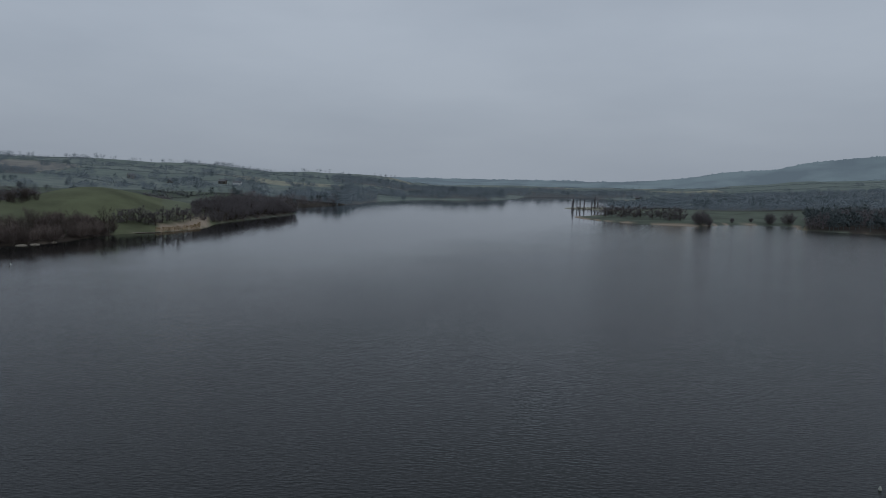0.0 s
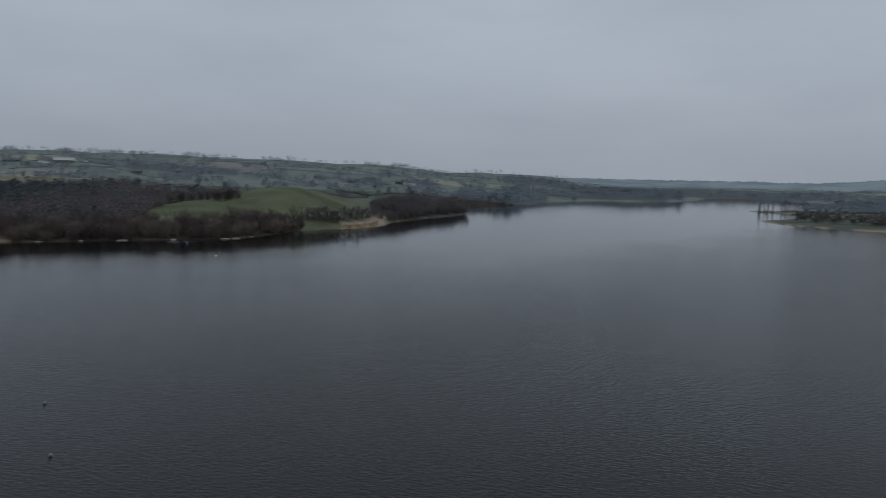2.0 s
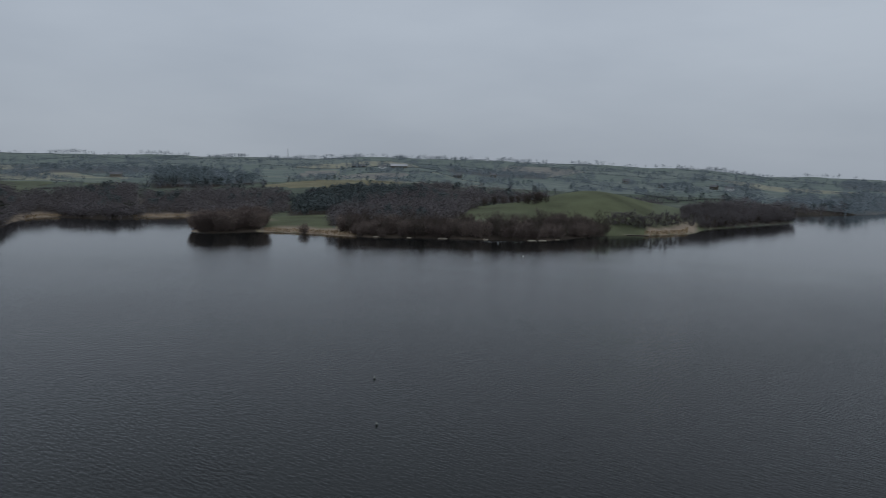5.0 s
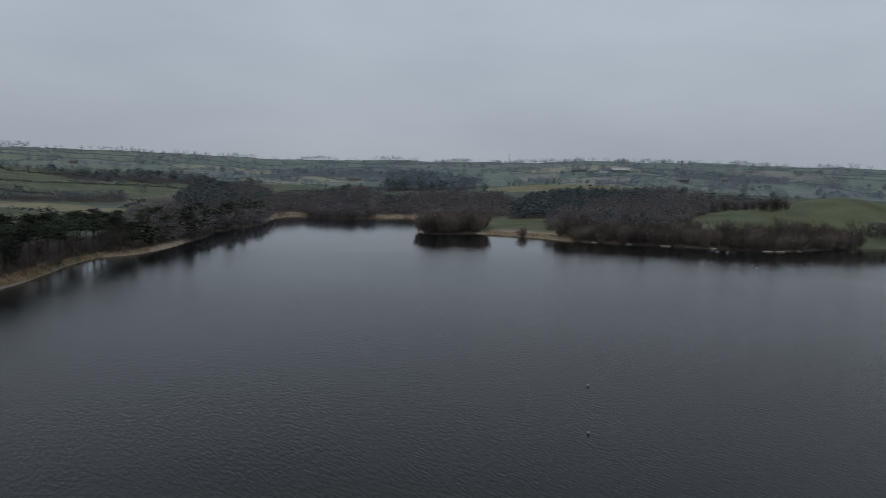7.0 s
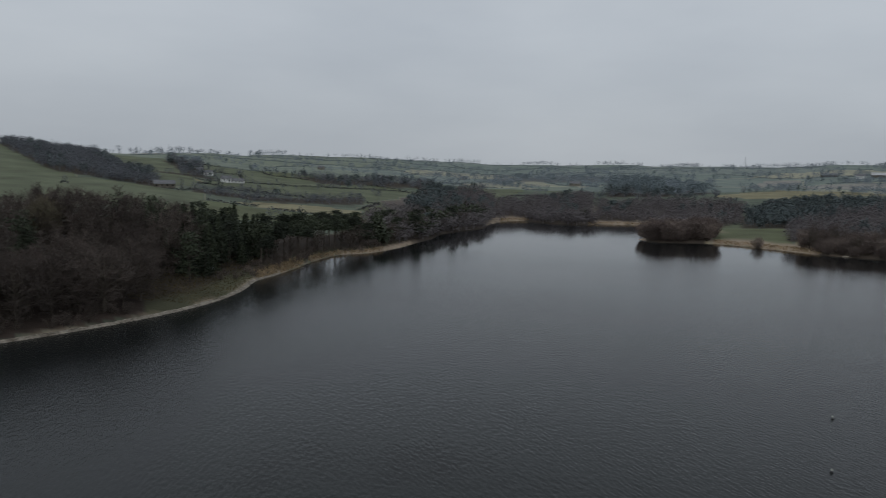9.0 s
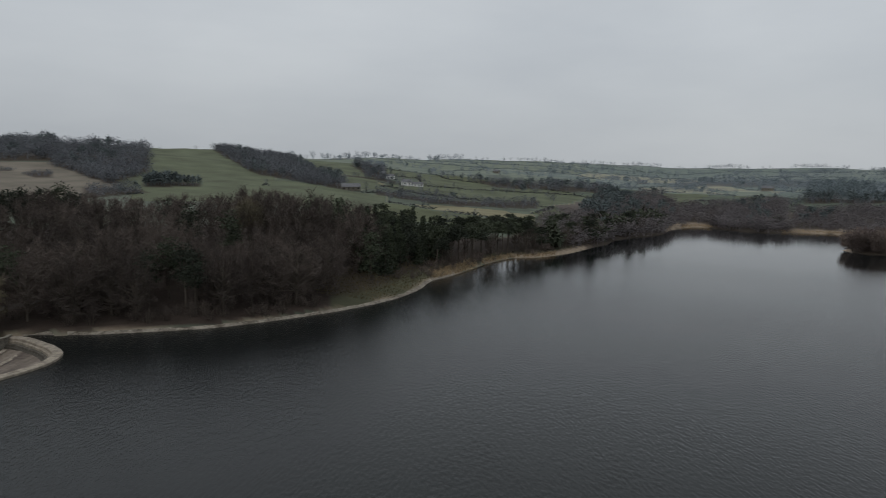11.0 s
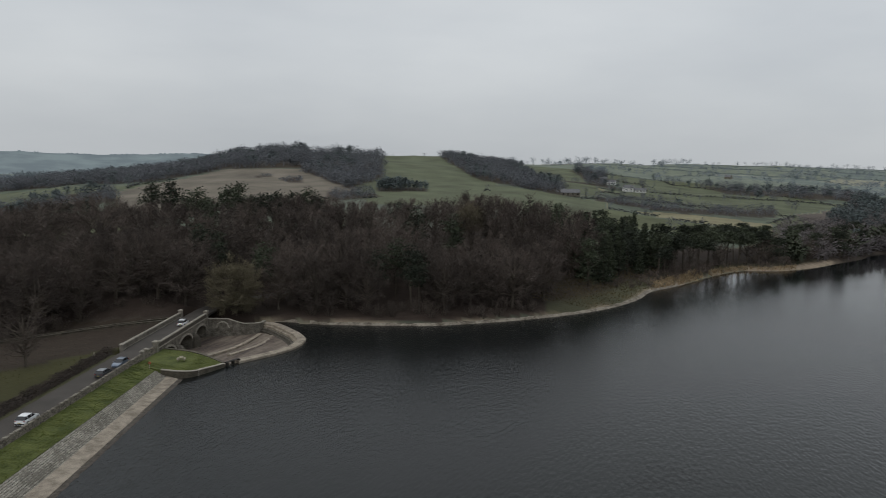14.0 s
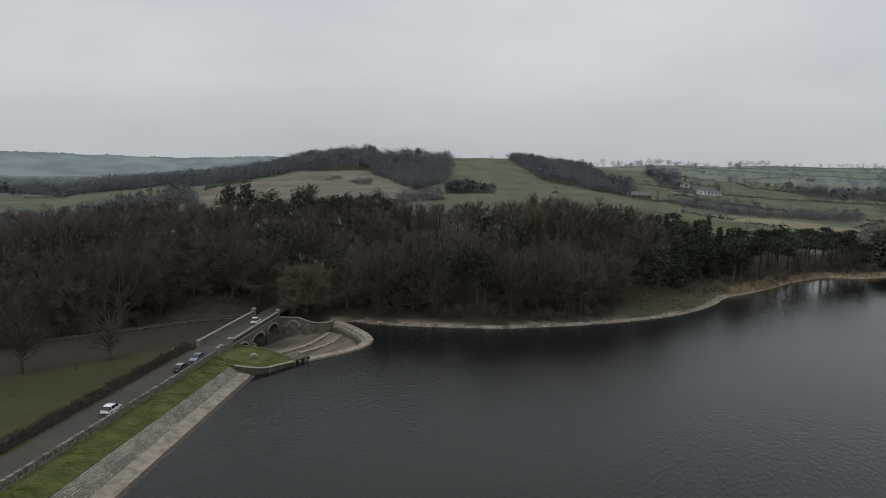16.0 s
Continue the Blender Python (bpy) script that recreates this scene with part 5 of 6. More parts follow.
wall_road = rough_strip("wall_road", "rough grey rubble wall beside the dam road", "wall", wall_section, material("rubble_stone", (0.03, 0.026, 0.02), (0.24, 0.215, 0.175), 2.2, 0.95, 0.08, fine=2.6), -110, -8.2, 0.32, 0.03, 8)
strip("wall_road_far", "rough grey rubble wall continuing along the dam", "wall", wall_section, STONE, [-300, -200, -110])
COPE = material("rough_coping", (0.08, 0.07, 0.056), (0.22, 0.2, 0.163), 0.8, 0.95, 0.02, per_object=0.5)
stone_shapes = []
for k in range(5):
    rng = np.random.RandomState(500 + k)
    v = np.array([(x, y, z) for z in (0, 1) for x, y in ((-0.5, -0.5), (0.5, -0.5), (0.5, 0.5), (-0.5, 0.5))], float)
    v[4:, :2] *= 0.86
    v += rng.uniform(-0.06, 0.06, v.shape)
    me = bpy.data.meshes.new("stone")
    me.from_pydata(v.tolist(), [], [(0, 3, 2, 1), (4, 5, 6, 7), (0, 1, 5, 4), (1, 2, 6, 5), (2, 3, 7, 6), (3, 0, 4, 7)])
    stone_shapes.append(me)


def shaped(mat):
    out = []
    for me in stone_shapes:
        c = me.copy()
        c.materials.append(mat)
        out.append(c)
    return out


rng = np.random.RandomState(91)
cope_shapes = shaped(COPE)
s = -108.0
rest = []
while s < -8.4:
    ln = rng.uniform(0.35, 0.75)
    m = pose(*dam(s + ln / 2, 0.0, 3.98), 0, 0, DAM_YAW + rng.uniform(-4, 4)) @ Matrix.Diagonal((ln * 0.97, 0.5, rng.uniform(0.06, 0.12), 1))
    me = cope_shapes[rng.randint(5)]
    if s > -80:
        ob = new("coping_stone", me)
        ob.parent = wall_road
        ob.matrix_basis = m
    else:
        rest.append((np.array([m @ v.co for v in me.vertices]), np.array([p.vertices[:] for p in me.polygons])))
    s += ln
v, f = gather(rest)
tagged(mesh_object("coping_rest", v.tolist(), f.tolist(), COPE, wall_road), kind="stuff")

# pitched stone blocks of the slope
PITCH = material("pitched_stone", (0.18, 0.167, 0.14), (0.39, 0.365, 0.312), 0.4, 0.9, 0.02, fine=9, per_object=0.25, per_island=0.25)
pitch_shapes = shaped(PITCH)
slope = strip("stone_slope", "pitched grey stone blocks on the dam face", "embankment", lambda s: ((top_w(s) + 0.02, 1.7), (mid_w(s) - 0.02, 0.46), (mid_w(s) - 0.02, 0.3), (top_w(s) + 0.02, 1.5)), PITCH, S_DAM)
rows_w = 10
rest, n_block = [], 0
for k in range(rows_w):
    s = -100.0 + rng.uniform(0, 0.4)
    while s < -13.0:
        ln = rng.uniform(0.3, 0.5)
        q = (k + 0.5) / rows_w
        span = mid_w(s) - top_w(s)
        w = top_w(s) + span * q
        z = 1.76 - 1.24 * q
        # local x along the dam, y down the slope
        m = pose(*dam(s + ln / 2, w, z - 0.06 + rng.uniform(-0.025, 0.03)), 0, 0, DAM_YAW) @ Matrix.Rotation(-math.atan2(1.24, span), 4, "X") @ Matrix.Diagonal((ln - 0.07, math.hypot(span, 1.24) / rows_w - 0.05, 0.16, 1))
        me = pitch_shapes[rng.randint(5)]
        if -68 < s < -46 and n_block < 300:
            ob = new("stone_block", me)
            ob.parent = slope
            ob.matrix_basis = m
            n_block += 1
        else:
            rest.append((np.array([m @ v.co for v in me.vertices]), np.array([p.vertices[:] for p in me.polygons])))
        s += ln
v, f = gather(rest)
tagged(mesh_object("stone_block_rest", v.tolist(), f.tolist(), PITCH, slope), kind="stuff")


def pillar(label, s, w, z0, z1, size, capped=True, mat=None):
    root = thing("stone_pillar", label, "pillar", "road pillars")
    root.matrix_basis = pose(*dam(s, w, z0), 0, 0, DAM_YAW)
    h = z1 - z0
    bm = bmesh.new()
    box(bm, 0, 0, h / 2, size, size, h, 0.03)
    part("shaft", bm, mat or STONE, root)
    bm = bmesh.new()
    box(bm, 0, 0, h + 0.09, size + 0.24, size + 0.24, 0.18, 0.04)
    loft(bm, [[(x * k, y * k, h + z) for x, y in ((-1, -1), (1, -1), (1, 1), (-1, 1))] for k, z in (((size + 0.1) / 2, 0.18), (size * 0.28, 0.36), (size * 0.1, 0.42))])
    part("cap", bm, COPING, root, "pale weathered stone cap")
    return root


pillar("square grey stone pillar at the end of the wall", -7.7, 0.0, 2.0, 4.35, 0.75)
pillar("square grey stone pillar beside a small opening", -5.9, 0.0, 2.0, 4.35, 0.75)
pillar("dark stone end pillar of the bridge parapet", -0.6, 0.0, 1.4, 4.75, 1.0)
pillar("stone end pillar of the bridge parapet near the wood", 33.6, 0.0, 1.0, 4.75, 0.95)
pillar("stone end pillar of the outer parapet near the wood", 34.2, -6.9, 1.0, 4.75, 0.95)
pillar("low stone post at the outer parapet", -1.6, -6.9, 1.0, 4.2, 0.7)
rough_strip("wall_link", "short rubble wall between gate pillar and bridge", "wall", wall_section, wall_road.data.materials[0], -5.5, -1.1, 0.3, 0.04, 12)

# bridge: vaulted body, deck, parapets, arch rings, piers
bridge = thing("bridge", "grey stone three-arched bridge over the spillway", "bridge")
SPANS = ((0.6, 11.0), (12.6, 22.4), (24.0, 33.4))


def soffit(s):
    for a, b in SPANS:
        if a < s < b:
            u = (2 * s - a - b) / (b - a)
            return -0.6 + 2.5 * math.sqrt(max(0.0, 1 - u * u))
    return -3.6


ss = sorted(set([0.0, 34.2] + [a + (b - a) * (0.5 - 0.5 * math.cos(math.pi * k / 18)) for a, b in SPANS for k in range(19)] + [a - 0.001 for a, _ in SPANS] + [b + 0.001 for _, b in SPANS]))
bm = bmesh.new()
loft(bm, [[dam(s, -7.0, soffit(s)), dam(s, -7.0, 3.0), dam(s, 0.15, 3.0), dam(s, 0.15, soffit(s))] for s in ss])
bmesh.ops.recalc_face_normals(bm, faces=bm.faces)
part("body", bm, STONE, bridge)
bm = bmesh.new()
loft(bm, [[dam(s, -6.5, 3.0), dam(s, -6.5, 3.2), dam(s, -0.25, 3.2), dam(s, -0.25, 3.0)] for s in (0.0, 10, 20, 34.1)])
part("deck", bm, ROAD, bridge, "worn grey asphalt deck")
for name, w, s0, s1 in (("parapet", 0.0, 0.0, 33.2), ("parapet", -6.9, -1.2, 33.7)):
    bm = bmesh.new()
    loft(bm, [[dam(s, w - 0.22, 2.9), dam(s, w - 0.22, 4.15), dam(s, w + 0.22, 4.15), dam(s, w + 0.22, 2.9)] for s in np.linspace(s0, s1, 8)])
    bmesh.ops.recalc_face_normals(bm, faces=bm.faces)
    par = part(name, bm, STONE, bridge)
    rng = np.random.RandomState(3)
    nb = int((s1 - s0) / 1.35)
    bm = bmesh.new()
    box(bm, 0, 0, 0, (s1 - s0) / nb - 0.03, 0.66, 0.24, 0.03)
    block = part("coping_block", bm, COPING, par)
    for k in range(nb):
        ob = block if k == 0 else new("coping_block", block.data)
        ob.parent = par
        ob.matrix_basis = pose(*dam(s0 + (k + 0.5) * (s1 - s0) / nb, w, 4.26 + rng.uniform(-0.01, 0.01)), 0, 0, DAM_YAW)
    bm = bmesh.new()
    loft(bm, [[dam(s, w - 0.34, 3.02), dam(s, w - 0.34, 3.24), dam(s, w + 0.34, 3.24), dam(s, w + 0.34, 3.02)] for s in (s0, s1)])
    bmesh.ops.recalc_face_normals(bm, faces=bm.faces)
    part("string_course", bm, COPING, bridge, "pale projecting string course")
for a, b in SPANS:
    mid, rs, rz_ = (a + b) / 2, (b - a) / 2, 2.5
    n = 17
    for k in range(n):
        t0, t1 = math.pi * (k + 0.04) / n, math.pi * (k + 0.96) / n
        ring = [(mid - math.cos(t) * (rs + d), -0.6 + math.sin(t) * (rz_ + d)) for t, d in ((t0, -0.03), (t1, -0.03), (t1, 0.5), (t0, 0.5))]
        ring = [(s, min(z, 2.98)) for s, z in ring]
        bm = bmesh.new()
        loft(bm, [[dam(s, w, z) for s, z in ring] for w in (0.1, 0.3)])
        bmesh.ops.recalc_face_normals(bm, faces=bm.faces)
        part("arch_stone", bm, COPING, bridge)
for s in (11.8, 23.2):
    bm = bmesh.new()
    prof = [(-0.8, 0.1), (-0.8, 0.7), (0.0, 1.9), (0.8, 0.7), (0.8, 0.1)]
    loft(bm, [[dam(s + a * g, b_ * g if b_ > 0.3 else b_, z) for a, b_ in prof] for z, g in ((-3.6, 1.15), (0.3, 1.0), (0.9, 0.75), (1.3, 0.35))])
    bmesh.ops.recalc_face_normals(bm, faces=bm.faces)
    part("cutwater", bm, STONE, bridge, "pointed stone cutwater with sloping top")

MOSSY = material("mossy_stone", (0.045, 0.04, 0.03), (0.12, 0.105, 0.08), 0.8, 0.95, 0.03)
# grassy tip of the dam with its curved retaining wall
TIP_EDGE = smooth_line([(-12.6, 5.4), (-12.0, 8.0), (-11.0, 10.2), (-9.2, 11.7), (-6.0, 13.6), (-2.9, 15.1)], 5)
TIP_BACK = [(-1.5, 14.4), (1.4, 9.6), (3.1, 5.8), (2.8, 0.3), (-12.6, 0.3)]


def tip_z(s, w):
    return 2.9 - 0.155 * w if s < -9 else 2.35 - 0.1 * w


rng = np.random.RandomState(14)
bm = bmesh.new()
ring = [tuple(p) for p in TIP_EDGE] + TIP_BACK
top = [bm.verts.new(dam(s, w, tip_z(s, w))) for s, w in ring]
low = [bm.verts.new(dam(s, w, -3.5)) for s, w in ring]
face = bm.faces.new(top)
for i in range(len(ring)):
    j = (i + 1) % len(ring)
    bm.faces.new((top[i], low[i], low[j], top[j]))
res = bmesh.ops.triangulate(bm, faces=[face])
bmesh.ops.recalc_face_normals(bm, faces=bm.faces)
tagged(part("grass_tip", bm, GRASS, None), "mown grass point at the end of the dam", "grass", kind="structure")


def curved_wall(name, label, line, half, z0, z1, mat, cope_z=0.16, cope=None):
    """A low wall along a line of (s, w), with coping."""
    t = np.gradient(np.array(line, float), axis=0)
    t /= np.linalg.norm(t, axis=1)[:, None]
    nrm = np.stack([-t[:, 1], t[:, 0]], 1)
    root = thing(name, label, "wall")
    zz = z1 if isinstance(z1, (list, tuple, np.ndarray)) else [z1] * len(line)
    for nm, h, a, b, m in (("wall_body", half, None, 0.0, mat), ("coping", half + 0.12, 0.0, cope_z, cope or COPING)):
        bm = bmesh.new()
        loft(bm, [[dam(*(p - n * h), z0 if a is None else z), dam(*(p - n * h), z + b), dam(*(p + n * h), z + b), dam(*(p + n * h), z0 if a is None else z)] for p, n, z in zip(np.array(line, float), nrm, zz)])
        bmesh.ops.recalc_face_normals(bm, faces=bm.faces)
        part(nm, bm, m, root)
    return root


tip_off = TIP_EDGE + np.array((0.0, 0.3))
curved_wall("tip_wall", "curved grey stone retaining wall round the grass tip", tip_off, 0.3, -3.2, [tip_z(*p) - 0.06 for p in TIP_EDGE], MOSSY, 0.12)
tip_line = smooth_line([(-2.4, 15.2), (1.6, 10), (3.4, 5.8), (3.2, 0.4)], 4)
curved_wall("tip_wall", "grey stone retaining wall between grass and basin", tip_line, 0.25, -3.4, [tip_z(*p) + 0.02 for p in tip_line], STONE, 0.12, MOSSY)

# weir: curved crest with steps down into the basin
t = np.gradient(WEIR, axis=0)
t /= np.linalg.norm(t, axis=1)[:, None]
win = np.stack([t[:, 1], -t[:, 0]], 1)
weir = thing("weir", "curved pale stone overflow weir with inner steps", "weir")
for nm, prof, mat in (("crest", ((0.0, -3.2), (0.0, 0.4), (0.12, 0.52), (2.1, 0.55), (2.25, 0.42), (2.25, -3.2)), CONCRETE),
                      ("step", ((2.25, -3.2), (2.25, -0.05), (2.95, -0.08), (2.95, -3.2)), CONCRETE),
                      ("step", ((2.95, -3.2), (2.95, -0.6), (3.65, -0.63), (3.65, -3.2)), STONE),
                      ("step", ((3.65, -3.2), (3.65, -1.15), (4.4, -1.18), (4.4, -3.2)), STONE)):
    bm = bmesh.new()
    loft(bm, [[dam(*(p + n * d), z) for d, z in prof] for p, n in zip(WEIR, win)])
    bmesh.ops.recalc_face_normals(bm, faces=bm.faces)
    part(nm, bm, mat, weir)

# basin floor: sloping stained slabs between weir and bridge
BASIN_FLOOR = bpy.data.materials.new("stained_spillway_floor")
BASIN_FLOOR.use_nodes = True
bn, bl = BASIN_FLOOR.node_tree.nodes, BASIN_FLOOR.node_tree.links
bb = bn["Principled BSDF"]
bb.inputs["Roughness"].default_value = 0.75
bg = bn.new("ShaderNodeNewGeometry")
bmap = bn.new("ShaderNodeMapping")
bmap.inputs["Rotation"].default_value = (0, 0, radians(-17))
bmap.inputs["Scale"].default_value = (0.05, 0.4, 0.3)
bno, bno2 = bn.new("ShaderNodeTexNoise"), bn.new("ShaderNodeTexNoise")
bno.inputs["Scale"].default_value, bno.inputs["Detail"].default_value = 1.0, 5
bno2.inputs["Scale"].default_value, bno2.inputs["Detail"].default_value = 1.2, 6
bl.new(bg.outputs["Position"], bmap.inputs["Vector"])
bl.new(bmap.outputs["Vector"], bno.inputs["Vector"])
bl.new(bg.outputs["Position"], bno2.inputs["Vector"])
badd = bn.new("ShaderNodeMath")
badd.operation = "MULTIPLY_ADD"
badd.inputs[1].default_value = 0.3
bl.new(bno2.outputs["Fac"], badd.inputs[0])
bl.new(bno.outputs["Fac"], badd.inputs[2])
bramp = bn.new("ShaderNodeValToRGB")
bramp.color_ramp.elements[0].position, bramp.color_ramp.elements[0].color = 0.54, (0.03, 0.022, 0.018, 1)
bramp.color_ramp.elements[1].position, bramp.color_ramp.elements[1].color = 0.86, (0.18, 0.148, 0.115, 1)
e = bramp.color_ramp.elements.new(0.62)
e.color = (0.066, 0.047, 0.036, 1)
bl.new(badd.outputs[0], bramp.inputs["Fac"])
bl.new(bramp.outputs["Color"], bb.inputs["Base Color"])
bm = bmesh.new()
inner = WEIR + win * 4.3
grid = []
rng = np.random.RandomState(31)
for i, p in enumerate(inner):
    foot = np.array((max(0.4, min(34.0, p[0] * 0.86 - 0.5)), -8.5))
    row = []
    for k in range(15):
        q = p + (foot - p) * (k / 14)
        ledge = 0.0 if q[1] > 15 + 0.18 * (q[0] - 20) else -0.35
        row.append(bm.verts.new(dam(*q, -1.25 - 0.9 * (k / 14) + ledge + rng.uniform(-0.03, 0.03))))
    grid.append(row)
for a, b in zip(grid, grid[1:]):
    for k in range(14):
        bm.faces.new((a[k], a[k + 1], b[k + 1], b[k]))
bmesh.ops.recalc_face_normals(bm, faces=bm.faces)
if sum(q.normal.z for q in bm.faces) < 0:
    bmesh.ops.reverse_faces(bm, faces=bm.faces)
tagged(part("basin_floor", bm, BASIN_FLOOR, None), "dry stained spillway floor with brown water marks", "spillway", kind="structure")
for line in ([(8, 4.5), (18, 9.8), (26, 12.2), (36, 13.4)], [(13, 11.5), (22, 15.8), (31, 17.6)]):
    p = smooth_line(line, 4)
    bm = bmesh.new()
    loft(bm, [[dam(*q, -3.0), dam(*q, -1.05 - 0.3), dam(q[0], q[1] + 1.0, -1.12 - 0.3), dam(q[0], q[1] + 1.0, -3.0)] for q in p])
    bmesh.ops.recalc_face_normals(bm, faces=bm.faces)
    tagged(part("spillway_ledge", bm, CONCRETE, None), "pale concrete ledge across the spillway floor", "ledge", group="spillway ledges")

# back wall of the basin with a blind arch
back = smooth_line([(34.0, 0.3), (34.6, 5.0), (35.2, 8.0), (36.2, 11.5), (38.6, 13.4), (42.2, 13.6)], 5)
back_z = np.interp(np.arange(len(back)), [0, 6, 9, 12, 25], [2.75, 2.6, 1.9, 1.25, 0.75])
bw = curved_wall("basin_wall", "grey stone back wall of the spillway basin", back, 0.3, -3.4, back_z, STONE)
n = 11
for k in range(n):
    t0, t1 = math.pi * k / n, math.pi * (k + 0.94) / n
    ring = [(4.3 - math.cos(tt) * d, 0.3 + math.sin(tt) * d * 1.0) for tt, d in ((t0, 1.5), (t1, 1.5), (t1, 1.85), (t0, 1.85))]
    bm = bmesh.new()
    loft(bm, [[dam(x, w, z) for w, z in ring] for x in (33.95, 34.16)])
    bmesh.ops.recalc_face_normals(bm, faces=bm.faces)
    part("arch_stone", bm, COPING, bw)

# sluice gate between grass tip and weir
sluice = thing("sluice_gate", "dark timber sluice gate between grass and weir", "sluice")
DARK_WOOD = material("dark_wet_timber", (0.015, 0.013, 0.011), (0.04, 0.035, 0.03), 1.0, 0.8)
for s, w in ((-2.3, 16.0), (-0.7, 16.8), (0.9, 17.6)):
    bm = bmesh.new()
    box(bm, 0, 0, 0, 0.3, 0.8, 3.9, 0.04)
    ob = part("pier", bm, DARK_WOOD, sluice)
    ob.matrix_basis = pose(*dam(s, w, -1.1), 0, 0, DAM_YAW - 27)
for s in (-1.5, 0.1):
    bm = bmesh.new()
    box(bm, 0, 0, 0, 1.5, 0.15, 3.1, 0.02)
    ob = part("gate_board", bm, DARK_WOOD, sluice)
    ob.matrix_basis = pose(*dam(s, 16.8 + 0.5 * (s + 0.7), -1.5), 0, 0, DAM_YAW - 27)
bm = bmesh.new()
box(bm, 0, 0, 0, 4.0, 0.7, 0.12, 0.02)
part("walkway", bm, DARK_WOOD, sluice).matrix_basis = pose(*dam(-0.7, 16.6, 0.9), 0, 0, DAM_YAW - 27)

# stone edging along the foot of the wood
EDGING = material("stained_edging_stone", (0.075, 0.062, 0.046), (0.27, 0.24, 0.195), 0.35, 0.95, 0.04, fine=5)
edge = np.vstack([[dam(43.2, 14.2)[:2], dam(44.8, 18)[:2]], natural[:40]])
edge = edge[edge[:, 0] > -300]
bm = bmesh.new()
rng = np.random.RandomState(71)
te = np.gradient(edge, axis=0)
te /= np.linalg.norm(te, axis=1)[:, None]
ne = np.stack([te[:, 1], -te[:, 0]], 1)
fine_edge, fine_n = [], []
for a, b, na_, nb_ in zip(edge, edge[1:], ne, ne[1:]):
    for q in np.arange(0, 1, 1.0 / max(1, int(np.hypot(*(b - a)) / 1.2))):
        fine_edge.append(a + (b - a) * q)
        fine_n.append(na_ + (nb_ - na_) * q)
if shore_d(*(fine_edge[20] + fine_n[20] * 2)) < 0:
    fine_n = [-q for q in fine_n]
loft(bm, [[(p[0] + q[0] * d, p[1] + q[1] * d, z + rng.uniform(-0.05, 0.05)) for d, z in ((-0.7 + rng.uniform(-0.15, 0.15), -0.6), (-0.35 + rng.uniform(-0.15, 0.15), 0.08), (0.55 + rng.uniform(-0.25, 0.25), 0.45), (0.95 + rng.uniform(-0.45, 0.45), 0.62), (1.5, 0.1))] for p, q in zip(fine_edge, fine_n)], closed=False)
bmesh.ops.recalc_face_normals(bm, faces=bm.faces)
if sum(q.normal.z for q in bm.faces) < 0:
    bmesh.ops.reverse_faces(bm, faces=bm.faces)
tagged(part("shore_edging", bm, EDGING, None), "pale stone edging along the wooded shore", "embankment", kind="structure")

# ---------------------------------------------------------------- things on and below the dam


PLATE = paint("plain_plate", (0.45, 0.4, 0.16), 0.5)
DARK_PAINT = paint("dark_grey_car_paint", (0.07, 0.072, 0.077), 0.3, 0.2, 0.5)


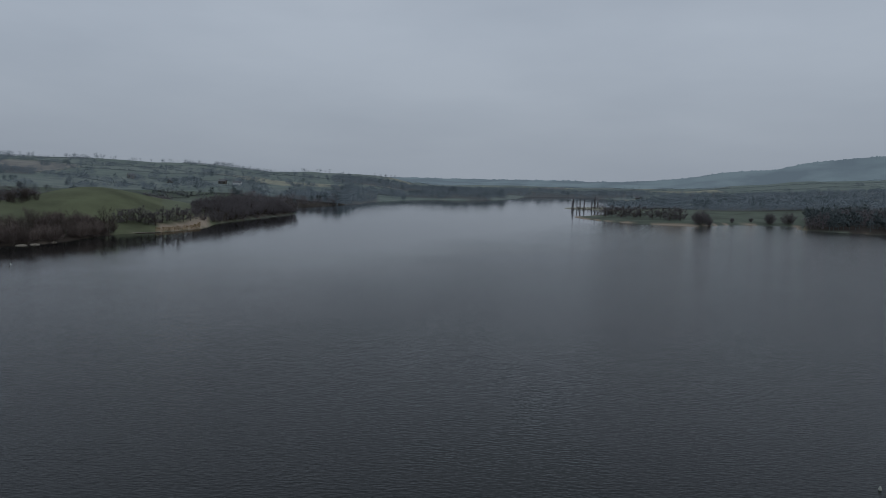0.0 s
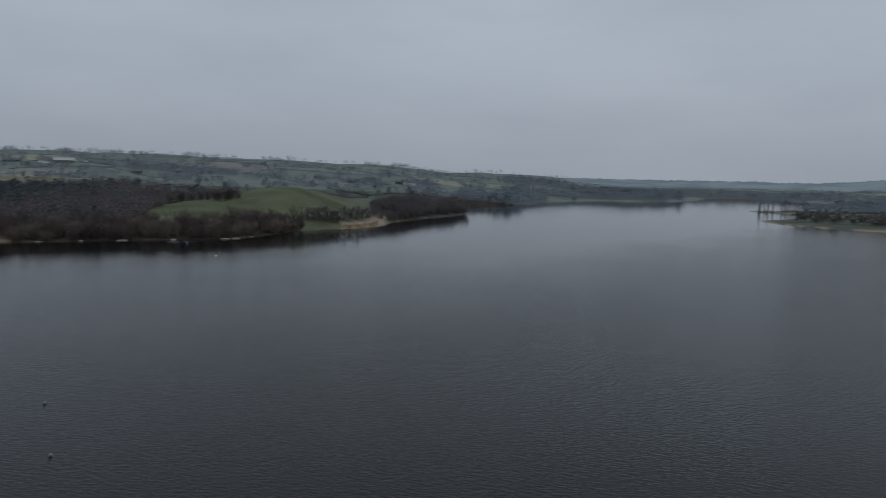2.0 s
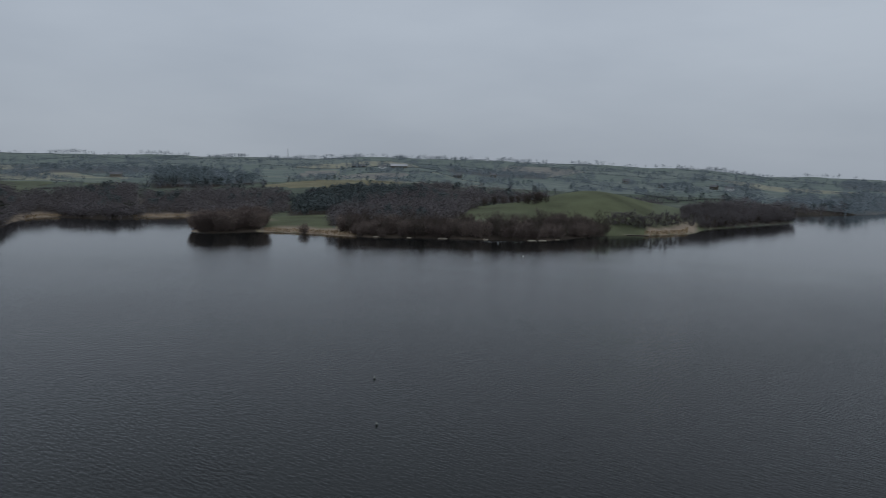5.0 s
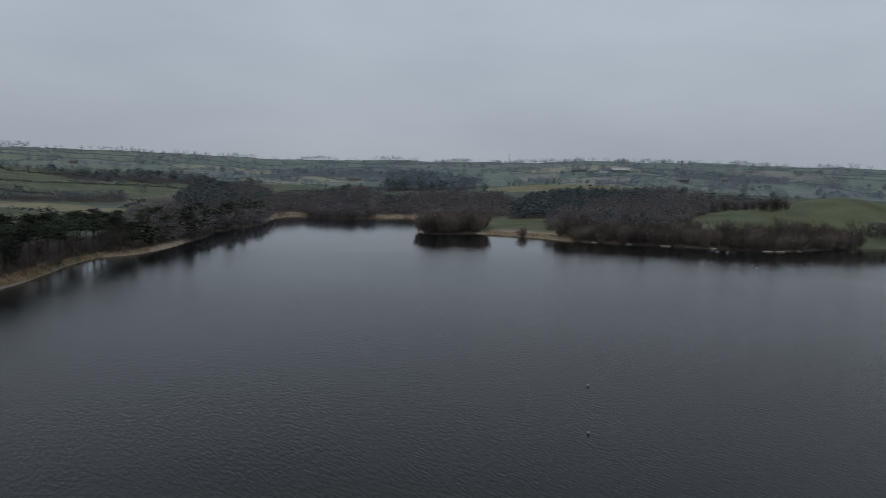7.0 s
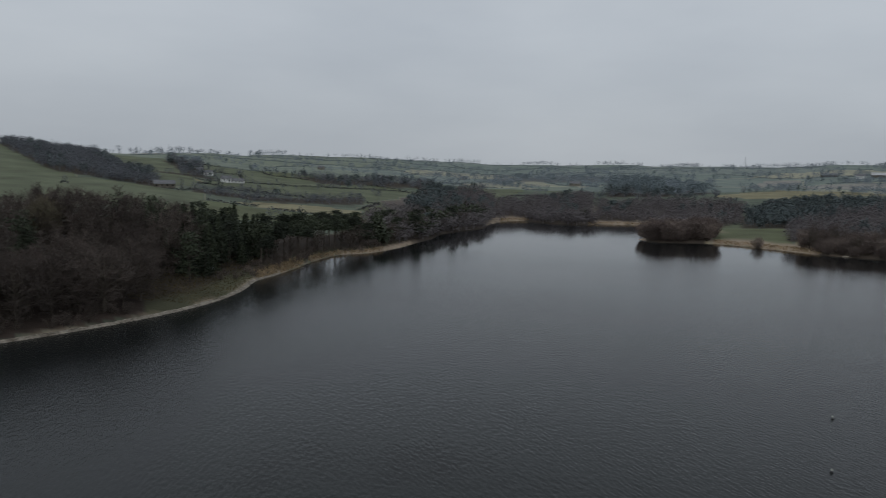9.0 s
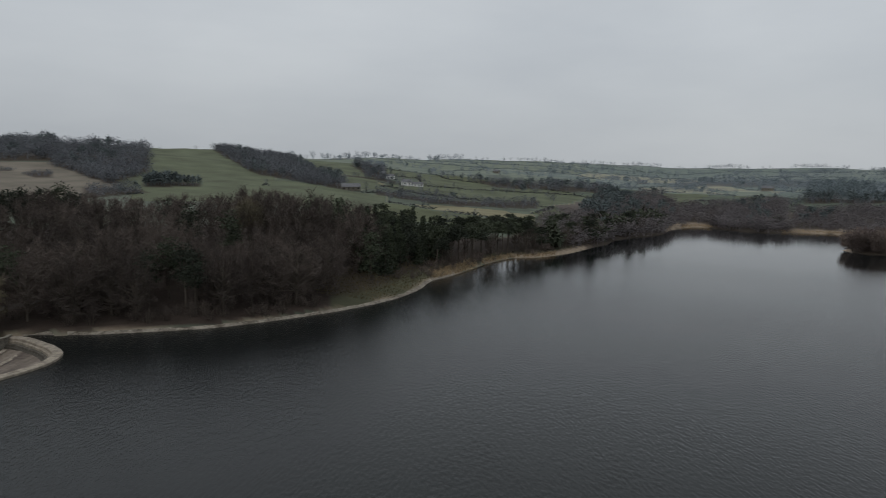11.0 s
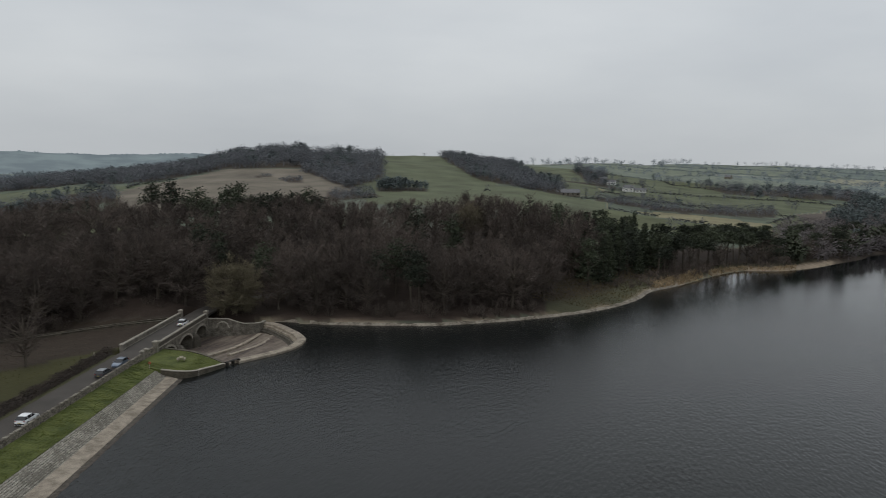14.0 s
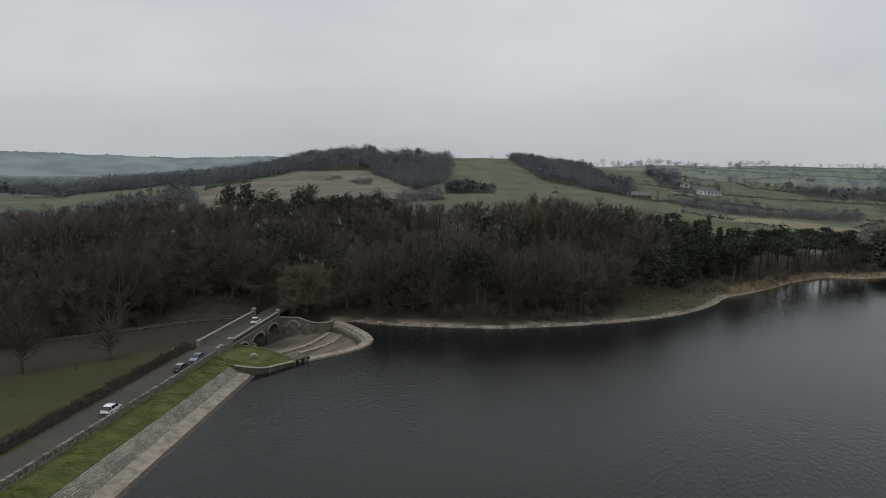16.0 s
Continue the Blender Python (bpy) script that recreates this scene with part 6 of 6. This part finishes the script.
def car(label, s, w, turn, paint_mat, length=4.1, width=1.76, high=1.43, roof_mat=None):
    """A hatchback: lower body, cabin glass, roof, wheels, lamps. x runs forward."""
    root = thing("car", label, "car", "cars on the dam road")
    root.matrix_basis = pose(*dam(s, w, 3.2), 0, 0, DAM_YAW + turn)
    L, W = length / 2, width / 2
    bm = bmesh.new()
    prof = [(-L, 0.45, 0.80), (-L + 0.06, 0.86, 0.86), (-L + 0.4, 0.93, 0.93), (0.0, 0.94, 1.0), (L * 0.42, 0.93, 1.0), (L - 0.45, 0.82, 0.95), (L - 0.08, 0.7, 0.86), (L, 0.5, 0.8)]
    loft(bm, [[(x, -W * g, 0.22), (x, -W * g, zt * 0.62), (x, -W * g * 0.95, zt), (x, W * g * 0.95, zt), (x, W * g, zt * 0.62), (x, W * g, 0.22)] for x, zt, g in prof])
    bmesh.ops.recalc_face_normals(bm, faces=bm.faces)
    part("body", bm, paint_mat, root)
    r0, r1, f1, f0 = -L + 0.12, -L + 0.72, L * 0.08, L * 0.52
    bm = bmesh.new()
    loft(bm, [[(r0, -W * 0.9, 0.93), (f0, -W * 0.9, 0.92), (f0, W * 0.9, 0.92), (r0, W * 0.9, 0.93)], [(r1, -W * 0.74, high - 0.05), (f1, -W * 0.74, high - 0.05), (f1, W * 0.74, high - 0.05), (r1, W * 0.74, high - 0.05)]])
    bmesh.ops.recalc_face_normals(bm, faces=bm.faces)
    part("window_glass", bm, CAR_GLASS, root, "dark tinted windows")
    bm = bmesh.new()
    loft(bm, [[(x, -W * g, z - 0.03), (x, -W * g * 0.9, z + 0.03), (x, W * g * 0.9, z + 0.03), (x, W * g, z - 0.03)] for x, g, z in ((r1 - 0.04, 0.72, high - 0.05), (r1 + 0.4, 0.77, high), (f1 - 0.4, 0.77, high), (f1 + 0.08, 0.74, high - 0.05))])
    bmesh.ops.recalc_face_normals(bm, faces=bm.faces)
    part("roof", bm, roof_mat or paint_mat, root)
    for x in (r1 + 0.15, -0.15):
        for sgn in (-1, 1):
            bm = bmesh.new()
            loft(bm, [[(x + dx - 0.035, sgn * W * g, z), (x + dx + 0.035, sgn * W * g, z), (x + dx + 0.035, sgn * W * (g - 0.06), z), (x + dx - 0.035, sgn * W * (g - 0.06), z)] for dx, g, z in ((-0.08 if x < -0.5 else 0, 0.915, 0.93), (0.06 if x < -0.5 else 0, 0.765, high - 0.04))])
            bmesh.ops.recalc_face_normals(bm, faces=bm.faces)
            part("window_pillar", bm, paint_mat, root)
    for x in (-L + 0.75, L - 0.8):
        for sgn in (-1, 1):
            bm = bmesh.new()
            bmesh.ops.create_cone(bm, cap_ends=True, segments=20, radius1=0.32, radius2=0.32, depth=0.22)
            wheel = part("wheel", bm, TYRE, root)
            wheel.matrix_basis = pose(x, sgn * (W - 0.1), 0.32, 90, 0, 0)
            bm = bmesh.new()
            bmesh.ops.create_cone(bm, cap_ends=True, segments=16, radius1=0.2, radius2=0.18, depth=0.24)
            part("rim", bm, ALLOY, wheel)
    for x, m, nm in ((-L + 0.05, LAMP_RED, "tail_light"), (L - 0.14, LAMP_CLEAR, "headlight")):
        for sgn in (-1, 1):
            bm = bmesh.new()
            box(bm, x, sgn * W * 0.72, 0.78 if x < 0 else 0.64, 0.12, 0.2, 0.13, 0.03)
            part(nm, bm, m, root)
    bm = bmesh.new()
    box(bm, -L - 0.01, 0, 0.55, 0.03, 0.52, 0.12)
    part("number_plate", bm, PLATE, root, "plain yellow rear plate")
    for sgn in (-1, 1):
        bm = bmesh.new()
        box(bm, L * 0.36, sgn * (W + 0.06), 0.98, 0.14, 0.2, 0.13, 0.03)
        part("wing_mirror", bm, paint_mat, root)
    bm = bmesh.new()
    box(bm, -L + 0.03, 0, 0.36, 0.12, width * 0.8, 0.2, 0.03)
    part("bumper", bm, TYRE, root)
    return root


car("white hatchback parked on the dam road", -46.3, -1.75, 0, WHITE_PAINT, 4.1)
car("silver and dark hatchback parked beside the wall", -21.3, -1.7, 0, DARK_PAINT, 4.3, roof_mat=SILVER_PAINT)
car("blue-grey estate car facing along the wall", -14.2, -1.7, 180, BLUE_PAINT, 4.4)
car("white car parked on the bridge", 23.8, -2.6, 0, WHITE_PAINT, 4.2, high=1.55)

# picnic table
table = thing("picnic_table", "weathered wooden picnic table on the grass point", "picnic table")
table.matrix_basis = pose(*dam(-4.8, 7.0, 1.84), 0, 0, 35)
for k in range(5):
    bm = bmesh.new()
    box(bm, 0, -0.32 + 0.16 * k, 0.75, 1.8, 0.14, 0.045, 0.008)
    part("table_board", bm, WOOD, table)
for y in (-0.78, -0.62, 0.62, 0.78):
    bm = bmesh.new()
    box(bm, 0, y, 0.45, 1.8, 0.14, 0.045, 0.008)
    part("bench_board", bm, WOOD, table)
for x in (-0.65, 0.65):
    for sgn in (-1, 1):
        bm = bmesh.new()
        loft(bm, [[(x - 0.04, sgn * 0.7 + a, 0.0), (x + 0.04, sgn * 0.7 + a, 0.0), (x + 0.04, sgn * 0.25 + a, 0.73), (x - 0.04, sgn * 0.25 + a, 0.73)] for a in (-0.05, 0.05)])
        bmesh.ops.recalc_face_normals(bm, faces=bm.faces)
        part("leg", bm, WOOD, table)
    bm = bmesh.new()
    box(bm, x, 0, 0.41, 0.05, 1.7, 0.09)
    part("crossbar", bm, WOOD, table)

# orange lifebuoy housing, pale posts
buoy_stand = thing("lifebuoy_stand", "orange lifebuoy housing on a post in the grass", "lifebuoy")
buoy_stand.matrix_basis = pose(*dam(-13.0, 3.6, 2.3), 0, 0, DAM_YAW + 90)
bm = bmesh.new()
box(bm, 0, 0, 0.6, 0.08, 0.08, 1.3)
part("post", bm, WOOD, buoy_stand)
bm = bmesh.new()
r = bmesh.ops.create_cone(bm, cap_ends=True, segments=20, radius1=0.3, radius2=0.28, depth=0.14)
bmesh.ops.rotate(bm, cent=(0, 0, 0), matrix=Matrix.Rotation(radians(90), 3, "X"), verts=r["verts"])
bmesh.ops.translate(bm, vec=(0, -0.1, 1.15), verts=r["verts"])
part("housing", bm, ORANGE, buoy_stand, "round orange plastic housing")


def post(name, label, at, high, mat, top=None, r=0.06):
    root = thing(name, label, "post")
    root.matrix_basis = pose(*at)
    bm = bmesh.new()
    q = bmesh.ops.create_cone(bm, cap_ends=True, segments=10, radius1=r, radius2=r * 0.85, depth=high)
    bmesh.ops.translate(bm, vec=(0, 0, high / 2), verts=q["verts"])
    part("shaft", bm, mat, root)
    if top:
        bm = bmesh.new()
        box(bm, 0, 0, high, 0.75, 0.75, 0.9, 0.05)
        part("sign_board", bm, top, root, "small white board")
    return root


post("gauge_post", "pale gauge post standing at the water's edge", dam(-9.6, 12.2, -1.0), 2.2, COPING, None, 0.12)
sx, sy = polar(92.4, 278)
post("sign_post", "small white sign on the grassy shore", (sx, sy, float(ground_z(sx, sy)[0]) - 0.1), 1.4, WOOD, WHITE_PAINT)
for s, w in ((-16.5, -26.4), (-6.4, -10.6)):
    x, y, _ = dam(s, w)
    post("fence_post", "weathered wooden post beside the hedge", (x, y, float(ground_z(x, y)[0]) - 0.2), 1.7, BARK if s < -10 else COPING, None, 0.14)

# hedge along the outer side of the road
ROAD_HEDGE = material("dark_hedge_twigs", (0.03, 0.024, 0.02), (0.068, 0.054, 0.045), 0.5, 0.95, fine=6)
rng = np.random.RandomState(61)
n = 44000
s = rng.uniform(-112, -4, n)
w = -8.1 + np.clip(rng.normal(size=n) * 0.75, -1.6, 1.35)
z = 2.3 + rng.uniform(0, 1, n) ** 0.7 * (2.2 + 0.22 * np.sin(s * 0.7) + 0.15 * np.sin(s * 1.9)) * (1 - 0.25 * ((w + 8.1) / 1.5) ** 2)
c = np.array([dam(a, b, d) for a, b, d in zip(s, w, z)])
v1, f1 = flakes(rng, c, 0.36, 0.1, 0.4)
hedge_core = []
bm_s = np.arange(-112, -4, 1.0)
for a, b in zip(bm_s, bm_s[1:]):
    hedge_core.append((np.array([dam(q, ww, zz) for q in (a, b) for ww, zz in ((-9.3, 2.0), (-8.8, 3.5 + rng.uniform(-0.25, 0.25)), (-7.5, 3.6 + rng.uniform(-0.25, 0.25)), (-7.0, 2.6))]),
                       np.array([(0, 1, 5), (0, 5, 4), (1, 2, 6), (1, 6, 5), (2, 3, 7), (2, 7, 6)])))
v, f = gather([(v1, f1)] + hedge_core)
tagged(mesh_object("roadside_hedge", v.tolist(), f.tolist(), ROAD_HEDGE), "dense brown leafless hedge along the road", "hedge")

# spillway channel walls below the bridge
low_line = smooth_line([(31.5, -9), (29.8, -20), (26.4, -28), (21.5, -37), (17.5, -46), (13.5, -55), (8, -70), (0, -90)], 4)
gz = np.array([float(ground_z(*dam(*p)[:2])[0]) for p in low_line])
curved_wall("channel_wall", "low mossy stone wall along the spillway channel", low_line, 0.25, -9, gz + 0.45, MOSSY, 0.08, MOSSY)
low2 = low_line + np.array((2.8, -0.8))
gz = np.array([float(ground_z(*dam(*p)[:2])[0]) for p in low2])
curved_wall("channel_wall", "second low stone wall behind the channel", low2, 0.2, -9, gz + 0.3, MOSSY, 0.1, MOSSY)

# buoys on the lake


def buoy(label, x, y, r, top, base):
    root = thing("buoy", label, "buoy", "lake buoys")
    root.matrix_basis = pose(x, y, 0)
    bm = bmesh.new()
    bmesh.ops.create_uvsphere(bm, u_segments=16, v_segments=10, radius=r)
    bmesh.ops.translate(bm, vec=(0, 0, r * 0.4), verts=bm.verts)
    part("float", bm, base, root)
    bm = bmesh.new()
    q = bmesh.ops.create_cone(bm, cap_ends=True, segments=12, radius1=r * 0.75, radius2=r * 0.3, depth=r * 1.2)
    bmesh.ops.translate(bm, vec=(0, 0, r * 1.6), verts=q["verts"])
    part("cap", bm, top, root)
    return root


buoy("pale round mooring buoy with dark base", -97.2, 100.6, 0.25, BUOY_PALE, BUOY_DARK)
buoy("dark mooring buoy with pale top", -78.5, 81.9, 0.22, BUOY_PALE, BUOY_DARK)
buoy("yellowish round buoy on the open water", 61.3, 93.4, 0.25, BUOY_PALE, BUOY_PALE)
buoy("small white buoy near the opposite shore", *polar(31.9, 360), 0.36, BUOY_PALE, BUOY_PALE)

# ---------------------------------------------------------------- farmhouses and sheds on the hillsides


def house(label, az, dist, length, width, eaves, turn, wall_mat, roof_mat, chimneys=1, group="hillside houses"):
    x, y = polar(az, dist)
    root = thing("house", label, "house", group)
    root.matrix_basis = pose(x, y, float(ground_z(x, y)[0]) - 0.3, 0, 0, az + turn)
    L, W = length / 2, width / 2
    ridge = eaves + width * 0.36
    bm = bmesh.new()
    loft(bm, [[(sx, -W, 0), (sx, W, 0), (sx, W, eaves), (sx, 0, ridge - 0.1), (sx, -W, eaves)] for sx in (-L, L)])
    bmesh.ops.recalc_face_normals(bm, faces=bm.faces)
    part("wall", bm, wall_mat, root)
    for sgn in (-1, 1):
        bm = bmesh.new()
        loft(bm, [[(sx, sgn * (W + 0.4), eaves - 0.25), (sx, sgn * (W + 0.4), eaves - 0.08), (sx, 0, ridge + 0.12), (sx, 0, ridge - 0.06)] for sx in (-L - 0.3, L + 0.3)])
        bmesh.ops.recalc_face_normals(bm, faces=bm.faces)
        part("roof_slope", bm, roof_mat, root)
    for k in range(chimneys):
        bm = bmesh.new()
        box(bm, (L - 0.6) * (1 if k else -1), 0, ridge + 0.4, 0.7, 0.6, 1.6, 0.03)
        part("chimney", bm, STONE, root)
    n = max(2, int(length / 3.4))
    for k in range(n):
        for sgn in (-1, 1):
            bm = bmesh.new()
            box(bm, -L + (k + 0.5) * length / n, sgn * (W + 0.02), eaves * 0.62, 1.1, 0.1, 1.1)
            part("window", bm, CAR_GLASS, root)
    return root


PALE_ROOF = material("pale_sheet_roof", (0.3, 0.3, 0.3), (0.42, 0.42, 0.42), 0.2, 0.7)
house("white rendered farmhouse among green fields", 91.3, 748, 10, 7, 4.4, 8, WHITE_WALL, SLATE, 2)
house("low white farm outbuilding beside the farmhouse", 90.5, 755, 14, 6, 2.8, 12, WHITE_WALL, SLATE, 0)
house("white cottage on the hill lane", 92.6, 817, 9, 6, 4.0, -10, WHITE_WALL, SLATE, 1)
house("small grey stone cottage below the hedges", 93.3, 850, 9, 6, 4, 30, STONE, SLATE, 1)
house("long grey barn behind the lakeside wood", 95.8, 606, 16, 8, 3.4, 6, STONE, SLATE, 0)
house("long white-roofed shed on the far hillside", 42.2, 1283, 30, 11, 4, 4, STONE, PALE_ROOF, 0)
house("white farm building on the far hillside", 43.5, 1270, 13, 8, 4.5, 10, WHITE_WALL, SLATE, 0)
house("low pale shed on the far hillside", 45.4, 1304, 26, 8, 3, 0, STONE, SLATE, 0)
rng = np.random.RandomState(19)
for az, dist in ((79.2, 1020), (67.6, 1330), (63.5, 1120), (37.4, 1180), (34.5, 1240), (24.0, 1260), (21.2, 1200), (17.5, 1180), (16.4, 1200), (72.5, 1180), (84.0, 1180), (-15.5, 1560), (-19.5, 1600), (-21.2, 1580), (-24.8, 1720), (-26.5, 1760), (-28.2, 1650), (-29.6, 1780), (-31.5, 1700)):
    house("small pale house among hedges and trees", az, dist, rng.uniform(9, 16), 8, rng.uniform(3.6, 5.2), rng.uniform(-25, 25), WHITE_WALL if rng.uniform() < 0.3 else STONE, SLATE, 1)

# lattice mast on the ridge
mx, my = polar(51.0, 1690)
mast = thing("lattice_mast", "slender grey lattice mast on the skyline", "mast")
mast.matrix_basis = pose(mx, my, float(ground_z(mx, my)[0]) - 0.5)
STEEL = paint("galvanised_steel", (0.25, 0.26, 0.27), 0.5, 0.6)
for sx, sy in ((-1, -1), (1, -1), (1, 1), (-1, 1)):
    v, f = cone_tube((sx * 1.6, sy * 1.6, 0), (sx * 0.3, sy * 0.3, 24), 0.16, 0.1, 4)
    mesh_object("leg", v.tolist(), f.tolist(), STEEL, mast)
for k in range(7):
    z = 1 + k * 3.2
    g = 1.6 - 1.3 * z / 24
    v, f = gather([cone_tube((a * g, b * g, z), (c * g * 0.85, d * g * 0.85, z + 3), 0.07, 0.07, 3) for a, b, c, d in ((-1, -1, 1, -1), (1, -1, 1, 1), (1, 1, -1, 1), (-1, 1, -1, -1))])
    mesh_object("brace", v.tolist(), f.tolist(), STEEL, mast)

# pale rocks and gravel bars at the far waterline
rng = np.random.RandomState(23)
for az, off, size in ((38.5, 1.0, 3.6), (31.2, -1.5, 3.0), (30.4, -1.0, 2.6), (35.0, 0.5, 1.8), (44.0, 0.5, 2.0), (41.3, 0.5, 1.6), (29.2, 0, 1.8)):
    rr_ = np.arange(380, 620, 1.0)
    px = np.array([shore_d(*polar(az, q)) for q in rr_])
    dist = float(rr_[np.argmax(px > off)])
    bm = bmesh.new()
    bmesh.ops.create_icosphere(bm, subdivisions=2, radius=1.0)
    for v in bm.verts:
        v.co *= 1 + 0.25 * noise.noise(v.co * 1.7 + Vector((az, 0, 0)))
        v.co.x *= size
        v.co.y *= size * 0.45
        v.co.z *= 0.55
    rock = part("rock", bm, SAND, None)
    rock.matrix_basis = pose(*polar(az, dist), 0.15, 0, 0, az)
    tagged(rock, "pale flat rock at the scrubby waterline", "rock", "shore rocks")


# ---------------------------------------------------------------- reeds, turf and litter
def blades(name, label, category, spots, size, stretch, up, mat, seed):
    v, f = flakes(np.random.RandomState(seed), spots, size, stretch, up)
    return tagged(mesh_object(name, v.tolist(), f.tolist(), mat), label, category, kind="stuff")


rng = np.random.RandomState(83)
reeds = []
for a0, a1, r0, r1, deep, n in ((45.6, 52.9, 440, 520, 12, 1500), (19.2, 22.4, 500, 600, 9, 900), (57, 62.4, 590, 680, 8, 700), (67.2, 69.4, 600, 690, 8, 500), (85.4, 89.2, 270, 330, 7, 1200), (79, 85, 330, 420, 4, 700)):
    k = 0
    for _ in range(n * 14):
        if k >= n:
            break
        x, y = polar(rng.uniform(a0, a1), rng.uniform(r0, r1))
        if 0.2 < shore_d(x, y) < deep:
            reeds.append((x, y))
            k += 1
reeds = np.array(reeds)
blades("reed_bed", "dead tan reeds and grass along the shore", "reeds", np.column_stack([reeds, ground_z(reeds[:, 0], reeds[:, 1])[0]]), 1.3, 0.12, 1.6, REED, 5)
n = 26000
s = -12.2 - 96 * rng.uniform(0, 1, n) ** 1.0
q = rng.uniform(0.02, 0.99, n)
w = 0.3 + (top_w(s) - 0.3) * q
turf = np.column_stack([np.array([dam(a, b)[:2] for a, b in zip(s, w)]), 2.9 - 1.05 * q ** 1.1])
tip = []
for _ in range(9000):
    a, b = rng.uniform(-12, 3), rng.uniform(0.4, 16)
    if inside(np.array([a]), np.array([b]), np.array([tuple(p) for p in TIP_EDGE] + TIP_BACK))[0]:
        tip.append((*dam(a, b)[:2], tip_z(a, b)))
turf = np.vstack([turf, np.array(tip)])
blades("grass_tuft", "short uneven grass on the dam bank", "grass", turf, 0.17, 0.3, 0.5, TURF, 6)
n = 9000
s, w = rng.uniform(-70, 0, n), rng.uniform(-75, -8.6, n)
ok = s < -3.4 + 0.84 * (w + 19)
xy = np.array([dam(a, b)[:2] for a, b in zip(s[ok], w[ok])])
blades("rough_grass", "rough yellowing grass below the dam", "grass", np.column_stack([xy, ground_z(xy[:, 0], xy[:, 1])[0]]), 0.3, 0.22, 0.15, material("rough_blades", (0.05, 0.052, 0.02), (0.115, 0.104, 0.043), 0.15, 0.95, fine=12, thin=0.4), 7)
n = 12000
s, w = rng.uniform(-25, 42, n), rng.uniform(-70, -8.5, n)
ok = (s > -3.0 + 0.84 * (w + 19)) & (s < np.minimum(43, 43 + 0.78 * (w + 22)) + 4)
xy = np.array([dam(a, b)[:2] for a, b in zip(s[ok], w[ok])])
blades("leaf_litter", "brown leaf litter and broken stones by the channel", "litter", np.column_stack([xy, ground_z(xy[:, 0], xy[:, 1])[0] + 0.02]), 0.17, 0.4, 0.05, LITTER, 8)

# low stone landing below the mound
jetty = thing("landing_stage", "low pale stone landing at the lake edge", "landing")
jx, jy = polar(23.4, 521)
jetty.matrix_basis = pose(jx, jy, 0, 0, 0, 23.4 + 8)
bm = bmesh.new()
box(bm, 0, 0, -0.2, 24, 1.6, 1.1, 0.1)
part("wall_body", bm, MOSSY, jetty)
for k in range(12):
    bm = bmesh.new()
    box(bm, -11 + 2 * k, 0, 0.42, 1.9, 1.9, 0.16, 0.04)
    part("slab", bm, SAND, jetty)

n = 16000
a, d = np.radians(rng.uniform(88.8, 98.5, n)), rng.uniform(225, 320, n)
xy = np.column_stack([-d * np.sin(a), d * np.cos(a)])
sd = ground_z(xy[:, 0], xy[:, 1])
ok = (sd[1] > 1.6) & (sd[1] < 30)
blades("dead_grass", "tan and olive dead grass on the shore point", "grass", np.column_stack([xy[ok], sd[0][ok]]), 0.5, 0.22, 0.9, material("dead_blades", (0.068, 0.057, 0.028), (0.145, 0.117, 0.06), 0.09, 0.95, fine=20, thin=0.4), 9)
